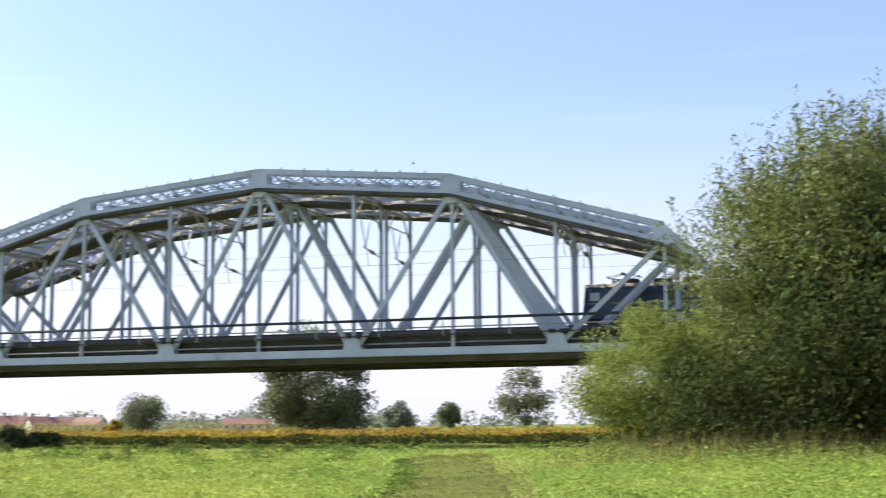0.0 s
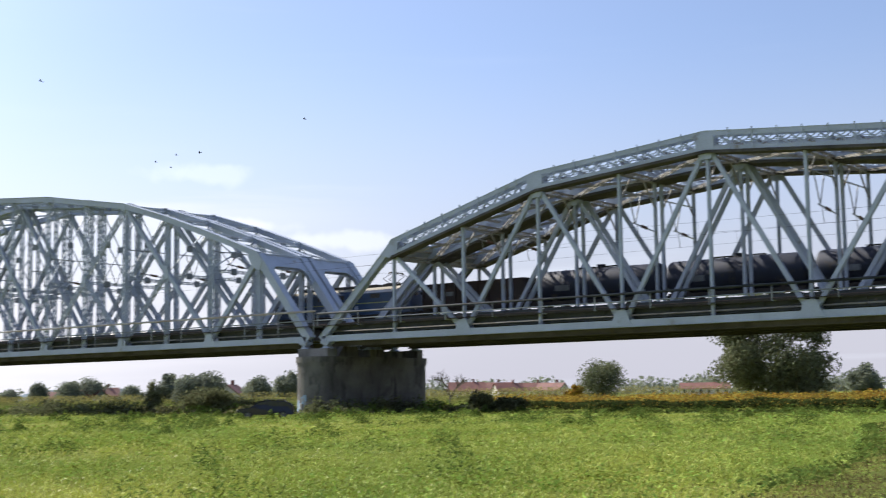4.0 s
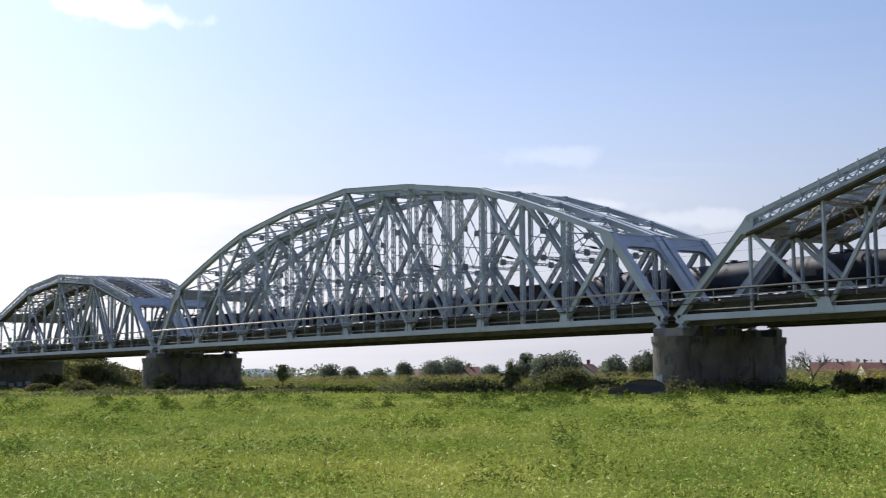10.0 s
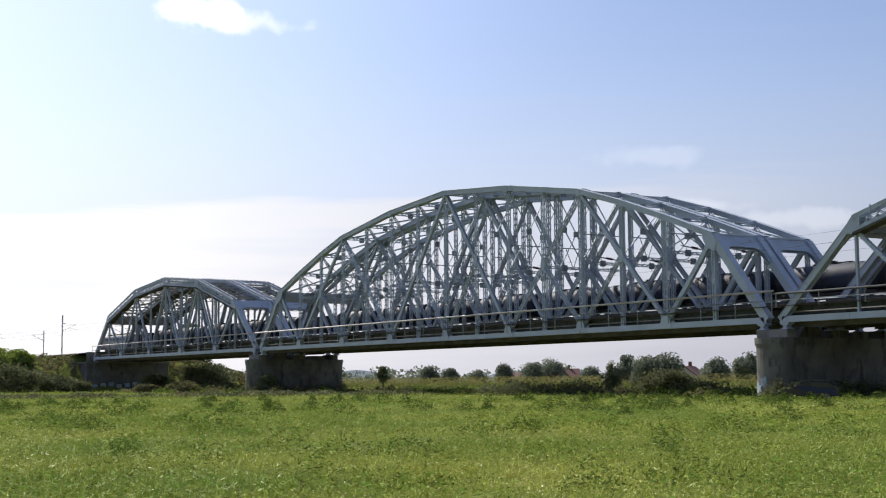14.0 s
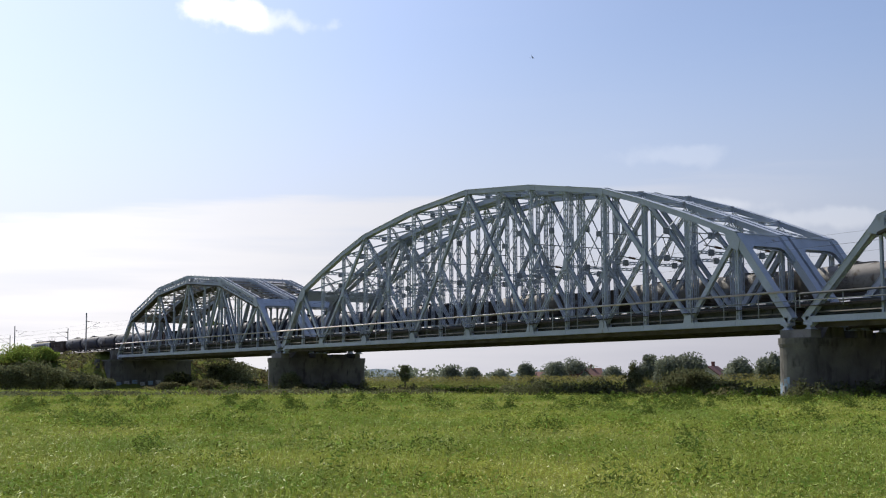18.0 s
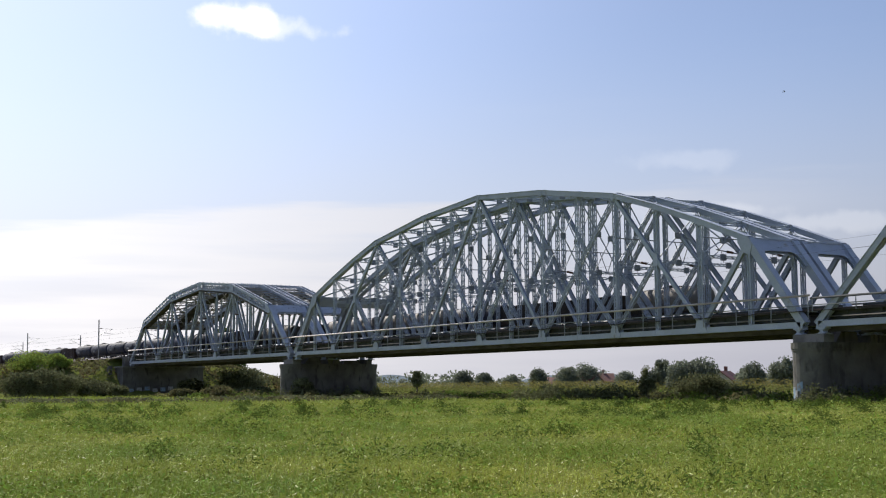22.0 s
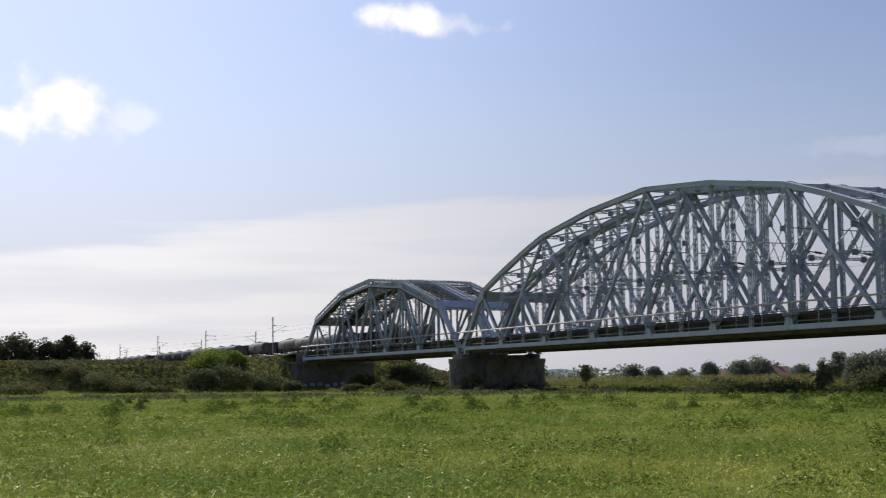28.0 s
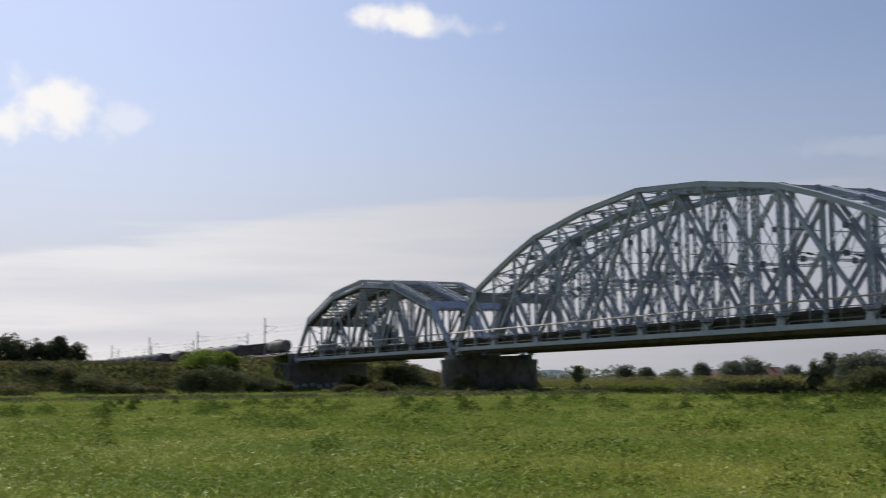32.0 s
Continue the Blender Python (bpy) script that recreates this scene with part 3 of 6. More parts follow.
def build_short_span(loc):
    span = thing("truss_span", "pale grey riveted steel truss span with angular top chord", "bridge span", "short truss spans", loc=loc)
    half, top = 39.0, SHORT_TOP
    P = [("bottom_chord", bottom_chord(half).mesh("bottom_chord", STEEL), "")]
    # top chord: upper plate band, open laced web, wide lower flange in darker olive
    for (x0, z0), (x1, z1) in zip(top, top[1:]):
        m = Mesh()
        for y in (-0.42, 0.42):
            m.beam((x0, y, z0 - 0.21), (x1, y, z1 - 0.21), 0.05, 0.38)
        for y in (-0.39, 0.39):
            m.beam((x0, y, z0 - 0.02), (x1, y, z1 - 0.02), 0.17, 0.04)
        P.append(("top_chord_band", m.mesh("top_chord_band", STEEL), ""))
        for y in (-0.44, 0.44):
            m = Mesh().beam((x0, y, z0 - 1.32), (x1, y, z1 - 1.32), 0.04, 0.28)
            P.append(("chord_web_plate", m.mesh("chord_web_plate", STEEL), ""))
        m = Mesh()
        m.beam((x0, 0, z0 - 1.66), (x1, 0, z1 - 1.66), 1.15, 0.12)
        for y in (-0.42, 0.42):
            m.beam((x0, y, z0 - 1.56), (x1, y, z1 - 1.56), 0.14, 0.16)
        P.append(("top_chord_flange", m.mesh("top_chord_flange", FLANGE), "dark olive lower chord flange"))
        n = 8
        for i in range(n):
            f = i / n
            x, z = x0 + (x1 - x0) * f, z0 + (z1 - z0) * f
            if i == 0:
                continue
            m = Mesh()
            for y in (-0.47, 0.47):
                m.beam((x, y, z + 0.16), (x, y, z - 1.45), 0.05, 0.10)
            m.box((x, 0, z - 0.06), (0.10, 0.94, 0.06))
            P.append(("chord_stiffener", m.mesh("chord_stiffener", STEEL), ""))
        m = Mesh()
        k = 14
        for y in (-0.38, 0.38):
            for i in range(k):
                f0, f1 = i / k, (i + 1) / k
                a, b = (0.42, 1.18) if i % 2 else (1.18, 0.42)
                m.beam((x0 + (x1 - x0) * f0, y, z0 + (z1 - z0) * f0 - a), (x0 + (x1 - x0) * f1, y, z0 + (z1 - z0) * f1 - b), 0.03, 0.08)
                m.beam((x0 + (x1 - x0) * f0, y + 0.03, z0 + (z1 - z0) * f0 - b), (x0 + (x1 - x0) * f1, y + 0.03, z0 + (z1 - z0) * f1 - a), 0.03, 0.08)
            m.beam((x0, y, z0 - 0.82), (x1, y, z1 - 0.82), 0.03, 0.05)
        P.append(("chord_lacing", m.mesh("chord_lacing", STEEL), ""))
    for x, z in top[1:-1]:
        m = Mesh()
        d0 = height(top, x - 0.75) - z
        d1 = height(top, x + 0.75) - z
        for y in (-0.45, 0.45):
            m.prism([(x - 0.75, z + d0 - 0.3), (x, z - 0.3), (x + 0.75, z + d1 - 0.3), (x + 0.75, z + d1 - 1.3), (x, z - 1.36), (x - 0.75, z + d0 - 1.3)], y - 0.02, y + 0.02)
        for y in (-0.3, 0.3):
            m.prism([(x - 0.62, z - 1.7), (x + 0.62, z - 1.7), (x + 0.4, z - 2.15), (x - 0.4, z - 2.15)], y - 0.02, y + 0.02)
        P.append(("top_gusset", m.mesh("top_gusset", STEEL), ""))
    for s in (-1, 1):
        P.append(("end_post", end_post(s * half, s * 30.5, 15.2, 0.55).mesh("end_post", STEEL), ""))
        m = Mesh()
        for y in (-0.45, 0.45):
            m.prism([(s * 31.25, 14.5), (s * 30.5, 15.38), (s * 29.75, 15.35), (s * 29.75, 13.95), (s * 30.4, 13.75), (s * 31.55, 13.95)], y - 0.02, y + 0.02)
        P.append(("corner_gusset", m.mesh("corner_gusset", STEEL), ""))
    # web
    for xb in (-22.86, -7.62, 7.62, 22.86):
        for dx in (-7.62, 7.62):
            xt = xb + dx
            zt = height(top, xt) - 1.6
            m = Mesh()
            e = 0.32 * (1 if dx < 0 else -1)
            pb, pt = (xb + dx * 0.05, 0, Z_BOT + 0.4), (xt + e, 0, zt)
            for y in (-0.13, 0.13):
                m.beam((pb[0], y, pb[2]), (pt[0], y, pt[2]), 0.04, 0.33)
            m.beam(pb, pt, 0.24, 0.04)
            P.append(("diagonal", m.mesh("diagonal", STEEL), ""))
        P.append(("node_plate", node_plates(xb, Z_BOT, 1.35, 1.0).mesh("node_plate", STEEL), ""))
    for x in np.arange(-4, 5) * 7.62:
        zt = height(top, x) - 1.6
        m = Mesh()
        zb = Z_BOT + 0.1
        for y in (-0.12, 0.12):
            m.beam((x, y, zb), (x, y, zt), 0.04, 0.22)
        m.beam((x, 0, zb), (x, 0, zt), 0.22, 0.04)
        P.append(("vertical", m.mesh("vertical", STEEL), ""))
    truss_pair(P, span)
    for s in (-1, 1):
        portal(span, s * half, s * 30.5, 15.4, 1.7, 1.1, False)
    xs = [x for x in np.arange(-4, 5) * 7.62]
    brace_frames(span, xs, [(x, z - 1.2) for x, z in top], 14.6, False, GRIMY)
    top_laterals(span, xs, top, 1.5, 0.4, GRIMY)
    # close-set rungs between the top chords
    for i in range(33):
        x = -30.5 + 61.0 * i / 32
        m = Mesh().beam((x, -HALF + 0.4, 0), (x, HALF - 0.4, 0), 0.14, 0.2, (1, 0, 0))
        put("top_rung", m.mesh("top_rung", GRIMY), span, (0, 0, height(top, x) - 0.75))
    # knee braces at the struts
    for x in xs[1:-1]:
        z = height(top, x) - 1.8
        for s in (-1, 1):
            m = Mesh()
            m.beam((x, s * (HALF - 0.15), z - 1.9), (x, s * (HALF - 1.9), z), 0.1, 0.12, (1, 0, 0))
            put("knee_brace", m.mesh("knee_brace", GRIMY), span)
    floor_parts(span, half, 7.62)
    bearings(span, half)
    return span


def build_long_span(loc):
    span = thing("truss_span", "tall grey steel truss span with curved top chord and laced posts", "bridge span", "long truss spans", loc=loc)
    half, top = 52.8, LONG_TOP
    P = [("bottom_chord", bottom_chord(half).mesh("bottom_chord", STEEL), "")]
    for (x0, z0), (x1, z1) in zip(top, top[1:]):
        m = Mesh()
        for y in (-0.32, 0.32):
            m.beam((x0, y, z0 - 0.3), (x1, y, z1 - 0.3), 0.05, 0.58)
        m.beam((x0, 0, z0 - 0.02), (x1, 0, z1 - 0.02), 0.86, 0.04)
        m.beam((x0, 0, z0 - 0.5), (x1, 0, z1 - 0.5), 0.5, 0.03)
        P.append(("top_chord", m.mesh("top_chord", STEEL), ""))
    def solid(p, q, d=0.5):
        m = Mesh()
        for y in (-0.15, 0.15):
            m.beam((p[0], y, p[1]), (q[0], y, q[1]), 0.05, d)
        m.beam((p[0], 0, p[1]), (q[0], 0, q[1]), 0.28, 0.05)
        P.append(("diagonal", m.mesh("diagonal", STEEL), ""))
    def laced(name, p, q, d=0.46, pitch=0.7):
        m = Mesh()
        m.laced((p[0], 0, p[1]), (q[0], 0, q[1]), 0.34, d, 0.1, pitch, 0.09, batten=True)
        P.append((name, m.mesh(name, STEEL), ""))
    zb = Z_BOT + 0.35
    for xt in (-26.4, 0.0, 26.4):
        zt = height(top, xt) - 0.5
        for s in (-1, 1):
            xb = xt + s * 13.2
            xm, zm = (xt + xb) / 2, (zt + zb) / 2
            outer = s * xt > 0 or xt == 0
            if outer:
                solid((xt, zt), (xm, zm), 0.42)
                solid((xm, zm), (xb, zb), 0.42)
            else:
                laced("laced_diagonal", (xt, zt), (xm, zm))
                laced("laced_diagonal", (xm, zm), (xb, zb))
            if outer:
                laced("laced_diagonal", (xm, zm), (xt, zb), 0.42)
            else:
                laced("laced_diagonal", (xm, zm), (xt, zb))
            m = Mesh()
            for y in (-0.2, 0.2):
                m.prism([(xm - 0.24, zm - 0.75), (xm + 0.24, zm - 0.75), (xm + 0.36, zm - 0.2), (xm + 0.34, zm + 0.2), (xm + 0.22, zm + 0.6), (xm - 0.22, zm + 0.6), (xm - 0.34, zm + 0.2), (xm - 0.36, zm - 0.2)], y - 0.02, y + 0.02)
            P.append(("mid_gusset", m.mesh("mid_gusset", STEEL), ""))
    for k in range(-7, 8):
        x = k * 6.6
        zt = height(top, x) - 0.5
        laced("laced_vertical", (x, zb - 0.3), (x, zt), 0.52 if k % 2 == 0 else 0.44)
    for s in (-1, 1):
        solid((s * 39.6, zb), (s * 46.2, 15.2), 0.5)
        P.append(("end_post", end_post(s * half, s * 46.2, 15.5, 0.8).mesh("end_post", STEEL), ""))
        m = Mesh()
        for y in (-0.36, 0.36):
            m.prism([(s * 46.9, 14.7), (s * 46.3, 15.6), (s * 45.0, 15.95), (s * 45.05, 15.1), (s * 45.6, 14.2), (s * 46.6, 13.7)], y - 0.02, y + 0.02)
        P.append(("corner_gusset", m.mesh("corner_gusset", STEEL), ""))
    for k in range(-3, 4):
        x = k * 13.2
        P.append(("node_plate", node_plates(x, Z_BOT, 1.3, 0.95).mesh("node_plate", STEEL), ""))
        z = height(top, x)
        if abs(k) != 3:
            m = Mesh()
            for y in (-0.36, 0.36):
                m.prism([(x - 0.4, height(top, x - 0.4) - 0.1), (x, z - 0.1), (x + 0.4, height(top, x + 0.4) - 0.1), (x + 0.3, z - 0.7), (x, z - 0.85), (x - 0.3, z - 0.7)], y - 0.02, y + 0.02)
            P.append(("top_gusset", m.mesh("top_gusset", STEEL), ""))
    truss_pair(P, span)
    for s in (-1, 1):
        portal(span, s * half, s * 46.2, 15.65, 1.5, 1.2, True)
    xs = [k * 6.6 for k in range(-7, 8)]
    brace_frames(span, xs, top, 14.3, True)
    top_laterals(span, xs, top, 0.45, 0.3)
    # curved cap plates where the cross struts meet the chords, sun highlight in their colour
    for x in xs[1:-1]:
        m = Mesh()
        bend = [(-HALF + 0.2, 0.03), (-HALF + 0.6, 0.03), (-HALF + 1.0, -0.03), (-HALF + 1.4, -0.12), (-HALF + 1.8, -0.26)]
        bend += [(-y, z) for y, z in reversed(bend)]
        for (y0, z0), (y1, z1) in zip(bend, bend[1:]):
            m.beam((0, y0, z0), (0, y1, z1), 0.3, 0.05, (1, 0, 0))
        put("strut_cap", m.mesh("strut_cap", GLEAMSTEEL), span, (x, 0, height(top, x)))
    floor_parts(span, half, 6.6)
    bearings(span, half)
    return span


def build_bridge():
    y0, y1 = (TRUSS_Y[0] + TRUSS_Y[1]) / 2, (TRUSS_Y[2] + TRUSS_Y[3]) / 2
    s = build_short_span((SHORT_X[0], y0, 0))
    for x, y in ((SHORT_X[0], y1), (SHORT_X[1], y0), (SHORT_X[1], y1)):
        copy_thing(s, pose(x, y, 0))
    # broad plated strut beside one diagonal of the inner truss
    m = Mesh()
    m.add([(14.4, 0, 17.9), (15.6, 0, 17.9), (22.8, 0, 8.4), (20.6, 0, 8.4), (14.4, 0.3, 17.9), (15.6, 0.3, 17.9), (22.8, 0.3, 8.4), (20.6, 0.3, 8.4)],
          [(0, 1, 2, 3), (7, 6, 5, 4), (0, 4, 5, 1), (1, 5, 6, 2), (2, 6, 7, 3), (3, 7, 4, 0)])
    put("plated_strut", m.mesh("plated_strut", STEEL), s, (0, HALF - 0.75, 0), "broad plated steel strut")
    l = build_long_span((LONG_X, y0, 0))
    copy_thing(l, pose(LONG_X, y1, 0))
    # walkway railings outside the outer trusses
    for cx, half, n in ((SHORT_X[0], 39.3, 16), (LONG_X, 54.0, 24), (SHORT_X[1], 39.3, 16)):
        dark = cx == SHORT_X[0]
        rl = thing("walkway_railing", "tubular steel walkway railing on brackets along the bridge deck", "railing", "walkway railings", loc=(cx, TRUSS_Y[0] - 0.62, 0))
        for z, r, mt in ((Z_BOT + (2.22 if dark else 2.5), 0.1 if dark else 0.1, DARKPIPE if dark else HANDRAIL), (Z_BOT + 1.62, 0.05, RAILING)):
            m = Mesh().tube((-half, 0, z), (half, 0, z), r, n=8)
            put("rail_tube", m.mesh("rail_tube", mt, True), rl)
        m = Mesh()
        low, high = (1.0, 2.22) if dark else (0.2, 2.5)
        m.box((0, 0, Z_BOT + (low + high) / 2), (0.07, 0.07, high - low))
        m.box((0, 0.3, Z_BOT + 1.05), (0.08, 0.62, 0.08))
        me = m.mesh("railing_post", RAILING)
        for i in range(n + 1):
            put("railing_post", me, rl, (-half + 0.2 + (2 * half - 0.4) * i / n, 0, 0))
        m = Mesh().box((0, 0.3, Z_BOT + 1.12), (2 * half, 0.5, 0.05))
        put("walkway", m.mesh("walkway", TIMBER), rl)
        copy_thing(rl, pose(cx, TRUSS_Y[3] + 0.62, 0, 0, 0, 180))


def stadium(x, y0, y1, r, n=14):
    """Plan outline of a pier with rounded ends, along y."""
    pts = []
    for k in range(n + 1):
        a = math.pi + math.pi * k / n
        pts.append((x + r * math.cos(a), y0 + r * math.sin(a)))
    for k in range(n + 1):
        a = math.pi * k / n
        pts.append((x + r * math.cos(a), y1 + r * math.sin(a)))
    return pts


def build_pier(x, r, label):
    p = thing("bridge_pier", label, "bridge pier", "bridge piers", loc=(0, 0, 0))
    y0, y1 = 90.0, 103.2
    lay = [(-1.6, 4.55, r, "shaft", STONE), (4.55, 4.75, r + 0.07, "coping_base", STONE), (4.75, 5.3, r + 0.13, "coping", STONE)]
    for z0, z1, rr, nm, mt in lay:
        m = Mesh().prism(stadium(x, y0, y1, rr), z0, z1, "z")
        put(nm, m.mesh(nm, mt), p)
    for y in TRUSS_Y:
        m = Mesh().box((x, y, 5.62), (2 * r - 0.1, 1.3 if y == 90.0 else 0.9, 0.86))
        put("bearing_block", m.mesh("bearing_block", CONCRETE if y == 90.0 else STONE), p)
    m = Mesh().prism([(y0 + 1.6, 5.28), (y0 + 4.6, 5.28), (y0 + 4.4, 6.3), (y0 + 2.4, 6.3)], x - r * 0.6, x + r * 0.6, "x")
    put("jacking_block", m.mesh("jacking_block", STONE), p)
    m = Mesh()
    m.prism([(y0 + 8.6, 5.28), (y0 + 11.6, 5.28), (y0 + 11.2, 5.9), (y0 + 8.8, 5.9)], x - r * 0.6, x + r * 0.6, "x")
    put("jacking_block", m.mesh("jacking_block", STONE), p)
    return p


build_bridge()
build_pier(PIER_X[0], 1.85, "weathered stone bridge pier with rounded ends and coping")
build_pier(PIER_X[1], 1.85, "weathered stone bridge pier with rounded ends and graffiti low down")
build_pier(PIER_X[2], 1.85, "weathered stone bridge pier half hidden by weeds")

# ---- ground ----
def ground_z(x, y):
    """Level flood meadow, a low bank by the willows, a levee at the far side of the river plain."""
    x, y = np.asarray(x, float), np.asarray(y, float)
    z = 0.10 * np.sin(x * 0.11 + 0.6) * np.sin(y * 0.09) + 0.06 * np.sin(x * 0.31 + y * 0.23)
    z = z * np.clip((np.hypot(x, y) - 6) / 15, 0, 1) * np.clip((160 - np.hypot(x, y)) / 60, 0, 1)
    z = z + 1.1 * np.exp(-(((x - 3) / 15) ** 2 + ((y - 47) / 13) ** 2))
    z = z - 2.08 * np.exp(-(((x + 70) / 18) ** 2 + ((y - 80) / 9) ** 2))
    # levee along the river plain, joining the railway embankment
    d = np.abs(x + 292)
    wob = 0.5 * np.sin(y * 0.17) + 0.3 * np.sin(y * 0.41 + 1)
    z1 = (6.4 + 0.4 * wob) * np.clip((17 - d) / 13, 0, 1) * np.clip((y + 140) / 40, 0, 1) * np.clip((150 - y) / 30, 0, 1)
    # railway embankment beyond the abutment
    e = np.abs(y - 96.5)
    z2 = 8.1 * np.clip((20 - e + 0.6 * np.sin(x * 0.23)) / 12, 0, 1) * np.clip((-267.5 - x) / 6, 0, 1)
    return np.maximum(z, np.maximum(z1, z2))


def build_ground():
    r = np.concatenate([np.linspace(0.5, 20, 12), np.linspace(22, 140, 60), np.linspace(145, 420, 60), np.geomspace(440, 4200, 24)])
    a = np.radians(np.concatenate([np.arange(-30, 130, 0.5), np.arange(130, 330, 8.0)]))
    R, A = np.meshgrid(r, a, indexing="ij")
    X, Y = -R * np.sin(A), R * np.cos(A)
    Z = ground_z(X, Y)
    nr, na = R.shape
    idx = np.arange(nr * na).reshape(nr, na)
    i2 = np.roll(idx, -1, axis=1)
    F = np.stack([idx[:-1], idx[1:], i2[1:], i2[:-1]], -1).reshape(-1, 4)
    me = bpy.data.meshes.new("ground")
    V = np.stack([X, Y, Z], -1).reshape(-1, 3)
    faces = F.tolist() + [tuple(int(i) for i in idx[0][::-1])]
    me.from_pydata(V.tolist(), [], faces)
    me.materials.append(GROUND)
    me.polygons.foreach_set("use_smooth", [True] * len(me.polygons))
    tagged(new("ground", me), "flat green river meadow with rough turf", "ground", kind="structure")


build_ground()


# ---- grass ----
def swell(x, y, s):
    """Smooth broad variation, about -1 to 1."""
    return (np.sin(x * s + 1.3 * np.sin(y * s * 0.7)) + np.sin(y * s * 1.3 + 1.7 * np.sin(x * s * 0.6 + 2)) + np.sin((x + y) * s * 2.3 + 1)) / 3


def track_gap(x, y):
    """Distance from the mown farm track that crosses the meadow."""
    return np.abs(x + 7.5 + (y - 22.5) * 0.27 + 0.6 * np.sin(y * 0.15))


def blades(rng, x, y, tall, wide, lean):
    """Bent grass blades as quads standing at x, y."""
    n = len(x)
    a = rng.uniform(0, 2 * np.pi, n)
    h = tall * rng.uniform(0.55, 1.25, n)
    w = wide * rng.uniform(0.7, 1.3, n)
    b = rng.uniform(0, 2 * np.pi, n)
    l = h * lean * rng.uniform(0.2, 1.3, n)
    z = ground_z(x, y) - 0.03
    base = np.stack([x, y, z], -1)
    side = np.stack([np.cos(a) * w / 2, np.sin(a) * w / 2, np.zeros(n)], -1)
    tip = base + np.stack([np.cos(b) * l, np.sin(b) * l, h], -1)
    return np.stack([base - side, base + side, tip + side * 0.25, tip - side * 0.25], 1)


def arched(rng, x, y, tall, wide):
    """Blades that rise and bend over, in two pieces each."""
    n = len(x)
    b = rng.uniform(0, 2 * np.pi, n)
    h = tall * rng.uniform(0.5, 1.3, n)
    w = wide * rng.uniform(0.7, 1.3, n)
    l = h * rng.uniform(0.6, 1.7, n)
    z = ground_z(x, y) - 0.03
    away = np.stack([np.cos(b), np.sin(b), np.zeros(n)], -1)
    side = np.stack([-np.sin(b), np.cos(b), np.zeros(n)], -1) * (w / 2)[:, None]
    p0 = np.stack([x, y, z], -1)
    p1 = p0 + away * (l * 0.35)[:, None] + np.array([0, 0, 1.0]) * h[:, None]
    p2 = p0 + away * (l * 1.1)[:, None] + np.array([0, 0, 1.0]) * (h * rng.uniform(0.65, 1.05, n))[:, None]
    lower = np.stack([p0 - side * 0.7, p0 + side * 0.7, p1 + side, p1 - side], 1)
    upper = np.stack([p1 - side, p1 + side, p2 + side * 0.15, p2 - side * 0.15], 1)
    return np.concatenate([lower, upper])


def tufts(rng, x, y, tall, size, aspect=0.09):
    """Small leaves at all angles through a low tuft."""
    n = len(x)
    z = ground_z(x, y) + tall * rng.uniform(0.1, 1.0, n) ** 0.8
    P = np.stack([x, y, z], -1)
    d = rng.normal(0, 1, (n, 3)) * np.array([1, 1, 0.7])
    d /= np.linalg.norm(d, axis=1)[:, None]
    e = np.cross(d, rng.normal(0, 1, (n, 3)))
    e /= np.linalg.norm(e, axis=1)[:, None]
    s = (size * rng.uniform(0.6, 1.4, n))[:, None]
    return np.stack([P - d * s / 2, P + e * s * aspect, P + d * s / 2, P - e * s * aspect], 1)


def polar(rng, n, r0, r1, a0, a1):
    r = np.sqrt(rng.uniform(r0 * r0, r1 * r1, n))
    a = np.radians(rng.uniform(a0, a1, n))
    return -r * np.sin(a), r * np.cos(a)


def stuff(name, P, mat, label, category):
    ob = new(name, quads(name, P, mat))
    return tagged(ob, label, category, kind="stuff")


def build_track_strip():
    """Trodden farm track across the meadow, with two shallow ruts."""
    soil = material("trodden_track_soil", (0.105, 0.11, 0.034), (0.085, 0.105, 0.028), rough=1.0, scale=0.5, fine=4, third=(0.08, 0.066, 0.036), third_amount=0.4, bump=0.8, spec=0.0, contrast=0.8)
    ys = np.arange(14.0, 74.0, 0.75)
    us = (-1.2, -0.95, -0.7, -0.45, 0.45, 0.7, 0.95, 1.2)
    lift = (0.0, 0.025, 0.008, 0.025, 0.025, 0.008, 0.025, 0.0)
    V = []
    for y in ys:
        x0 = -7.5 - (y - 22.5) * 0.27 - 0.6 * math.sin(y * 0.15)
        for u, d in zip(us, lift):
            w = u * (1 + 0.12 * math.sin(y * 0.9 + u))
            V.append((x0 + w, y, float(ground_z(x0 + w, y)) + 0.008 + d))
    n = len(us)
    F = [(i * n + j, i * n + j + 1, (i + 1) * n + j + 1, (i + 1) * n + j) for i in range(len(ys) - 1) for j in range(n - 1)]
    tagged(new("farm_track", Mesh().add(V, F).mesh("farm_track", soil, True)), "trodden brown farm track with two ruts across the meadow", "track", kind="structure")


build_track_strip()


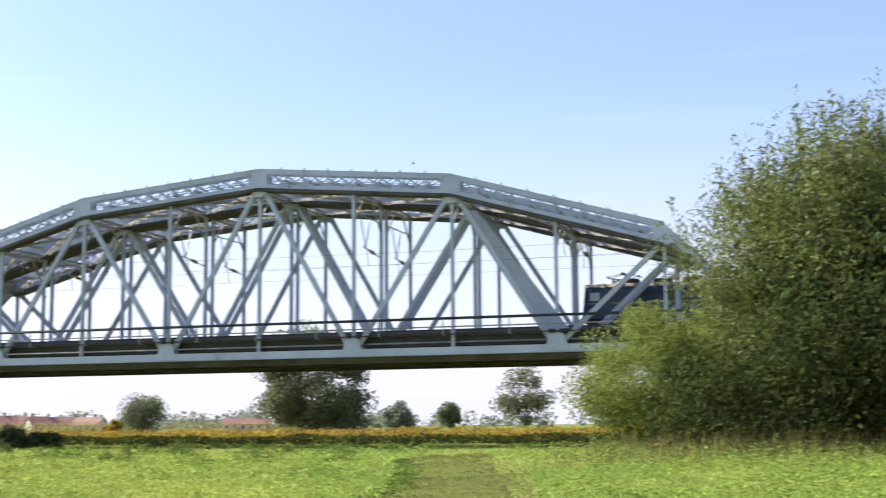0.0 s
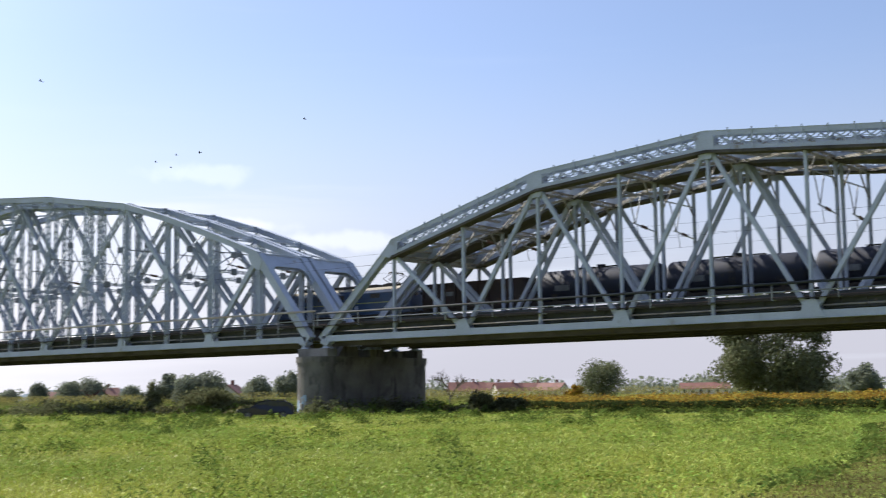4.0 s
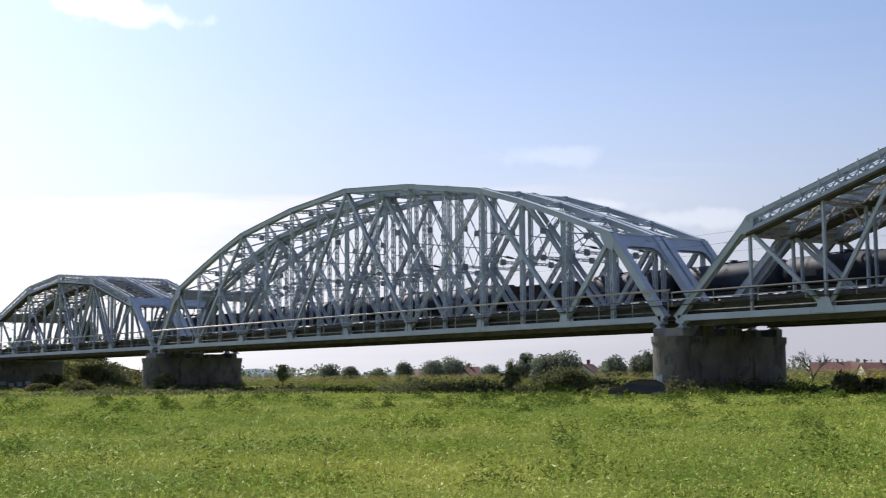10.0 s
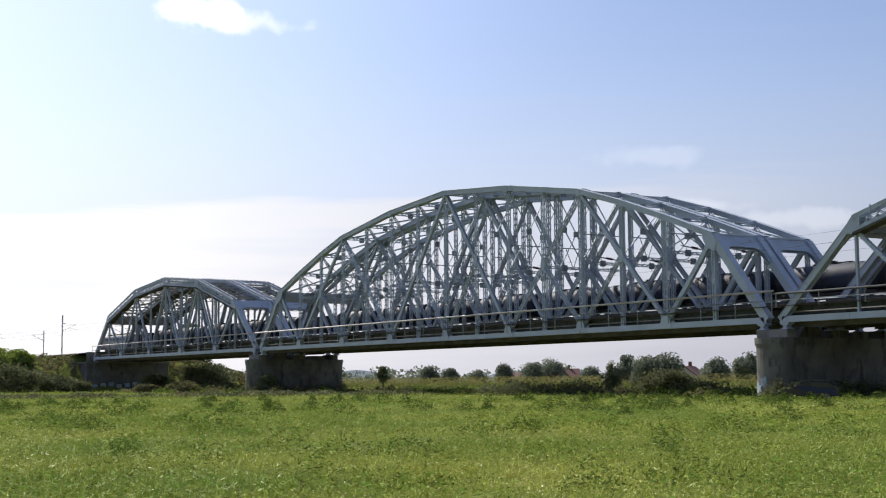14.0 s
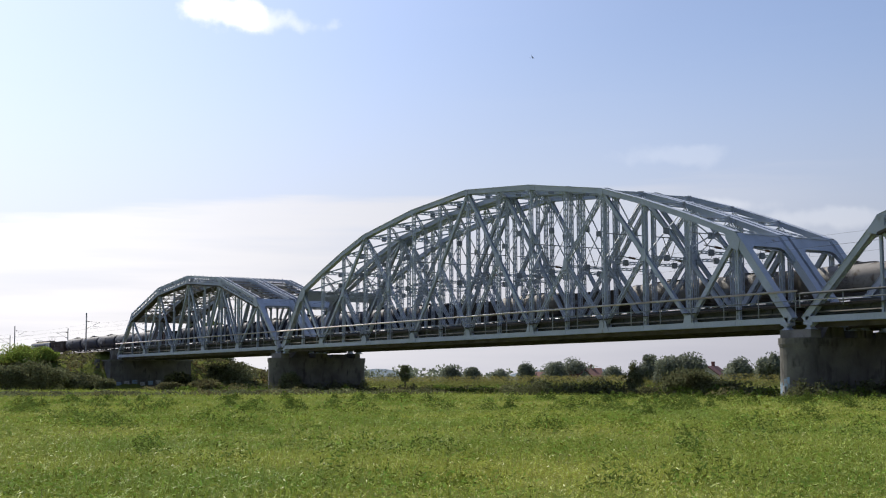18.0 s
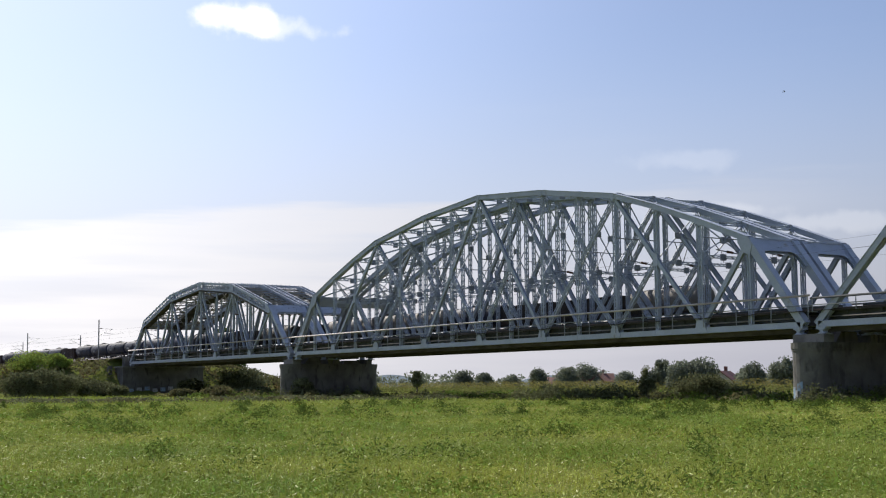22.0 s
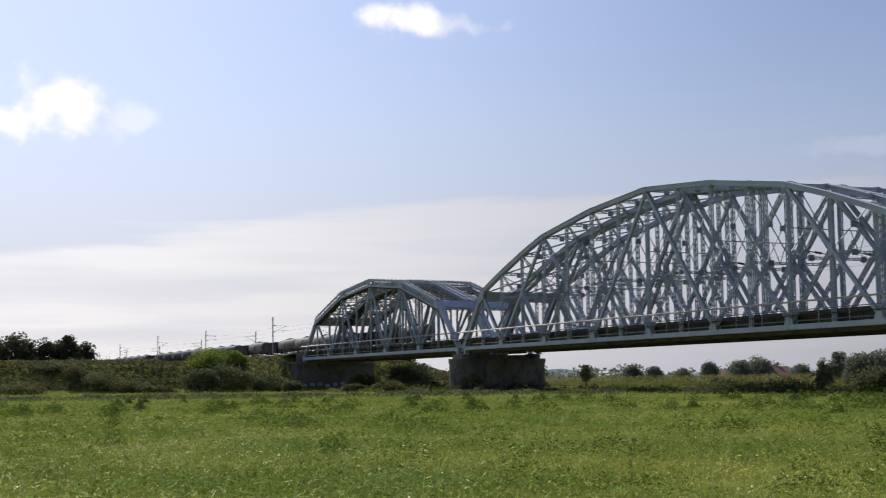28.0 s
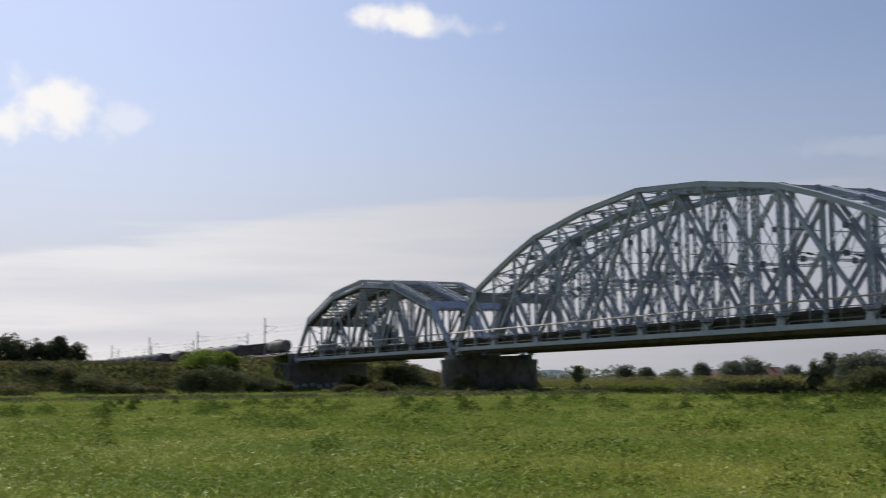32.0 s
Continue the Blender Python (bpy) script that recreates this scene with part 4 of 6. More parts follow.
def build_grass():
    rng = np.random.default_rng(5)
    parts, near, dry, weeds = [], [], [], []
    for n, r0, r1, w, h, clumped in ((64000, 15, 38, 0.016, 0.2, (6000, 30)), (40000, 38, 70, 0.04, 0.16, (6500, 16)), (30000, 70, 135, 0.08, 0.19, (6000, 13)), (30000, 135, 270, 0.18, 0.3, (5000, 8))):
        x, y = polar(rng, n, r0, r1, -8, 92)
        keep = (np.abs(y - 96.5) > 9) | (x > 20)
        keep &= ground_z(x, y) < 2.0
        patch = swell(x, y, 0.22) + 0.6 * swell(x, y, 0.9)
        keep &= rng.uniform(-1.6, 1.2, n) < patch + 0.9
        g = track_gap(x, y)
        on = (g < 1.9) & (y < 75)
        keep &= ~on | (rng.uniform(0, 1, n) < 0.95)
        x, y, patch, on, g = x[keep], y[keep], patch[keep], on[keep], g[keep]
        tall = h * (1 + 0.35 * patch) * np.where(on, 0.5, 1.0)
        P = arched(rng, x, y, tall, w) if r0 < 40 else blades(rng, x, y, tall, w, 1.1)
        # leafy tussocks among the blades
        k, m = clumped
        cx, cy = polar(rng, k, r0, r1, -8, 92)
        ck = 0.75 + 0.35 * swell(cx, cy, 0.22) + 0.35 * swell(cx, cy, 0.9) + rng.normal(0, 0.42, k)
        okc = (ground_z(cx, cy) < 2) & ((np.abs(cy - 96.5) > 9) | (cx > 20)) & (ck > 0.15)
        cx, cy, ck = cx[okc], cy[okc], ck[okc]
        cr = (0.16 + 0.005 * r0) * rng.uniform(0.5, 1.8, len(cx))
        u, v = np.clip(rng.normal(0, 1, (2, len(cx), m)), -2, 2)
        xl, yl = (cx[:, None] + u * cr[:, None]).ravel(), (cy[:, None] + v * cr[:, None]).ravel()
        hl = (max(h, 0.17) * 1.9 * ck[:, None] * np.exp(-(u * u + v * v) / 2.4) + 0.04).ravel()
        onl = (track_gap(xl, yl) < 1.8 + 0.5 * swell(xl, yl, 1.1)) & (yl < 75)
        hl = np.where(onl, hl * 0.3, hl)
        T = tufts(rng, xl, yl, hl, 0.05 + 0.0021 * r0)
        brown = onl & (rng.uniform(0, 1, len(xl)) < 0.6)
        (near if r0 < 20 else parts).append(T[~brown])
        dry.append(T[brown])
        target = parts
        straw = rng.uniform(0, 1, len(x)) < np.where(on, 0.75, 0.015)
        if r0 < 40:
            straw = np.tile(straw, 2)
        target.append(P[~straw])
        dry.append(P[straw])
    # a deeper green is given to the grass on the side of the willows
    parts, near = np.concatenate(parts), np.concatenate(near)
    lush = []
    for P in (parts, near):
        side = P[:, 0, 0] + 0.47 * P[:, 0, 1] + 0.06 * P[:, 0, 1] * rng.normal(0, 1, len(P))
        lush.append(side > 0)
    stuff("willow_side_grass", np.concatenate((parts[lush[0]], near[lush[1]])), DEEPERGRASS, "deeper green grass beside the farm track", "grass")
    parts, near = parts[~lush[0]], near[~lush[1]]
    stuff("meadow_grass", parts, GRASS, "tall bright green meadow grass in uneven tufts", "grass")
    stuff("leafy_grass", near, GLOSSGRASS, "glossy green grass leaves in the near meadow", "grass")
    stuff("dry_grass", np.concatenate(dry), DRY, "scattered dry straw-coloured grass stems", "grass")
    # leafy tussocks, cooler green, in drifts
    tuss = []
    for k, r0, r1, m, h, z in ((1500, 18, 34, 46, 0.34, 0.1), (1300, 34, 62, 30, 0.36, 0.16), (900, 62, 120, 18, 0.42, 0.3)):
        cx, cy = polar(rng, k, r0, r1, -6, 90)
        c = 0.6 + 0.6 * swell(cx, cy, 0.35) + rng.normal(0, 0.25, k)
        ok = (c > 0.5) & (track_gap(cx, cy) > 2.6) & (ground_z(cx, cy) < 2)
        cx, cy, c = cx[ok], cy[ok], np.clip(c[ok], 0.5, 1.4)
        u, v = np.clip(rng.normal(0, 1, (2, len(cx), m)), -2, 2)
        s = (0.2 + 0.004 * r0) * c[:, None]
        tall = (h * c[:, None] * np.exp(-(u * u + v * v) / 2.2) + 0.06).ravel()
        tuss.append(tufts(rng, (cx[:, None] + u * s * 1.4).ravel(), (cy[:, None] + v * s).ravel(), tall, z, 0.13))
    stuff("grass_tussocks", np.concatenate(tuss), COLDGRASS, "low leafy tussocks of deep green grass", "grass")
    # darker leafy clumps in the meadow, their shadow put into the leaf colour
    k = 270
    cx, cy = polar(rng, k, 19, 120, -4, 88)
    for i in range(k):
        if track_gap(cx[i], cy[i]) < 3 or ground_z(cx[i], cy[i]) > 2:
            continue
        m = rng.integers(160, 320)
        s = rng.uniform(0.18, 0.6)
        u, v = np.clip(rng.normal(0, 1, m), -1.8, 1.8), np.clip(rng.normal(0, 1, m), -1.8, 1.8)
        hump = np.exp(-(u * u + v * v) / 2)
        weeds.append(tufts(rng, cx[i] + u * s * 1.3, cy[i] + v * s * 0.8, rng.uniform(0.45, 0.8) * hump + 0.12, 0.07 + 0.0013 * np.hypot(cx[i], cy[i]), 0.14))
    # ragged lines of rank weeds along the shallow ditches
    olive, scrub = [], []

    def clumps(k, px, py, r, h, m, into, size):
        for i in range(k):
            s, g = rng.uniform(0.6, 1.5) * r, rng.uniform(0.6, 1.3) * h
            u, v = np.clip(rng.normal(0, 1, m), -2, 2), np.clip(rng.normal(0, 1, m), -2, 2)
            into[rng.integers(0, len(into))].append(tufts(rng, px[i] + u * s, py[i] + v * s * 0.7, g * np.exp(-(u * u + v * v) / 2.2) + 0.15, size, 0.26))

    k = 140
    a = np.radians(rng.uniform(58, 92, k))
    r = 166 + 5 * np.sin(a * 9) + rng.normal(0, 2.6, k)
    clumps(k, -r * np.sin(a), r * np.cos(a), 1.7, 0.5, 170, (scrub, scrub, olive), 0.36)
    # rank growth round the piers and along the foot of the bridge
    for px, half in ((-82.3, 8.0), (-190.4, 13.0)):
        k = 34
        x, y = px + rng.normal(0, half, k), 96 + rng.normal(0, 5, k)
        ok = (np.abs(x - px) > 4.2) | (y < 85.5)
        clumps(int(ok.sum()), x[ok], y[ok], 1.2, 0.95, 170, (scrub, weeds, olive), 0.34)
        # dark thicket against the sunless side of the pier
        k = 26
        x, y = px + rng.uniform(1.2, 4.6, k), rng.uniform(86.5, 104, k)
        clumps(k, x, y, 0.75, 1.5, 170, (scrub,), 0.3)
    k = 120
    x, y = rng.uniform(-186, -86, k), rng.normal(118, 4, k) - 12 * rng.integers(0, 2, k)
    clumps(k, x, y, 1.9, 0.75, 130, (weeds, olive), 0.36)
    k = 22
    x, y = rng.uniform(-225, -195, k), rng.normal(92, 6, k)
    clumps(k, x, y, 2.0, 1.1, 150, (weeds, olive, olive), 0.5)
    stuff("dark_scrub", np.concatenate(scrub), SCRUB, "dark scrubby thicket by the piers and along the ditch", "weeds")
    stuff("mixed_weeds", np.concatenate(olive), LEVEE, "brownish green weed clumps along the ditches", "weeds")
    stuff("weed_and_shade_clumps", np.concatenate(weeds), WEED, "dark green weeds, and meadow clumps with shade put into their colour", "weeds")


def build_bands():
    rng = np.random.default_rng(8)
    # goldenrod and dry weeds beyond the bridge
    n = 42000
    x, y = rng.uniform(-78, 40, n), 108 + rng.uniform(0, 16, n) ** 1.0
    tall = 1.4 + 0.2 * swell(x, y, 0.3) + 0.2 * swell(x, y, 1.1) - 0.1 * (y > 114)
    P = tufts(rng, x, y, tall, 0.3, 0.2)
    top = rng.uniform(0, 1, n) < 0.75
    stuff("goldenrod", P[top], GOLD, "long band of yellow goldenrod and withered weeds", "weeds")
    # low dark front added as the shaded lower half of the band
    xw, yw = rng.uniform(-78, 40, 18000), rng.uniform(105.0, 108.3, 18000)
    okw = swell(xw, yw, 0.12) > -1.3
    P2 = tufts(rng, xw[okw], yw[okw], 0.82 + 0.22 * swell(xw[okw], yw[okw], 0.5), 0.34, 0.2)
    stuff("foot_shade_weeds", P2, FOOTSHADE, "dark weed front standing for the shaded foot of the goldenrod", "weeds")
    # rank tufts along the edge of the farm track
    y = rng.uniform(18, 46, 2600)
    y = y[swell(y * 0 + 3, y, 0.7) + rng.normal(0, 0.3, len(y)) > 0.0]
    x = -7.5 - (y - 22.5) * 0.27 - 0.6 * np.sin(y * 0.15) - 1.75 + rng.normal(0, 0.22, len(y))
    stuff("verge_weeds", tufts(rng, x, y, np.full(len(y), 0.26), 0.1, 0.25), WEED, "dark green tufts along the edge of the farm track", "weeds")
    # maize field
    n = 46000
    x = rng.uniform(-440, -120, n)
    y = 186 + rng.uniform(0, 1, n) ** 2.2 * 170
    tall = 2.75 + 0.2 * swell(x, y, 0.2)
    tall = tall * np.clip((y - 178) / 16, 0.55, 1)
    P = tufts(rng, x, y, tall, 0.6)
    front = 26000
    xf, yf = rng.uniform(-440, -120, front), 181 + rng.uniform(0, 7, front)
    stuff("maize_leaves", tufts(rng, xf, yf, 1.7 * np.clip((yf - 178) / 10, 0.35, 1), 0.7), MAIZELEAF, "green lower leaves along the edge of the maize field", "crop field")
    stuff("maize_field", P, CORN, "field of ripening yellow-green maize behind the bridge", "crop field")
    # dry grass and seedheads round the willows
    n = 22000
    x, y = rng.normal(1, 4.5, n), rng.normal(40, 2.2, n)
    ok = (y > 36) & (track_gap(x, y) > 2.2)
    stuff("dry_bank_grass", blades(rng, x[ok], y[ok], np.full(ok.sum(), 0.75), 0.035, 0.6)[: int(ok.sum() * 0.15)], DRY, "withered brown grass at the foot of the willows", "grass")
    n = 32000
    x, y = rng.normal(2, 9, n), rng.normal(33, 5, n)
    ok = (track_gap(x, y) > 2.2) & (y > 20)
    stuff("bank_nettles", tufts(rng, x[ok], y[ok], np.full(ok.sum(), 0.55), 0.11), YOUNGWILLOW, "lush green nettles and bindweed on the bank", "weeds")
    # rough growth on the levee and the embankment slopes
    n = 50000
    x, y = rng.uniform(-312, -262, n), rng.uniform(-40, 155, n)
    z = ground_z(x, y)
    ok = (z > 0.6) & ~((np.abs(y - 96.5) < 9) & (x < -266))
    t = 0.7 + 0.5 * swell(x, y, 0.25)
    which = swell(x, y, 0.12) + rng.normal(0, 0.35, n)
    P = tufts(rng, x, y, np.clip(t, 0.25, 1.1), 0.75, 0.26)
    which = np.where(z < 1.7, which - 1.2, which + 0.5)
    stuff("levee_weeds", P[ok & (which > -0.1)], LEVEE, "dark rough weeds covering the levee slope", "weeds")
    stuff("levee_dry_grass", P[ok & (which <= -0.1)], DRY, "withered grass on the levee slope", "grass")
    n = 10000
    x, y = rng.uniform(-620, -300, n), rng.uniform(76, 90, n)
    stuff("embankment_grass", blades(rng, x, y, np.full(n, 0.6), 0.3, 0.6), LEVEE, "rough grass on the railway embankment", "grass")


build_grass()
build_bands()


# ---- trees and bushes ----
def leaves(rng, centres, spread, count, size, droop=0.2, aspect=0.4):
    """Leaf quads scattered round clump centres."""
    k = len(centres)
    which = rng.integers(0, k, count)
    g = rng.normal(0, 1, (count, 3))
    g *= (np.minimum(np.linalg.norm(g, axis=1), 1.9) / np.linalg.norm(g, axis=1))[:, None]
    P = centres[which] + g * spread[which][:, None] * np.array([1, 1, 0.8])
    d = rng.normal(0, 1, (count, 3))
    d[:, 2] -= droop * 2
    d /= np.linalg.norm(d, axis=1)[:, None]
    e = np.cross(d, rng.normal(0, 1, (count, 3)))
    e /= np.linalg.norm(e, axis=1)[:, None]
    s = size * rng.uniform(0.6, 1.4, count)[:, None]
    return np.stack([P - d * s / 2, P + e * s * aspect / 2, P + d * s / 2, P - e * s * aspect / 2], 1)


def tree(name, az, dist, tall, wide, mat, label, category="tree", seed=1, n=9000, size=0.3, trunk=0.2, low=0.15, droop=0.2, lumps=40, aspect=0.45, shape=1.0, base=None, sparse=1.0, twigs=0, group="", square=1.0):
    """Tapered trunk, limbs and a crown of many small leaves in uneven clumps. az: degrees left of straight ahead."""
    rng = np.random.default_rng(seed)
    x, y = -dist * math.sin(radians(az)), dist * math.cos(radians(az))
    z = float(ground_z(x, y)) if base is None else base
    t = thing(name, label, category, group, loc=(x, y, z - 0.1))
    # clump centres in an uneven egg
    u = rng.normal(0, 1, (lumps, 3))
    u /= np.linalg.norm(u, axis=1)[:, None]
    rad = rng.uniform(0.35, 1.0, lumps) ** 0.6
    f = rng.uniform(0.78, 1.15, lumps)
    c = u * (rad * f)[:, None]
    c = np.sign(c) * np.abs(c) ** square
    zc, zh = tall * (1 + low) / 2, tall * (1 - low) / 2
    hz = (c[:, 2] + 1) / 2
    prof = np.clip(1.15 - 0.55 * shape * hz, 0.3, 1.15)
    C = np.stack([c[:, 0] * wide / 2 * prof, c[:, 1] * wide / 2 * prof, zc + c[:, 2] * zh * 0.9], -1)
    sp = np.full(lumps, wide * 0.105) * rng.uniform(0.6, 1.3, lumps) * sparse
    P = leaves(rng, C, sp, n, size, droop, aspect)
    P = P[P[:, :, 2].min(1) > 0.05]
    if twigs:
        Q = []
        for i in range(twigs):
            j = rng.integers(0, lumps)
            if C[j, 2] < zc * 0.9:
                continue
            out = C[j] - np.array([0, 0, zc * 0.6])
            out = out / np.linalg.norm(out)
            out[2] = abs(out[2]) + 1.6
            L = rng.uniform(0.03, 0.085) * tall
            m = 36
            s = rng.uniform(0, 1, m)
            pts = C[j] + out * (s * L)[:, None] + rng.normal(0, 0.06, (m, 3))
            Q.append(leaves(rng, pts, np.full(m, 0.05), m, size, droop, aspect))
        P = np.concatenate([P] + Q)
    crown = new("crown", quads("crown", P, mat))
    crown.parent = t
    m = Mesh()
    top = zc + zh * 0.3
    m.tube((0, 0, -0.3), (0.03 * tall, 0, top * 0.5), trunk, trunk * 0.7, 8)
    m.tube((0.03 * tall, 0, top * 0.5), (0, 0.02 * tall, top), trunk * 0.7, trunk * 0.2, 7)
    put("trunk", m.mesh("trunk", BARK, True), t)
    for i in range(min(10, lumps)):
        m = Mesh()
        s = rng.uniform(0.15, 0.6)
        m.tube((0.02 * tall * s, 0, top * s), tuple(C[i] * np.array([0.85, 0.85, 1.0])), trunk * 0.4, trunk * 0.08, 6)
        put("limb", m.mesh("limb", BARK, True), t)
    return t


def build_trees():
    # willows beside the meadow, in front of the bridge
    tree("willow", 0.2, 45, 11.5, 11.7, WILLOW, "large bushy willow with loose upright shoots and yellowing leaves", seed=11, n=115000, size=0.175, trunk=0.22, low=0.02, lumps=190, droop=-0.35, aspect=0.27, shape=0.95, twigs=420, sparse=0.68)
    tree("willow", 8.4, 47, 4.9, 5.2, OSIER, "low dense willow bush with fine pale green leaves", seed=12, n=46000, size=0.16, trunk=0.08, low=0.0, lumps=90, droop=-0.2, aspect=0.25, shape=0.6, twigs=40)
    tree("willow", 4.6, 50, 6.4, 4.6, OSIER, "narrow willow bush growing against the large willow", seed=13, n=28000, size=0.19, trunk=0.09, low=0.0, lumps=70, droop=-0.2, aspect=0.25, shape=0.7, twigs=20)
    # dark bushes and an added leaf mass stand for the willow's shaded side
    tree("elder_bush", 2.6, 42, 3.4, 7.0, SHADELEAF, "elder bush below the willow with shade put into its leaf colour", "bush", seed=15, n=20000, size=0.18, trunk=0.06, low=0.0, lumps=60, shape=0.4)
    tree("elder_bush", -4.0, 38, 3.6, 4.6, SHADELEAF, "elder bush beside the willow, its leaves coloured dark as shade", "bush", seed=14, n=11000, size=0.18, trunk=0.06, low=0.0, lumps=40)
    tree("shade_foliage", -1.4, 41, 9.2, 7.6, SHADELEAF, "added dark leaf mass standing for the willow's shaded right side", seed=16, n=27000, size=0.23, trunk=0.12, low=0.0, lumps=70, shape=0.7)
    # trees behind the bridge
    tree("tree", 22.85, 150, 13.0, 9.4, LEAFGREY, "broad silvery poplar clump behind the goldenrod", seed=21, n=42000, size=0.32, trunk=0.25, low=0.0, lumps=110, shape=0.1, aspect=0.55, droop=-0.5, square=0.7, sparse=1.0)
    tree("tree", 30.2, 190, 6.2, 6.8, LEAFGREY, "small round grey-green tree beyond the meadow", seed=22, n=12000, size=0.26, trunk=0.15, lumps=50, aspect=0.5, sparse=1.25)
    tree("tree", 13.85, 140, 8.4, 6.4, LEAFGREY, "thin young tree with open pale foliage", seed=23, n=4600, size=0.32, trunk=0.12, lumps=34, shape=1.2, sparse=0.9, aspect=0.5)
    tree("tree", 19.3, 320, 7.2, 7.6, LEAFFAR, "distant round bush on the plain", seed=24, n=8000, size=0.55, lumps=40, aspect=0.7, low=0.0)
    tree("tree", 17.1, 300, 6.9, 5.6, LEAFGREY, "distant pale willow on the plain", seed=25, n=3600, size=0.5, lumps=30, aspect=0.7)
    tree("bush", 31.4, 185, 2.9, 3.0, GOLD, "small yellowing bush beside the meadow", "bush", seed=27, n=2500, size=0.35, lumps=20, low=0)
    tree("bush", 35.4, 120, 1.9, 2.6, SCRUB, "ragged dark bush at the foot of the pier", "bush", seed=28, n=2200, size=0.3, lumps=30, low=0, shape=0.4)
    tree("bush", 34.2, 122, 1.3, 3.4, SCRUB, "low dark bush at the foot of the pier", "bush", seed=29, n=3000, size=0.3, lumps=24, low=0, shape=0.4)
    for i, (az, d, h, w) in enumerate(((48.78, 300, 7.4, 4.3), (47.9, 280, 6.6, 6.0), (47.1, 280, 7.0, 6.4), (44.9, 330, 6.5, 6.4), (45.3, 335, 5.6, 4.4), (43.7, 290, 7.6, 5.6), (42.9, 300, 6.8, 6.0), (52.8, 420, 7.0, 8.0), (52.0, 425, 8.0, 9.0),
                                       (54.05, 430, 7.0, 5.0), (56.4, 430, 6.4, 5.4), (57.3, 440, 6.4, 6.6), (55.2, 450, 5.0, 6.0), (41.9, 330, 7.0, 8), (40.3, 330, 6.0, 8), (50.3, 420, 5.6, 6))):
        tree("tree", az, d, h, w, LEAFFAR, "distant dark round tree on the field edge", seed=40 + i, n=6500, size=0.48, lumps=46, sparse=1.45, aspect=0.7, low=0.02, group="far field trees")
    tree("conifer", 49.45, 300, 5.8, 1.9, SCRUB, "small dark pointed conifer on the field edge", seed=58, n=2400, size=0.4, lumps=40, aspect=0.5, sparse=2.0, low=0.0, shape=1.5)
    tree("tree", 59.3, 300, 5.6, 2.3, LEAFGREY, "small slender tree standing alone by the maize", seed=59, n=2200, size=0.4, lumps=20, aspect=0.5, sparse=1.2)
    tree("bush", 47.1, 158, 2.5, 5.6, SCRUB, "dark spreading bush behind the bridge", "bush", seed=60, n=9000, size=0.35, lumps=40, low=0, shape=0.3)
    tree("bush", 49.4, 150, 3.0, 1.9, LEAFGREY, "upright airy sapling behind the bridge", "bush", seed=61, n=1300, size=0.26, lumps=24, low=0, shape=0.5, sparse=1.3)
    for i, (az, d, h, w) in enumerate(((54.0, 152, 0.8, 7), (51.3, 152, 0.8, 8), (45.6, 140, 0.9, 6))):
        tree("bush", az, d, h, w, SCRUB, "low dark bush along the field edge", "bush", seed=64 + i, n=4000, size=0.3, lumps=26, low=0, shape=0.2, group="field edge bushes")
    tree("bush", 64.2, 207, 3.3, 3.4, LEAFGREY, "leafy bush in front of the pier", "bush", seed=70, n=4500, size=0.3, lumps=26, low=0, shape=0.8)
    tree("bush", 66.8, 262, 5.6, 9.0, LEAFGREY, "pale willow bush below the bridge", "bush", seed=71, n=10000, size=0.4, lumps=44, low=0, shape=0.5)
    for i, (az, d, h, w, mt, lab) in enumerate(((74.6, 262, 5.6, 8, SCRUB, "large dark bush at the foot of the levee"), (75.9, 263, 5.0, 7, SCRUB, "dark bush at the foot of the levee"), (75.3, 296, 3.4, 9, YOUNGWILLOW, "bright green bush on the levee top"), (74.5, 298, 2.9, 5, YOUNGWILLOW, "bright green bush on the levee top"), (73.2, 276, 3.4, 6, SCRUB, "dark scrub on the embankment cone"), (72.5, 278, 3.0, 5, SCRUB, "dark scrub on the embankment cone"), (73.9, 285, 2.6, 6, SCRUB, "dark scrub on the embankment cone"), (72.0, 272, 2.2, 4, SCRUB, "dark scrub beside the abutment"), (69.0, 268, 3.4, 5, SCRUB, "dark scrub under the bridge"),
                                             (69.4, 235, 1.3, 4, LEVEE, "low brownish thicket in front of the bridge"), (67.9, 225, 1.7, 5, LEVEE, "low brownish thicket in front of the bridge"), (66.3, 232, 1.2, 6, SCRUB, "low dark thicket in front of the bridge"))):
        tree("bush", az, d, h, w, mt, lab, "bush", seed=80 + i, n=6500, size=0.4, lumps=40, low=0, shape=0.35, aspect=0.55)
    for i in range(16):
        az = 77.5 + i * 0.9
        d = 270 / math.sin(radians(az)) + (i * 37 % 17)
        tree("bush", az, d, 1.2 + (i * 7 % 5) * 0.35, 5 + (i * 5 % 4), SCRUB if i % 2 else LEVEE, "dark thorn bush on the levee slope" if i % 3 else "green thicket on the levee slope", "bush", seed=100 + i, n=1800, size=0.5, lumps=24, low=0, shape=0.3, group="levee bushes")
    for i, (az, d, h, w) in enumerate(((83.5, 400, 17.8, 11), (82.9, 404, 16.0, 8.0), (82.0, 405, 17.0, 9.0), (81.35, 405, 19.0, 7.0), (80.85, 410, 15.5, 8), (80.9, 396, 9.5, 9), (86.6, 420, 13.5, 8), (87.8, 400, 9.6, 12))):
        tree("tree", az, d, h, w, DUSKLEAF, "tall dark tree standing behind the levee", seed=130 + i, n=9000, size=0.7, lumps=60, sparse=1.1, low=0.02, aspect=0.6, shape=0.6, trunk=0.35, group="trees behind the levee")
